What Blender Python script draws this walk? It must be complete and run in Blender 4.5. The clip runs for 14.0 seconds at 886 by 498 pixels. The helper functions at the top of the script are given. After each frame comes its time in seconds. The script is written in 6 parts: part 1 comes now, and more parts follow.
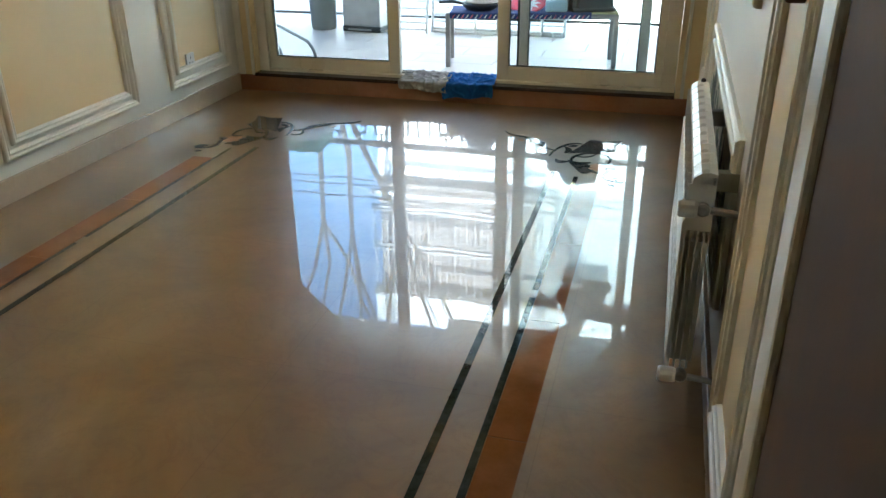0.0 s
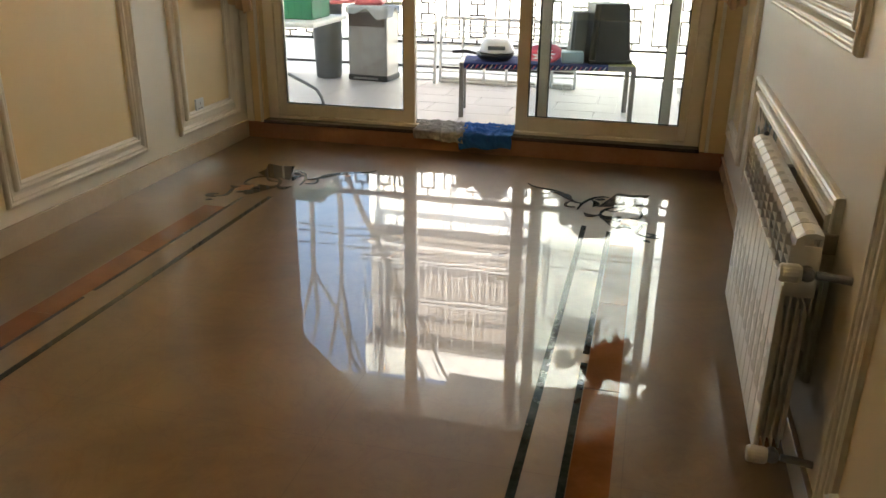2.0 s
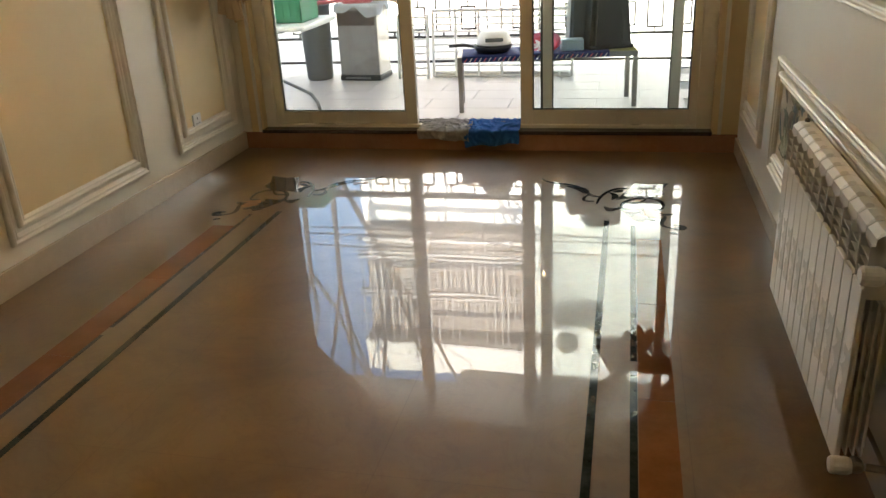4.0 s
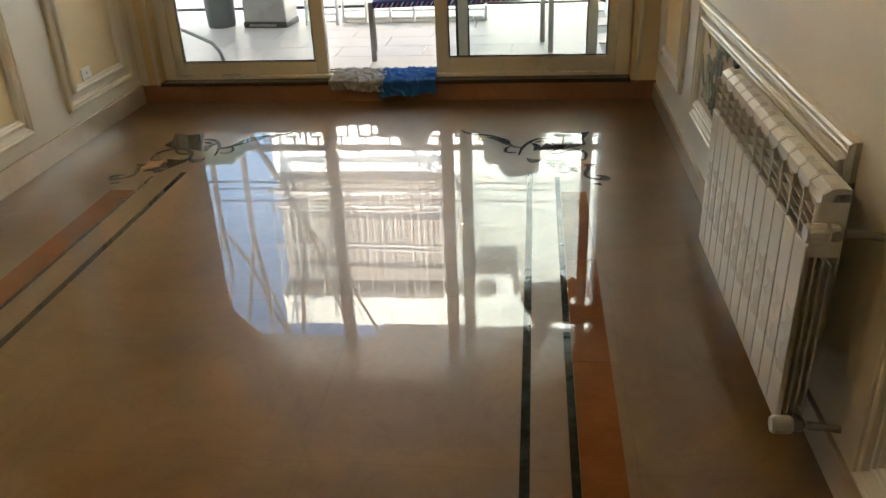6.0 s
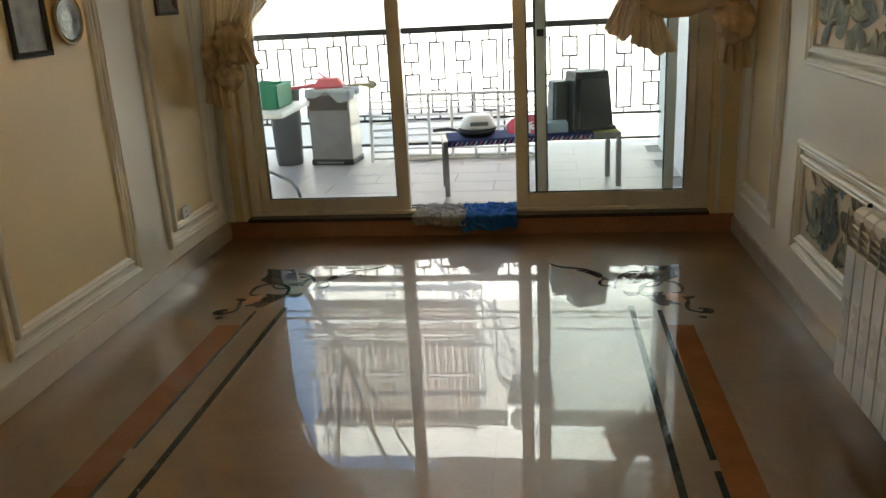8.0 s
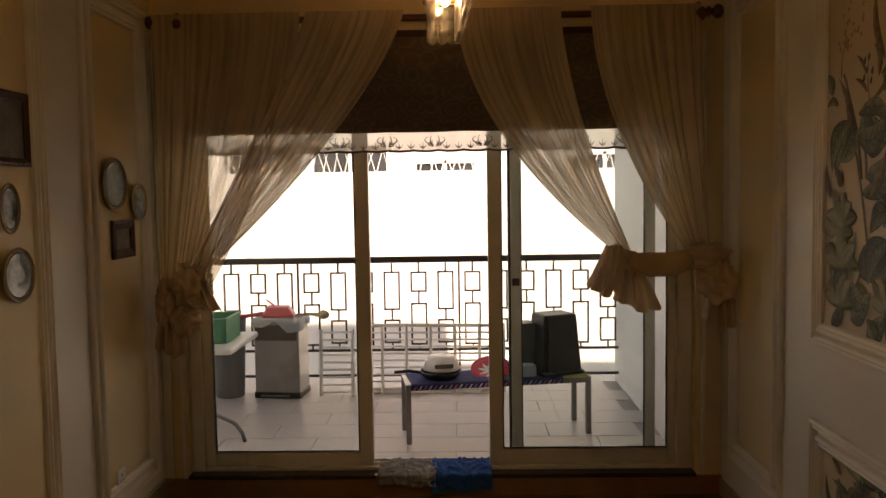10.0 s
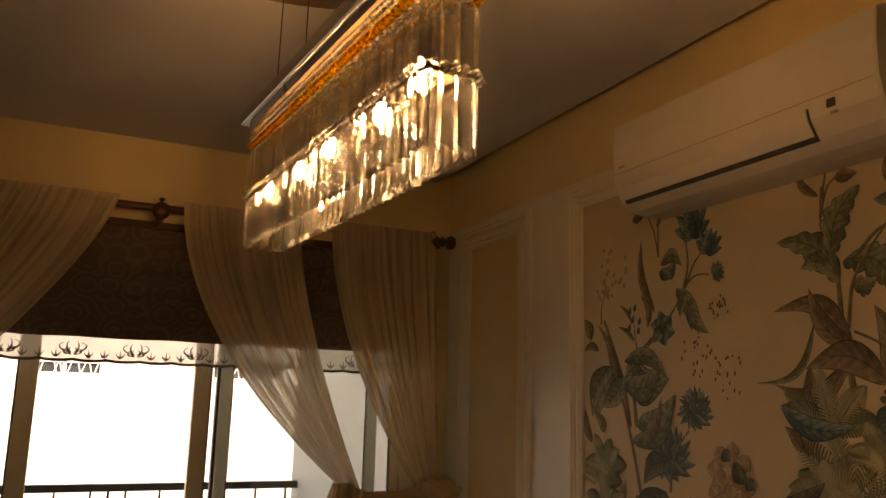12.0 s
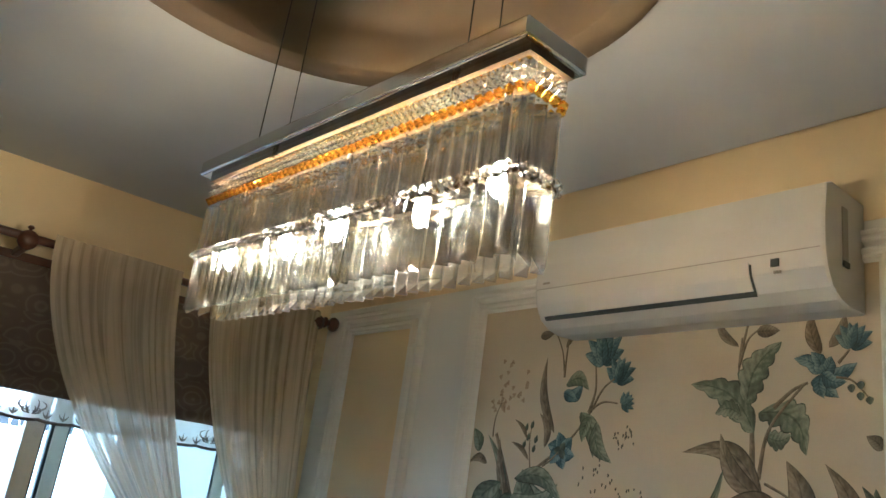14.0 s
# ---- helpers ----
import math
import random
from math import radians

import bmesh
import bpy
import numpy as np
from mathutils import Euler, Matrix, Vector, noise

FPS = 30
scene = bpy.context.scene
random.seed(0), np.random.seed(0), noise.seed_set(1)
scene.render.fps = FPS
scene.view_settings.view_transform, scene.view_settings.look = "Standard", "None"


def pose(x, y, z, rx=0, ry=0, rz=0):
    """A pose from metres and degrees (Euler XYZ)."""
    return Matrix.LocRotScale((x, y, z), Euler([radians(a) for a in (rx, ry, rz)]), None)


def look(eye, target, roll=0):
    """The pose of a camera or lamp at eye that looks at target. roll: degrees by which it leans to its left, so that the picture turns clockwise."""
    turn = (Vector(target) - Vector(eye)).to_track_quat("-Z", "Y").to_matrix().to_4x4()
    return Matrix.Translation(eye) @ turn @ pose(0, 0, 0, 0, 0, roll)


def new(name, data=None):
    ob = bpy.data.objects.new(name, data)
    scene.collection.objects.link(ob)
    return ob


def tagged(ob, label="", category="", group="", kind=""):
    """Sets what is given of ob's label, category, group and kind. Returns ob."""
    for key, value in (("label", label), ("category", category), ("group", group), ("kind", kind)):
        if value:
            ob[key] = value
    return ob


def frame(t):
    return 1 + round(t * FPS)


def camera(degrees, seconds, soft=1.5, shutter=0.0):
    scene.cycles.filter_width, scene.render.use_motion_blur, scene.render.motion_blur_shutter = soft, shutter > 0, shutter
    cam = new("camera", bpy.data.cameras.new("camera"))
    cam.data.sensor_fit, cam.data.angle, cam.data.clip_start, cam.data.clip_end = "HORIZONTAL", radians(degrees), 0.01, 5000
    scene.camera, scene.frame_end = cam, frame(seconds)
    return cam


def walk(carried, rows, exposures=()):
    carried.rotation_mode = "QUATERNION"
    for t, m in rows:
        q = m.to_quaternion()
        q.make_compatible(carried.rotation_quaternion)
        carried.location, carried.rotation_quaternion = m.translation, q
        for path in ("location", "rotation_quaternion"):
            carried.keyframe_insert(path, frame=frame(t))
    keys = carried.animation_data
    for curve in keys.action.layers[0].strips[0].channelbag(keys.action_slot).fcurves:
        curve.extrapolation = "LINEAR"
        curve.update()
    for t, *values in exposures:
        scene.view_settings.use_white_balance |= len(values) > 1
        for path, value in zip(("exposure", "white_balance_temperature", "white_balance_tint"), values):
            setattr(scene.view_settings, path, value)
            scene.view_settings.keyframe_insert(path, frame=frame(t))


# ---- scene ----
cam = camera(57.8, 14.0)
PATH = [
    (0, (1.015, 0.571, 1.337), (0.528, 2.314, 0.485), -0.6),
    (0.5, (0.929, 0.629, 1.303), (0.349, 2.388, 0.548), -0.5),
    (1, (0.899, 0.648, 1.298), (0.407, 2.445, 0.571), 0.1),
    (1.5, (0.827, 0.672, 1.335), (0.383, 2.476, 0.593), 0.5),
    (2, (0.765, 0.701, 1.285), (0.31, 2.503, 0.546), 0.6),
    (4.5, (0.568, 0.889, 1.329), (0.142, 2.684, 0.557), -3.6),
    (5, (0.549, 0.981, 1.322), (0.122, 2.773, 0.545), -3.7),
    (5.5, (0.553, 0.97, 1.309), (0.191, 2.75, 0.471), -3.5),
    (6, (0.548, 0.95, 1.307), (0.329, 2.725, 0.412), -2.5),
    (6.5, (0.448, 0.859, 1.312), (0.167, 2.629, 0.423), -2.1),
    (7, (0.383, 0.847, 1.316), (0.026, 2.641, 0.509), -4.0),
    (9.5, (-0.129, 1.088, 1.556), (-0.183, 3.066, 1.269), -2.3),
    (10, (-0.143, 1.213, 1.621), (-0.192, 3.208, 1.487), -0.9),
    (10.5, (-0.265, 1.371, 1.652), (-0.05, 3.357, 1.749), 1.2),
    (11, (-0.421, 1.471, 1.66), (0.095, 3.398, 1.801), 2.0),
    (11.5, (-0.556, 1.553, 1.682), (0.187, 3.395, 1.92), 2.9),
    (12, (-0.585, 1.721, 1.714), (0.255, 3.496, 2.092), 1.5),
    (12.5, (-0.597, 1.847, 1.723), (0.383, 3.535, 2.159), 4.4),
    (13, (-0.662, 1.908, 1.736), (0.448, 3.492, 2.247), 5.4),
    (13.5, (-0.754, 1.936, 1.749), (0.365, 3.494, 2.314), 6.4),
    (14, (-0.798, 1.959, 1.747), (0.358, 3.473, 2.355), 8.2),
]
EXPOSURES = [
    (0.0, 3.0, 5500, -1),
    (0.8, 2.55, 6900, 6),
    (2.2, 2.45, 7300, 10),
    (5.5, 2.6, 7300, 9),
    (7.2, 2.65, 6700, 5),
    (9.3, 0.75, 8100, 15),
    (10.2, 0.85, 9900, 29),
    (11.0, 0.8, 11400, 34),
    (11.7, 0.9, 12600, 37),
    (12.2, 1.3, 8400, 18),
    (12.6, 1.95, 6500, 9),
    (13.2, 2.4, 5000, 4),
    (14.0, 2.6, 4500, -1),
]
walk(cam, [(t, look(eye, target, roll)) for t, eye, target, roll in PATH], EXPOSURES)

# ---- light ----
world = bpy.data.worlds.new("sky")
scene.world = world
world.use_nodes = True
wn = world.node_tree
sky = wn.nodes.new("ShaderNodeTexSky")
sky.sky_type = "NISHITA"
sky.sun_disc = False
sky.sun_elevation = radians(48)
sky.sun_rotation = radians(200)
wn.links.new(sky.outputs["Color"], wn.nodes["Background"].inputs["Color"])
wn.nodes["Background"].inputs["Strength"].default_value = 0.15

sun_data = bpy.data.lights.new("sun", "SUN")
sun_data.energy = 5.0
sun_data.angle = radians(0.6)
sun_data.color = (1.0, 0.95, 0.87)
sun = new("sun", sun_data)
sun.matrix_world = look((-3, -6, 12), (0, 8, 0))

WARM = (1.0, 0.57, 0.23)
BULB_W = 9.5


# ---- materials ----
def material(name):
    m = bpy.data.materials.new(name)
    m.use_nodes = True
    nt = m.node_tree
    return m, nt, nt.nodes["Principled BSDF"]


def node(nt, kind, **inputs):
    n = nt.nodes.new(kind)
    for key, value in inputs.items():
        n.inputs[key.replace("_", " ")].default_value = value
    return n


def ramp(nt, source, stops):
    r = nt.nodes.new("ShaderNodeValToRGB")
    while len(r.color_ramp.elements) < len(stops):
        r.color_ramp.elements.new(0.5)
    for e, (p, c) in zip(r.color_ramp.elements, stops):
        e.position, e.color = p, (*c, 1)
    nt.links.new(source, r.inputs["Fac"])
    return r.outputs["Color"]


def coords(nt, scale=(1, 1, 1)):
    tc = nt.nodes.new("ShaderNodeTexCoord")
    mp = nt.nodes.new("ShaderNodeMapping")
    mp.inputs["Scale"].default_value = scale
    nt.links.new(tc.outputs["Object"], mp.inputs["Vector"])
    return mp.outputs["Vector"]


def surface(name, dark, light, scale=4.0, rough=0.5, bump=0.05, fine=60.0, metal=0.0, stretch=(1, 1, 1), rough_var=0.1, coat=0.0):
    """A painted, stone, wood or cloth surface: broad mottling, fine grain and a little relief."""
    m, nt, p = material(name)
    v = coords(nt, stretch)
    broad = node(nt, "ShaderNodeTexNoise", Scale=scale, Detail=6.0, Roughness=0.6)
    grain = node(nt, "ShaderNodeTexNoise", Scale=fine, Detail=4.0, Roughness=0.7)
    for n in (broad, grain):
        nt.links.new(v, n.inputs["Vector"])
    mix = nt.nodes.new("ShaderNodeMath")
    mix.operation = "MULTIPLY_ADD"
    mix.inputs[1].default_value = 0.25
    nt.links.new(grain.outputs["Fac"], mix.inputs[0])
    half = nt.nodes.new("ShaderNodeMath")
    half.operation = "MULTIPLY"
    half.inputs[1].default_value = 0.75
    nt.links.new(broad.outputs["Fac"], half.inputs[0])
    nt.links.new(half.outputs[0], mix.inputs[2])
    nt.links.new(ramp(nt, mix.outputs[0], [(0.3, dark), (0.7, light)]), p.inputs["Base Color"])
    rr = nt.nodes.new("ShaderNodeMapRange")
    rr.inputs["To Min"].default_value = max(0.02, rough - rough_var)
    rr.inputs["To Max"].default_value = min(1, rough + rough_var)
    nt.links.new(broad.outputs["Fac"], rr.inputs["Value"])
    nt.links.new(rr.outputs["Result"], p.inputs["Roughness"])
    p.inputs["Metallic"].default_value = metal
    p.inputs["Coat Weight"].default_value = coat
    if bump:
        b = node(nt, "ShaderNodeBump", Strength=bump, Distance=0.002)
        nt.links.new(grain.outputs["Fac"], b.inputs["Height"])
        nt.links.new(b.outputs["Normal"], p.inputs["Normal"])
    return m


def marble_floor():
    m, nt, p = material("polished_cream_marble")
    v = coords(nt)
    broad = node(nt, "ShaderNodeTexNoise", Scale=1.6, Detail=8.0, Roughness=0.62, Distortion=0.8)
    vein = node(nt, "ShaderNodeTexNoise", Scale=3.2, Detail=10.0, Roughness=0.7, Distortion=1.6)
    for n in (broad, vein):
        nt.links.new(v, n.inputs["Vector"])
    base = ramp(nt, broad.outputs["Fac"], [(0.3, (0.165, 0.088, 0.027)), (0.55, (0.225, 0.127, 0.044)), (0.75, (0.285, 0.172, 0.068))])
    veins = ramp(nt, vein.outputs["Fac"], [(0.47, (1, 1, 1)), (0.5, (0.88, 0.83, 0.78)), (0.53, (1, 1, 1))])
    mixed = nt.nodes.new("ShaderNodeMixRGB")
    mixed.blend_type = "MULTIPLY"
    mixed.inputs["Fac"].default_value = 0.7
    nt.links.new(base, mixed.inputs["Color1"])
    nt.links.new(veins, mixed.inputs["Color2"])
    # thin joints between the slabs
    brick = node(nt, "ShaderNodeTexBrick", Scale=1.0)
    brick.offset = 0.0
    brick.inputs["Brick Width"].default_value = 0.8
    brick.inputs["Row Height"].default_value = 0.8
    brick.inputs["Mortar Size"].default_value = 0.0012
    brick.inputs["Color1"].default_value = (1, 1, 1, 1)
    brick.inputs["Color2"].default_value = (0.95, 0.94, 0.93, 1)
    brick.inputs["Mortar"].default_value = (0.75, 0.7, 0.64, 1)
    nt.links.new(v, brick.inputs["Vector"])
    joint = nt.nodes.new("ShaderNodeMixRGB")
    joint.blend_type = "MULTIPLY"
    joint.inputs["Fac"].default_value = 0.8
    nt.links.new(mixed.outputs["Color"], joint.inputs["Color1"])
    nt.links.new(brick.outputs["Color"], joint.inputs["Color2"])
    nt.links.new(joint.outputs["Color"], p.inputs["Base Color"])
    p.inputs["Roughness"].default_value = 0.36
    p.inputs["IOR"].default_value = 1.75
    p.inputs["Specular IOR Level"].default_value = 0.3
    p.inputs["Coat Weight"].default_value = 0.85
    p.inputs["Coat Roughness"].default_value = 0.008
    p.inputs["Coat IOR"].default_value = 1.78
    wave = node(nt, "ShaderNodeTexNoise", Scale=3.4, Detail=2.0, Roughness=0.45)
    nt.links.new(v, wave.inputs["Vector"])
    b = node(nt, "ShaderNodeBump", Strength=0.034, Distance=0.01)
    nt.links.new(wave.outputs["Fac"], b.inputs["Height"])
    nt.links.new(b.outputs["Normal"], p.inputs["Normal"])
    nt.links.new(b.outputs["Normal"], p.inputs["Coat Normal"])
    return m


def glass(name, tint=(1, 1, 1), clear=0.5, ior=1.52):
    """Clear glass; the clear share lets light straight through, the rest bends it."""
    m, nt, p = material(name)
    nt.nodes.remove(p)
    see = nt.nodes.new("ShaderNodeBsdfTransparent")
    see.inputs["Color"].default_value = (*tint, 1)
    if clear >= 1:
        bend = nt.nodes.new("ShaderNodeBsdfGlossy")
        bend.inputs["Roughness"].default_value = 0.02
    else:
        bend = nt.nodes.new("ShaderNodeBsdfGlass")
        bend.inputs["Roughness"].default_value = 0.0
        bend.inputs["IOR"].default_value = ior
        bend.inputs["Color"].default_value = (*tint, 1)
    mix = nt.nodes.new("ShaderNodeMixShader")
    if clear >= 1:
        fr = node(nt, "ShaderNodeFresnel", IOR=ior)
        nt.links.new(fr.outputs["Fac"], mix.inputs["Fac"])
    else:
        mix.inputs["Fac"].default_value = 1 - clear
    nt.links.new(see.outputs[0], mix.inputs[1])
    nt.links.new(bend.outputs[0], mix.inputs[2])
    nt.links.new(mix.outputs[0], nt.nodes["Material Output"].inputs["Surface"])
    return m


def sheer(name, colour, through_amount, fine=900.0, alpha=0.6):
    """Thin woven cloth: part of it is holes, the rest scatters light both ways."""
    m, nt, p = material(name)
    out = nt.nodes["Material Output"]
    nt.nodes.remove(p)
    v = coords(nt)
    weave = node(nt, "ShaderNodeTexNoise", Scale=9.0, Detail=3.0)
    nt.links.new(v, weave.inputs["Vector"])
    tone = ramp(nt, weave.outputs["Fac"], [(0.3, tuple(c * 0.86 for c in colour)), (0.7, colour)])
    d = nt.nodes.new("ShaderNodeBsdfDiffuse")
    t = nt.nodes.new("ShaderNodeBsdfTranslucent")
    nt.links.new(tone, d.inputs["Color"])
    nt.links.new(tone, t.inputs["Color"])
    a = nt.nodes.new("ShaderNodeMixShader")
    a.inputs["Fac"].default_value = through_amount
    nt.links.new(d.outputs[0], a.inputs[1])
    nt.links.new(t.outputs[0], a.inputs[2])
    holes = nt.nodes.new("ShaderNodeBsdfTransparent")
    b = nt.nodes.new("ShaderNodeMixShader")
    b.inputs["Fac"].default_value = alpha
    nt.links.new(holes.outputs[0], b.inputs[1])
    nt.links.new(a.outputs[0], b.inputs[2])
    nt.links.new(b.outputs[0], out.inputs["Surface"])
    return m


def voile(name, colour, through_amount, loose, gathered):
    """Sheer curtain cloth: open weave where it hangs loose, dense where it is gathered, with uneven upright streaks."""
    m, nt, p = material(name)
    out = nt.nodes["Material Output"]
    nt.nodes.remove(p)
    uv = nt.nodes.new("ShaderNodeUVMap")
    uv.uv_map = "cloth"
    axes = nt.nodes.new("ShaderNodeSeparateXYZ")
    nt.links.new(uv.outputs["UV"], axes.inputs[0])
    stretch = nt.nodes.new("ShaderNodeMapping")
    stretch.inputs["Scale"].default_value = (22, 1.3, 1)
    nt.links.new(uv.outputs["UV"], stretch.inputs["Vector"])
    streak = node(nt, "ShaderNodeTexNoise", Scale=1.0, Detail=3.0, Roughness=0.6)
    nt.links.new(stretch.outputs["Vector"], streak.inputs["Vector"])
    tone = ramp(nt, streak.outputs["Fac"], [(0.3, tuple(c * 0.92 for c in colour)), (0.7, colour)])
    d = nt.nodes.new("ShaderNodeBsdfDiffuse")
    t = nt.nodes.new("ShaderNodeBsdfTranslucent")
    nt.links.new(tone, d.inputs["Color"])
    nt.links.new(tone, t.inputs["Color"])
    a = nt.nodes.new("ShaderNodeMixShader")
    a.inputs["Fac"].default_value = through_amount
    nt.links.new(d.outputs[0], a.inputs[1])
    nt.links.new(t.outputs[0], a.inputs[2])
    dense = nt.nodes.new("ShaderNodeMapRange")
    dense.inputs["From Max"].default_value = 0.62
    dense.inputs["To Min"].default_value = loose
    dense.inputs["To Max"].default_value = gathered
    nt.links.new(axes.outputs["Y"], dense.inputs["Value"])
    slit = nt.nodes.new("ShaderNodeMapRange")
    slit.inputs["From Min"].default_value, slit.inputs["From Max"].default_value = 0.3, 0.55
    slit.inputs["To Min"].default_value, slit.inputs["To Max"].default_value = -0.2, 0.04
    nt.links.new(streak.outputs["Fac"], slit.inputs["Value"])
    total = nt.nodes.new("ShaderNodeMath")
    total.operation, total.use_clamp = "ADD", True
    nt.links.new(dense.outputs["Result"], total.inputs[0])
    nt.links.new(slit.outputs["Result"], total.inputs[1])
    b = nt.nodes.new("ShaderNodeMixShader")
    nt.links.new(total.outputs[0], b.inputs["Fac"])
    holes = nt.nodes.new("ShaderNodeBsdfTransparent")
    nt.links.new(holes.outputs[0], b.inputs[1])
    nt.links.new(a.outputs[0], b.inputs[2])
    nt.links.new(b.outputs[0], out.inputs["Surface"])
    return m


def damask():
    """Brown blind cloth with a tone-on-tone scroll pattern."""
    m, nt, p = material("brown_damask_cloth")
    v = coords(nt, (1, 1, 1.2))
    bend = node(nt, "ShaderNodeTexNoise", Scale=5.0, Detail=1.0)
    nt.links.new(v, bend.inputs["Vector"])
    cells = node(nt, "ShaderNodeTexVoronoi", Scale=9.0, Randomness=0.6)
    nt.links.new(v, cells.inputs["Vector"])
    rings = nt.nodes.new("ShaderNodeMath")
    rings.operation = "MULTIPLY_ADD"
    rings.inputs[1].default_value = 26.0
    nt.links.new(cells.outputs["Distance"], rings.inputs[0])
    turn = nt.nodes.new("ShaderNodeMath")
    turn.operation = "MULTIPLY"
    turn.inputs[1].default_value = 9.0
    nt.links.new(bend.outputs["Fac"], turn.inputs[0])
    nt.links.new(turn.outputs[0], rings.inputs[2])
    wave = nt.nodes.new("ShaderNodeMath")
    wave.operation = "SINE"
    nt.links.new(rings.outputs[0], wave.inputs[0])
    nt.links.new(ramp(nt, wave.outputs[0], [(0.0, (0.175, 0.127, 0.098)), (0.6, (0.19, 0.14, 0.108)), (0.9, (0.225, 0.17, 0.132))]), p.inputs["Base Color"])
    weave = node(nt, "ShaderNodeTexNoise", Scale=300.0, Detail=3.0)
    nt.links.new(v, weave.inputs["Vector"])
    b = node(nt, "ShaderNodeBump", Strength=0.3, Distance=0.002)
    nt.links.new(weave.outputs["Fac"], b.inputs["Height"])
    nt.links.new(b.outputs["Normal"], p.inputs["Normal"])
    p.inputs["Roughness"].default_value = 0.85
    return m


def glow(name, colour, strength):
    m, nt, p = material(name)
    p.inputs["Base Color"].default_value = (*colour, 1)
    p.inputs["Emission Color"].default_value = (*colour, 1)
    p.inputs["Emission Strength"].default_value = strength
    return m


M_FLOOR = marble_floor()
M_WHITE = surface("ivory_wall_paint", (0.72, 0.69, 0.60), (0.78, 0.75, 0.66), 2.5, 0.45, 0.04, 140)
M_CREAM = surface("pale_yellow_wall_paint", (0.74, 0.59, 0.33), (0.80, 0.65, 0.38), 2.0, 0.5, 0.05, 160)
M_MOULD = surface("ivory_gloss_moulding", (0.76, 0.72, 0.62), (0.82, 0.78, 0.68), 5, 0.32, 0.03, 90)
# Grey-blue tone paints dim daylight into a white ceiling above upward lamps.
M_CEIL = surface("dimmed_blue_grey_ceiling_paint", (0.43, 0.45, 0.485), (0.49, 0.51, 0.545), 2.0, 0.7, 0.06, 180)
# Beige lowered to brown so the colour carries the recess's shade.
M_DOME = surface("shaded_beige_dome_paint", (0.19, 0.14, 0.088), (0.24, 0.18, 0.115), 2.0, 0.6, 0.05, 160)
M_SKIRT = surface("beige_marble_skirting", (0.46, 0.37, 0.27), (0.60, 0.50, 0.38), 3.0, 0.15, 0.02, 40)
M_RISER = surface("brown_marble_riser", (0.30, 0.14, 0.075), (0.42, 0.22, 0.13), 4.0, 0.15, 0.02, 50)
M_SILL = surface("dark_granite_sill", (0.035, 0.025, 0.02), (0.10, 0.075, 0.06), 60, 0.18, 0.02, 200)
M_ORANGE = surface("terracotta_marble", (0.20, 0.072, 0.024), (0.29, 0.118, 0.044), 7, 0.02, 0.0, 60, rough_var=0.01)
M_BLACK = surface("dark_green_marble", (0.012, 0.018, 0.015), (0.05, 0.062, 0.052), 20, 0.02, 0.0, 90, rough_var=0.01)
M_GREYSTONE = surface("grey_brown_marble", (0.045, 0.036, 0.029), (0.125, 0.10, 0.08), 14, 0.02, 0.0, 90, rough_var=0.01)
M_ROSE = surface("rose_marble", (0.40, 0.22, 0.13), (0.50, 0.30, 0.19), 14, 0.02, 0.0, 90, rough_var=0.01)
for stone in (M_ORANGE, M_BLACK, M_GREYSTONE, M_ROSE):
    stone.node_tree.nodes["Principled BSDF"].inputs["IOR"].default_value = 1.5
M_UPVC = surface("ivory_window_frame", (0.74, 0.69, 0.58), (0.80, 0.75, 0.65), 3, 0.3, 0.02, 120)
M_GASKET = surface("dark_gasket", (0.03, 0.035, 0.03), (0.06, 0.065, 0.06), 20, 0.5, 0.02, 90)
M_GLASS = glass("window_glass", (0.96, 0.985, 0.98), 1.0)
M_CRYSTAL = glass("cut_crystal", (0.995, 0.99, 0.98), 0.32, 1.6)
M_AMBER = glass("amber_crystal", (1.0, 0.76, 0.22), 0.45)
M_RAD = surface("white_enamel_radiator", (0.70, 0.68, 0.63), (0.76, 0.74, 0.69), 6, 0.28, 0.02, 120)
M_RADDARK = surface("shadow_gap_enamel", (0.30, 0.27, 0.22), (0.38, 0.34, 0.28), 6, 0.5, 0.02, 120)
M_PLASTIC = surface("white_plastic", (0.74, 0.74, 0.72), (0.80, 0.80, 0.78), 5, 0.35, 0.02, 120)
M_DARKWOOD = surface("dark_varnished_wood", (0.045, 0.018, 0.010), (0.12, 0.05, 0.025), 5, 0.3, 0.08, 60, stretch=(1, 6, 6))
M_DOORBROWN = surface("brown_door_paint", (0.095, 0.045, 0.02), (0.135, 0.068, 0.032), 3, 0.8, 0.03, 90, stretch=(1, 6, 1))
M_IRON = surface("black_painted_iron", (0.012, 0.012, 0.012), (0.035, 0.035, 0.035), 20, 0.5, 0.05, 120)
M_STEEL = surface("brushed_steel", (0.26, 0.25, 0.24), (0.38, 0.37, 0.36), 10, 0.38, 0.03, 160, metal=1.0)
M_CHROME = surface("polished_chrome", (0.72, 0.70, 0.66), (0.80, 0.78, 0.74), 4, 0.08, 0.0, 60, metal=1.0, rough_var=0.03)
M_DARKBRASS = surface("dark_bronze", (0.10, 0.07, 0.04), (0.17, 0.12, 0.07), 12, 0.3, 0.02, 90, metal=0.8)
M_BARK = surface("grey_bark", (0.06, 0.05, 0.04), (0.13, 0.11, 0.09), 8, 0.9, 0.3, 40)
M_MORTAR = surface("grey_mortar", (0.30, 0.29, 0.27), (0.38, 0.37, 0.35), 6, 0.9, 0.2, 60)
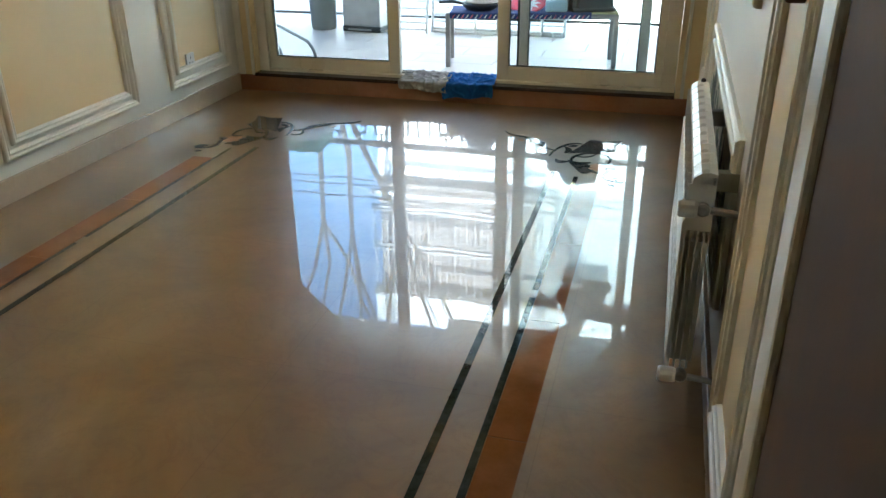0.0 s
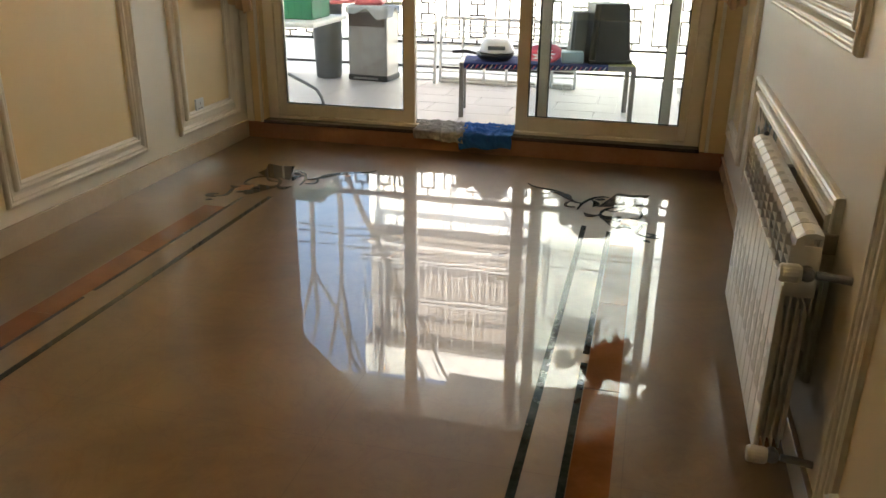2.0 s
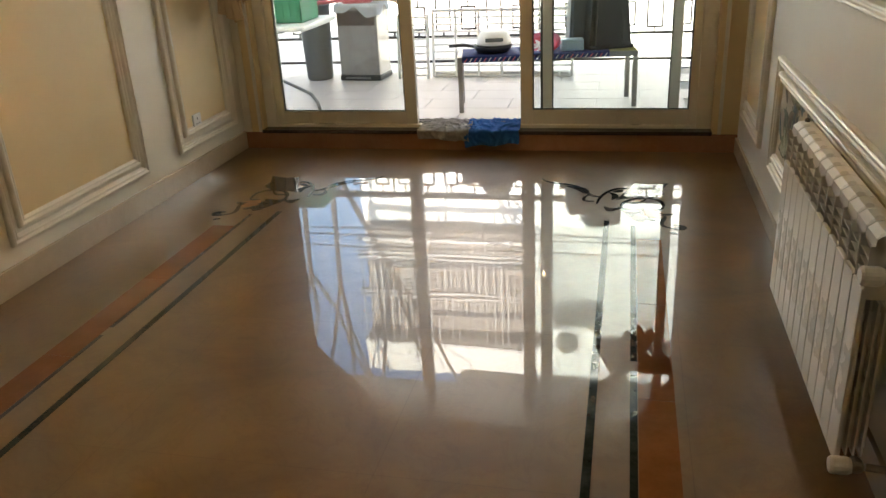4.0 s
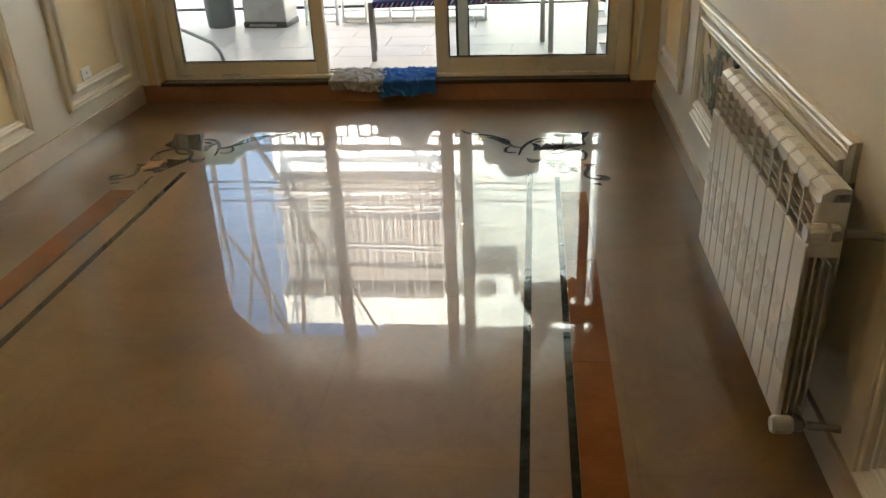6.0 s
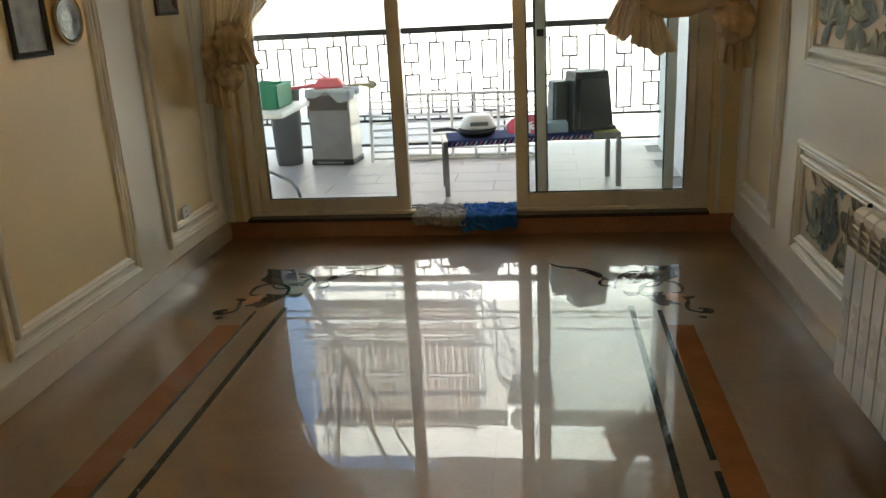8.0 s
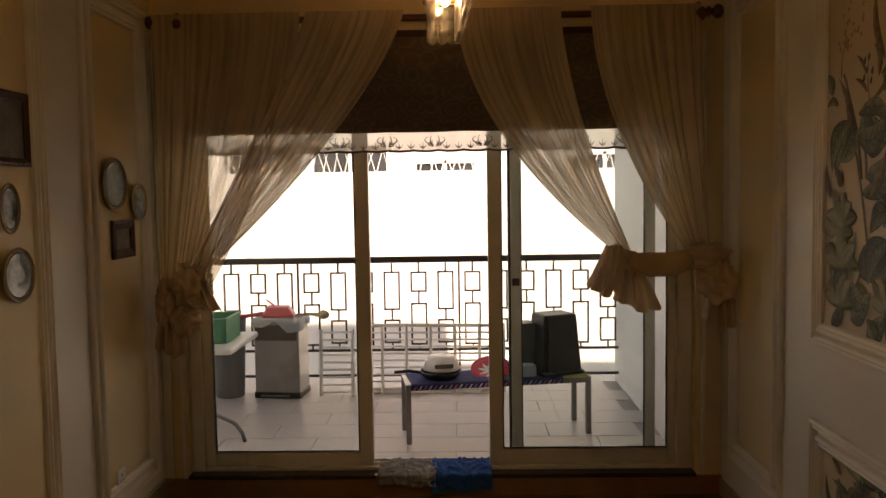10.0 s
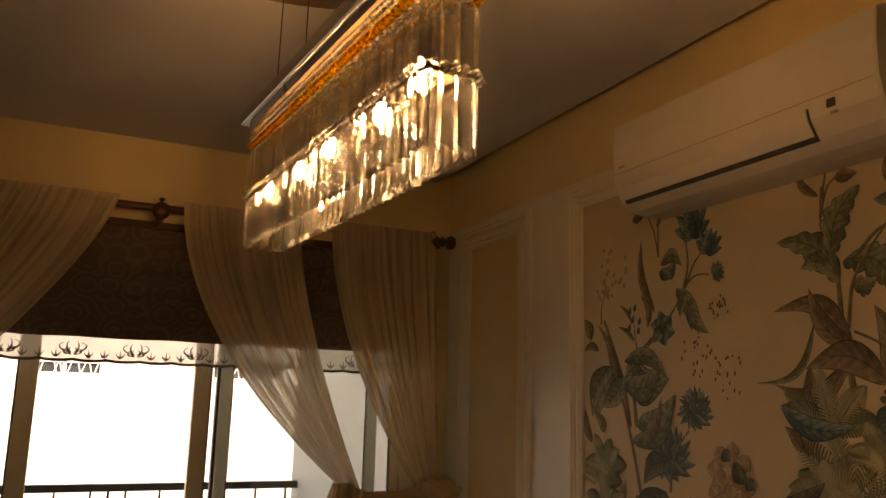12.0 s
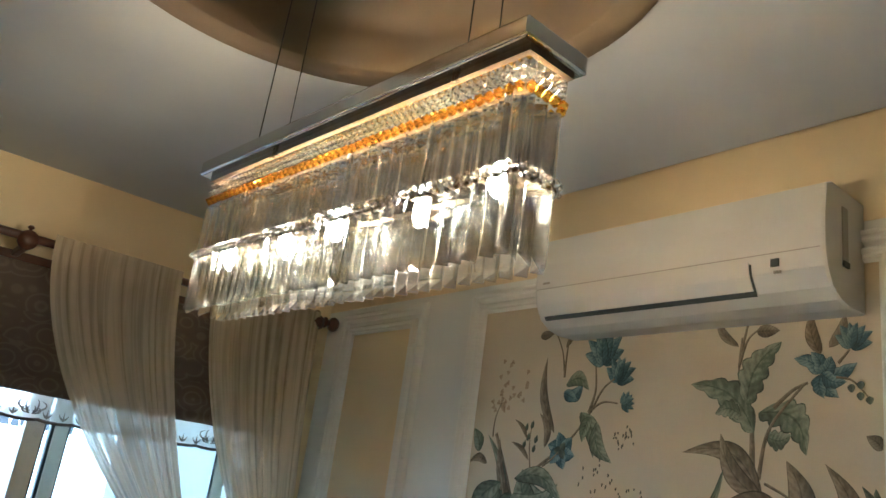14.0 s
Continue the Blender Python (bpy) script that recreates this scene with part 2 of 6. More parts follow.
M_TILE = surface("pale_balcony_tile", (0.47, 0.43, 0.415), (0.57, 0.53, 0.515), 3, 0.45, 0.05, 80)
M_RENDER = surface("white_render", (0.78, 0.78, 0.76), (0.86, 0.86, 0.84), 1.5, 0.8, 0.2, 40)
M_FACADE = surface("brown_grey_facade", (0.22, 0.195, 0.178), (0.29, 0.262, 0.243), 1.5, 0.8, 0.2, 30)
# The grey includes shade on the far house's pale storey; poles share it.
M_GREYRENDER = surface("grey_render_with_shade", (0.46, 0.48, 0.47), (0.56, 0.58, 0.57), 1.2, 0.8, 0.2, 30)
M_BARS = surface("pale_metal_bars", (0.46, 0.45, 0.445), (0.54, 0.53, 0.525), 6, 0.6, 0.05, 60)
M_GREYTUBE0 = surface("grey_drain_pipe", (0.30, 0.30, 0.30), (0.40, 0.40, 0.39), 4, 0.6, 0.05, 60)
M_WINDOW = surface("dark_far_window", (0.02, 0.022, 0.026), (0.06, 0.065, 0.07), 2, 0.15, 0.0, 30)
M_FILAMENT = glow("lit_bulb", (1.0, 0.76, 0.45), 110.0)
M_CURTAIN = voile("sheer_cream_voile", (0.82, 0.68, 0.49), 0.17, 0.56, 0.93)
M_CURTAIN_THIN = voile("thin_cream_voile", (0.80, 0.64, 0.42), 0.2, 0.58, 0.76)
M_CURTAIN_DENSE = sheer("bunched_cream_voile", (0.74, 0.56, 0.37), 0.15, alpha=1.0)
M_BLIND = damask()
M_LACE = sheer("lace_trim", (0.85, 0.78, 0.66), 0.55, alpha=0.75)
M_LACEPAT = surface("lace_embroidery", (0.20, 0.16, 0.12), (0.28, 0.23, 0.17), 40, 0.9, 0.2, 300)


# ---- mesh helpers ----
def mesh_object(name, bm, mat, parent=None, smooth=False):
    bmesh.ops.recalc_face_normals(bm, faces=bm.faces[:])
    me = bpy.data.meshes.new(name)
    bm.to_mesh(me)
    bm.free()
    if mat:
        me.materials.append(mat)
    if smooth:
        for f in me.polygons:
            f.use_smooth = True
    ob = new(name, me)
    if parent:
        ob.parent = parent
    return ob


def part(name, bm, mat, parent, label="", smooth=False):
    ob = mesh_object(name, bm, mat, parent, smooth)
    if label:
        tagged(ob, label)
    return ob


def structure(name, bm, mat, label, category, smooth=False):
    return tagged(mesh_object(name, bm, mat, None, smooth), label, category, "", "structure")


def thing(name, label, category, group="", at=None):
    """An Empty at a thing's base, which carries its parts."""
    return tagged(new(name), label, category, group)


def box(x0, x1, y0, y1, z0, z1, bevel=0.0, bm=None):
    bm = bm or bmesh.new()
    r = bmesh.ops.create_cube(bm, size=1.0)
    for v in r["verts"]:
        v.co = Vector((x0 + (v.co.x + 0.5) * (x1 - x0), y0 + (v.co.y + 0.5) * (y1 - y0), z0 + (v.co.z + 0.5) * (z1 - z0)))
    if bevel:
        edges = {e for v in r["verts"] for e in v.link_edges}
        bmesh.ops.bevel(bm, geom=list(edges), offset=bevel, segments=2, affect="EDGES", profile=0.5)
    return bm


def quad(bm, *pts):
    return bm.faces.new([bm.verts.new(p) for p in pts])


def lathe(profile, segments=24, axis="z", centre=(0, 0, 0), bm=None):
    """A solid turned from (radius, height) pairs."""
    bm = bm or bmesh.new()
    rings = []
    for r, h in profile:
        ring = []
        for k in range(segments):
            a = 2 * math.pi * k / segments
            c, s = r * math.cos(a), r * math.sin(a)
            p = {"z": (c, s, h), "x": (h, c, s), "y": (c, h, s)}[axis]
            ring.append(bm.verts.new(Vector(p) + Vector(centre)))
        rings.append(ring)
    for a, b in zip(rings, rings[1:]):
        for k in range(segments):
            bm.faces.new((a[k], a[(k + 1) % segments], b[(k + 1) % segments], b[k]))
    bm.faces.new(rings[0][::-1])
    bm.faces.new(rings[-1])
    return bm


def tube(points, radius, segments=8, bm=None, closed=False):
    """A round bar along a line of points; radius may be a list."""
    bm = bm or bmesh.new()
    pts = [Vector(p) for p in points]
    rad = radius if isinstance(radius, (list, tuple)) else [radius] * len(pts)
    rings = []
    up = None
    n = len(pts)
    for i, p in enumerate(pts):
        if closed:
            d = pts[(i + 1) % n] - pts[i - 1]
        else:
            d = pts[min(i + 1, n - 1)] - pts[max(i - 1, 0)]
        d.normalize()
        if up is None:
            up = Vector((0, 0, 1)) if abs(d.z) < 0.9 else Vector((1, 0, 0))
        side = d.cross(up).normalized()
        up = side.cross(d).normalized()
        rings.append([bm.verts.new(p + rad[i] * (math.cos(a) * side + math.sin(a) * up)) for a in [2 * math.pi * k / segments for k in range(segments)]])
    for i in range(n if closed else n - 1):
        a, b = rings[i], rings[(i + 1) % n]
        for k in range(segments):
            bm.faces.new((a[k], a[(k + 1) % segments], b[(k + 1) % segments], b[k]))
    if not closed:
        bm.faces.new(rings[0][::-1])
        bm.faces.new(rings[-1])
    return bm


def sweep_rect(profile, a0, a1, b0, b1, place, bm=None):
    """A mitred frame: profile is (distance inwards, height) pairs round the rectangle a0..a1 x b0..b1; place(a, b, h) gives the point."""
    bm = bm or bmesh.new()
    loops = []
    for d, h in profile:
        loops.append([bm.verts.new(place(a, b, h)) for a, b in ((a0 + d, b0 + d), (a1 - d, b0 + d), (a1 - d, b1 - d), (a0 + d, b1 - d))])
    for p, q in zip(loops, loops[1:]):
        for k in range(4):
            bm.faces.new((p[k], p[(k + 1) % 4], q[(k + 1) % 4], q[k]))
    return bm


def flat_shape(outline, z0, z1, place, bm=None):
    """A thin plate from an outline in a plane."""
    bm = bm or bmesh.new()
    low = [bm.verts.new(place(a, b, z0)) for a, b in outline]
    high = [bm.verts.new(place(a, b, z1)) for a, b in outline]
    n = len(outline)
    bm.faces.new(high)
    for k in range(n):
        bm.faces.new((low[k], low[(k + 1) % n], high[(k + 1) % n], high[k]))
    return bm


def strip(left, right, z0, z1, place, bm=None):
    """A thin plate between two edges, as one skin with its sides."""
    bm = bm or bmesh.new()
    n = len(left)
    lt, rt_ = [[bm.verts.new(place(a, b, z1)) for a, b in e] for e in (left, right)]
    lb, rb_ = [[bm.verts.new(place(a, b, z0)) for a, b in e] for e in (left, right)]
    for i in range(n - 1):
        bm.faces.new((lt[i], lt[i + 1], rt_[i + 1], rt_[i]))
        bm.faces.new((lb[i], lt[i], lt[i + 1], lb[i + 1]))
        bm.faces.new((rb_[i], rb_[i + 1], rt_[i + 1], rt_[i]))
    return bm


def ribbon(points, widths, z0, z1, place, bm=None):
    """A thin plate along a line, with its own width at each point."""
    n = len(points)
    left, right = [], []
    for i, (a, b) in enumerate(points):
        pa, pb = points[max(i - 1, 0)]
        qa, qb = points[min(i + 1, n - 1)]
        l = math.hypot(qa - pa, qb - pb) or 1e-6
        na, nb = -(qb - pb) / l, (qa - pa) / l
        w = widths[i] / 2 if isinstance(widths, (list, tuple)) else widths / 2
        left.append((a + na * w, b + nb * w))
        right.append((a - na * w, b - nb * w))
    return strip(left, right, z0, z1, place, bm)


def bez(p0, p1, p2, p3, n=14):
    out = []
    for i in range(n + 1):
        t = i / n
        c = ((1 - t) ** 3, 3 * t * (1 - t) ** 2, 3 * t * t * (1 - t), t**3)
        out.append(tuple(sum(k * p[j] for k, p in zip(c, (p0, p1, p2, p3))) for j in range(len(p0))))
    return out


# ---- structure ----
XL, XR, YE, YB, ZC = -1.775, 1.225, 5.46, -2.6, 2.86
SILL_Z = 0.118
DOOR_X0, DOOR_X1, DOOR_TOP = -1.645, 1.085, 2.42
OUT_Z = 0.06

structure("floor", box(XL - 0.2, XR + 0.2, YB - 0.2, YE, -0.12, 0.0), M_FLOOR, "polished cream marble floor mirroring the bright balcony door", "floor")
structure("wall_west", box(XL - 0.2, XL, YB, YE + 0.25, 0, ZC + 0.3), M_WHITE, "ivory painted wall with moulded panels", "wall")
structure("wall_east", box(XR, XR + 0.2, YB, YE + 0.25, 0, ZC + 0.3), M_WHITE, "ivory painted wall with moulded panels and murals", "wall")
structure("wall_south", box(XL - 0.2, XR + 0.2, YB - 0.2, YB, 0, ZC + 0.3), M_CREAM, "plain cream wall at the back of the room", "wall")
wn_bm = box(XL, DOOR_X0, YE, YE + 0.25, 0, ZC + 0.3)
box(DOOR_X1, XR, YE, YE + 0.25, 0, ZC + 0.3, bm=wn_bm)
box(DOOR_X0, DOOR_X1, YE, YE + 0.25, DOOR_TOP, ZC + 0.3, bm=wn_bm)
box(DOOR_X0, DOOR_X1, YE, YE + 0.25, -0.1, 0.1, bm=wn_bm)
structure("wall_north", wn_bm, M_CREAM, "cream wall round the wide balcony door", "wall")

# the ceiling, with a round recess over the chandelier
DC, DR = (-0.18, 3.22), 0.67
GAPX = XR - 0.095
cb = bmesh.new()
SEG = 64
inner = [cb.verts.new((DC[0] + DR * math.cos(2 * math.pi * k / SEG), DC[1] + DR * math.sin(2 * math.pi * k / SEG), ZC)) for k in range(SEG)]
outer = []
for k in range(SEG):
    a = 2 * math.pi * k / SEG
    c, s = math.cos(a), math.sin(a)
    x0, x1, y0, y1 = XL - 0.1 - DC[0], GAPX - DC[0], YB - 0.1 - DC[1], YE + 0.002 - DC[1]
    f = min((x1 if c > 0 else x0) / c if abs(c) > 1e-6 else 1e9, (y1 if s > 0 else y0) / s if abs(s) > 1e-6 else 1e9)
    outer.append(cb.verts.new((DC[0] + f * c, DC[1] + f * s, ZC)))
for k in range(SEG):
    cb.faces.new((inner[k], inner[(k + 1) % SEG], outer[(k + 1) % SEG], outer[k]))
for cx in (XL - 0.1, GAPX):
    for cy in (YB - 0.1, YE + 0.002):
        corner = cb.verts.new((cx, cy, ZC))
        near = sorted(outer, key=lambda v: (v.co - corner.co).length)[:2]
        cb.faces.new((corner, *near))
ceiling = structure("ceiling", cb, M_CEIL, "matt flat ceiling toned grey-blue for dim daylight, with a round recess", "ceiling")
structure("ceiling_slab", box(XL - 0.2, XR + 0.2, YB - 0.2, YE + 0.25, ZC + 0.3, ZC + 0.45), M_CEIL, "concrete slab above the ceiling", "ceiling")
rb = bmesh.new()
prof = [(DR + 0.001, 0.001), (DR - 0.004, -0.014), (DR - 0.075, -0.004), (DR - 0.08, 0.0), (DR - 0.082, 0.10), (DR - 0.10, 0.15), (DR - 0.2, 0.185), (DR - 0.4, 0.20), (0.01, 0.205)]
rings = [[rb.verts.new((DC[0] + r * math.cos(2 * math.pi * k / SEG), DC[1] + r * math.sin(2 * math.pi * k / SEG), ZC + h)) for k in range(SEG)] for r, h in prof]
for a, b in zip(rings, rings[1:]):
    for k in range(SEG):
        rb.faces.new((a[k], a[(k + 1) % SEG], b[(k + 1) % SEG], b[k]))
structure("ceiling_dome", rb, M_DOME, "shallow round beige dome, darkened to hold the recess's shade, with a plaster rim", "ceiling", True)
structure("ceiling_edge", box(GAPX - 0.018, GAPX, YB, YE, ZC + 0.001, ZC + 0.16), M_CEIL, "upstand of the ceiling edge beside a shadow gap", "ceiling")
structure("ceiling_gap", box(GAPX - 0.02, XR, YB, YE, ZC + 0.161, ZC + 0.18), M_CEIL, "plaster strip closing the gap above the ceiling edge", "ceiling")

structure("frieze_east", box(XR - 0.003, XR + 0.01, YB, YE, 2.60, ZC + 0.16), M_CREAM, "pale yellow painted frieze above the wall panels", "wall")
structure("frieze_west", box(XL - 0.01, XL + 0.003, YB, YE, 2.60, ZC), M_CREAM, "pale yellow painted frieze above the wall panels", "wall")

# skirting
structure("baseboard_west", box(XL - 0.01, XL + 0.014, YB, YE - 0.015, 0, 0.112, 0.003), M_SKIRT, "beige marble skirting board", "skirting")
structure("baseboard_east", box(XR - 0.014, XR + 0.01, YB, YE - 0.015, 0, 0.09, 0.003), M_SKIRT, "beige marble skirting board", "skirting")
structure("baseboard_north", box(XL, XR, YE - 0.015, YE + 0.02, 0, 0.103, 0.003), M_RISER, "brown marble riser under the balcony door", "skirting")
structure("window_sill", box(DOOR_X0, DOOR_X1, YE - 0.03, YE + 0.25, 0.1005, SILL_Z + 0.004, 0.004), M_SILL, "dark granite door sill", "sill")
MOULD = [(0, 0), (0, 0.012), (0.003, 0.019), (0.009, 0.023), (0.016, 0.022), (0.020, 0.017), (0.024, 0.016), (0.029, 0.018), (0.034, 0.015), (0.038, 0.007), (0.042, 0.0)]


def west(a, b, h):
    return (XL + h, a, b)


def east(a, b, h):
    return (XR - h, a, b)


def panel(name, side, y0, y1, z0, z1, gap, fill, label):
    """A wall panel: an outer moulding, a flat band, an inner moulding and the painted field."""
    root = tagged(new(name), label, "wall panel", "moulded wall panels", "structure")
    part("outer_moulding", sweep_rect(MOULD, y0, y1, z0, z1, side), M_MOULD, root)
    if gap:
        part("inner_moulding", sweep_rect(MOULD, y0 + gap, y1 - gap, z0 + gap, z1 - gap, side), M_MOULD, root)
    f = gap + 0.035
    part("field", flat_shape([(y0 + f, z0 + f), (y1 - f, z0 + f), (y1 - f, z1 - f), (y0 + f, z1 - f)], 0.0, 0.004, side), fill, root)
    return root


panel("wall_panel", west, 4.645, 5.345, 0.183, 2.57, 0.075, M_CREAM, "tall narrow cream panel in ivory mouldings")
panel("wall_panel", west, 3.32, 4.325, 0.183, 2.57, 0.06, M_CREAM, "wide cream panel in ivory mouldings")
panel("wall_panel", west, 1.6, 3.0, 0.183, 2.57, 0.06, M_CREAM, "wide cream panel in ivory mouldings")
panel("wall_panel", west, -0.4, 1.3, 0.183, 2.57, 0.06, M_CREAM, "wide cream panel in ivory mouldings")
panel("wall_panel", east, 4.64, 5.30, 0.25, 2.57, 0.065, M_CREAM, "tall narrow cream panel in ivory mouldings")
panel("wall_panel", east, 2.71, 4.345, 1.027, 2.572, 0.05, M_CREAM, "wide panel framing a painted flower mural")
panel("wall_panel", east, 2.605, 4.345, 0.247, 0.728, 0.055, M_CREAM, "low panel framing a painted flower mural")
panel("wall_panel", east, 1.77, 2.30, 0.12, 2.57, 0.07, M_CREAM, "tall cream panel in ivory mouldings")

# ---- balcony door ----
FY = 5.55


def sash(name, x0, x1, y0, y1, z0, z1, stile, bottom, label, handle=False):
    root = tagged(new(name), label, "sliding door", "sliding balcony door sashes", "structure")
    fb = box(x0, x0 + stile, y0, y1, z0, z1, 0.004)
    box(x1 - stile, x1, y0, y1, z0, z1, 0.004, fb)
    box(x0 + stile - 0.001, x1 - stile + 0.001, y0, y1, z0, z0 + bottom, 0.004, fb)
    box(x0 + stile - 0.001, x1 - stile + 0.001, y0, y1, z1 - stile, z1, 0.004, fb)
    part("sash_frame", fb, M_UPVC, root)
    g = 0.007
    gb = sweep_rect([(0, 0.004), (0, -0.006), (g, -0.006), (g, 0.004)], x0 + stile, x1 - stile, z0 + bottom, z1 - stile, lambda a, b, h: (a, (y0 + y1) / 2 - 0.012 - h, b))
    part("gasket", gb, M_GASKET, root)
    pane = part("pane", box(x0 + stile - 0.004, x1 - stile + 0.004, (y0 + y1) / 2 - 0.003, (y0 + y1) / 2 + 0.003, z0 + bottom - 0.004, z1 - stile + 0.004), M_GLASS, root)
    pane.visible_shadow = False
    return root


frame_root = tagged(new("door_frame"), "ivory plastic frame of the balcony sliding door", "door frame", "", "structure")
DT = DOOR_TOP - 0.005
part("jamb", box(DOOR_X0 + 0.003, -1.575, FY - 0.04, FY + 0.12, SILL_Z, DT, 0.005), M_UPVC, frame_root)
part("jamb", box(1.0, DOOR_X1 - 0.003, FY - 0.04, FY + 0.12, SILL_Z, DT, 0.005), M_UPVC, frame_root)
part("head", box(-1.575, 1.0, FY - 0.04, FY + 0.12, DT - 0.06, DT, 0.005), M_UPVC, frame_root)
part("track", box(-1.575, 1.0, FY - 0.04, FY + 0.12, SILL_Z + 0.002, SILL_Z + 0.022, 0.004), M_UPVC, frame_root)
for ty in (FY + 0.0, FY + 0.055):
    part("track_rail", box(-1.575, 1.0, ty + 0.012, ty + 0.018, SILL_Z + 0.02, SILL_Z + 0.032), M_STEEL, frame_root)
sash("door_1", -1.6, -0.648, FY - 0.012, FY + 0.035, SILL_Z + 0.022, DT - 0.03, 0.075, 0.075, "glazed sliding door leaf in an ivory frame")
sash("door_2", -0.008, 1.03, FY - 0.012, FY + 0.035, SILL_Z + 0.022, DT - 0.03, 0.072, 0.085, "glazed sliding door leaf in an ivory frame")
mid = sash("door_3", 0.118, 0.905, FY + 0.045, FY + 0.09, SILL_Z + 0.022, DT - 0.03, 0.055, 0.07, "glazed sliding door leaf pushed open behind its neighbour")
part("edge_strip", box(0.104, 0.118, FY + 0.05, FY + 0.085, SILL_Z + 0.03, DT - 0.04, 0.003), M_GASKET, mid, "dark sealing strip")
part("latch", box(0.125, 0.165, FY + 0.03, FY + 0.046, 1.12, 1.16, 0.004), M_IRON, mid, "small dark latch")
# cream pilasters beside the opening
for px0, px1 in ((XL + 0.004, XL + 0.05), (DOOR_X1 + 0.03, DOOR_X1 + 0.05), (DOOR_X0 - 0.03, DOOR_X0 - 0.01)):
    structure("trim_jamb", box(px0, px1, YE - 0.012, YE + 0.01, 0.104, 2.45, 0.003), M_MOULD, "slim ivory trim beside the balcony door", "trim")

# ---- balcony ----
structure("balcony_floor", box(-3.2, 1.6, YE + 0.25, 7.9, OUT_Z - 0.2, OUT_Z - 0.008), M_MORTAR, "mortar bed of the tiled balcony floor", "floor")
structure("balcony_wall", box(1.12, 1.45, YE + 0.25, 7.9, OUT_Z - 0.2, 3.1), M_RENDER, "white rendered balcony side wall", "wall")
structure("balcony_wall", box(-3.5, -3.2, YE + 0.25, 7.9, OUT_Z - 0.2, 1.05), M_RENDER, "low white rendered wall at the balcony's far end", "wall")
structure("balcony_soffit", box(-3.5, -0.97, YE + 0.25, 7.95, 3.26, 3.46), M_RENDER, "white rendered slab over the balcony", "ceiling")
structure("balcony_soffit", box(-0.97, 1.45, YE + 0.25, 7.95, 3.10, 3.46), M_RENDER, "lower white rendered slab over the balcony", "ceiling")

structure("house_wall", box(-9.0, XL - 0.2, YE + 0.05, YE + 0.25, -3.0, 6.0), M_RENDER, "white rendered outer wall of the house", "wall")
structure("house_wall", box(XR + 0.2, 8.0, YE + 0.05, YE + 0.25, -3.0, 6.0), M_RENDER, "white rendered outer wall of the house", "wall")

# railing: a repeating key pattern in black iron
rail = thing("balcony_railing", "black iron railing with a rectangle pattern on the balcony", "railing")
RY, RT = 7.75, 1.11
part("top_rail", box(-3.2, 1.12, RY - 0.025, RY + 0.025, RT - 0.035, RT + 0.015, 0.006), M_IRON, rail)
part("lower_rail", box(-3.2, 1.12, RY - 0.012, RY + 0.012, 0.345, 0.365), M_IRON, rail)
part("lower_rail", box(-3.2, 1.12, RY - 0.012, RY + 0.012, 0.135, 0.155), M_IRON, rail)


def loop_bar(x0, x1, z0, z1, w=0.014):
    bm = bmesh.new()
    box(x0, x1, RY - 0.008, RY + 0.008, z1 - w, z1, bm=bm)
    box(x0, x1, RY - 0.008, RY + 0.008, z0, z0 + w, bm=bm)
    box(x0, x0 + w, RY - 0.008, RY + 0.008, z0, z1, bm=bm)
    box(x1 - w, x1, RY - 0.008, RY + 0.008, z0, z1, bm=bm)
    return bm


def stem_bar(x, z0, z1, w=0.014):
    return box(x - w / 2, x + w / 2, RY - 0.008, RY + 0.008, z0, z1)


PITCH, HALF = 0.2205, 0.067
for k in range(-12, 8):
    x = -0.508 + PITCH * k
    if x < -3.1 or x > 1.05:
        continue
    stacks = [(0.832, 1.0), (0.395, 0.742)] if k % 2 == 0 else [(0.685, 1.003), (0.41, 0.607)]
    top = RT - 0.035
    for z0, z1 in stacks:
        part("stem", stem_bar(x, z1 - 0.001, top), M_IRON, rail)
        part("loop", loop_bar(x - HALF, x + HALF, z0, z1), M_IRON, rail)
        top = z0
    part("stem", stem_bar(x, 0.365, top), M_IRON, rail)
    if k % 6 == 1:
        part("post", stem_bar(x + PITCH / 2, OUT_Z - 0.008, RT - 0.03, 0.016), M_IRON, rail)

# ---- beyond the balcony ----
structure("ground", box(-300, 300, 7.9, 600, -3.6, -3.4), surface("grey_asphalt", (0.045, 0.045, 0.045), (0.07, 0.07, 0.068), 0.5, 0.9, 0.2, 20), "grey ground below the balcony", "ground")
WALLY = 13.0
white_wall = thing("boundary_wall", "tall white rendered wall facing the balcony", "wall")
part("wall", box(-16, 12, WALLY, WALLY + 0.3, -3.4, 1.98), M_RENDER, white_wall)
wire = thing("razor_wire", "loops of pale fence wire along the top of the white wall", "fence")
rw = random.Random(8)
for k in range(44):
    x = -4.6 + 0.16 * k
    t = rw.uniform(-0.05, 0.05)
    part("strand", tube([(x, WALLY + 0.15, 1.98), (x + 0.16 + t, WALLY + 0.1, 2.50), (x + 0.30 + t, WALLY + 0.2, 1.98)], 0.008, 5), M_PLASTIC, wire)
house = thing("apartment_building", "pale apartment house with a brown-grey upper storey behind the wall", "building")
HX0, HX1, HY = -4.9, 9.0, 16.5
part("wall", box(HX0, HX1, HY, HY + 8, -3.4, 4.75), M_RENDER, house, "white rendered lower storey")
FX = -1.35
part("wall", box(HX0, FX, HY, HY + 8, 4.75, 7.55), M_FACADE, house, "brown-grey upper storey")
part("wall", box(FX, HX1, HY + 0.02, HY + 8, 4.75, 7.55), M_GREYRENDER, house, "pale upper storey with shade in its grey tone")
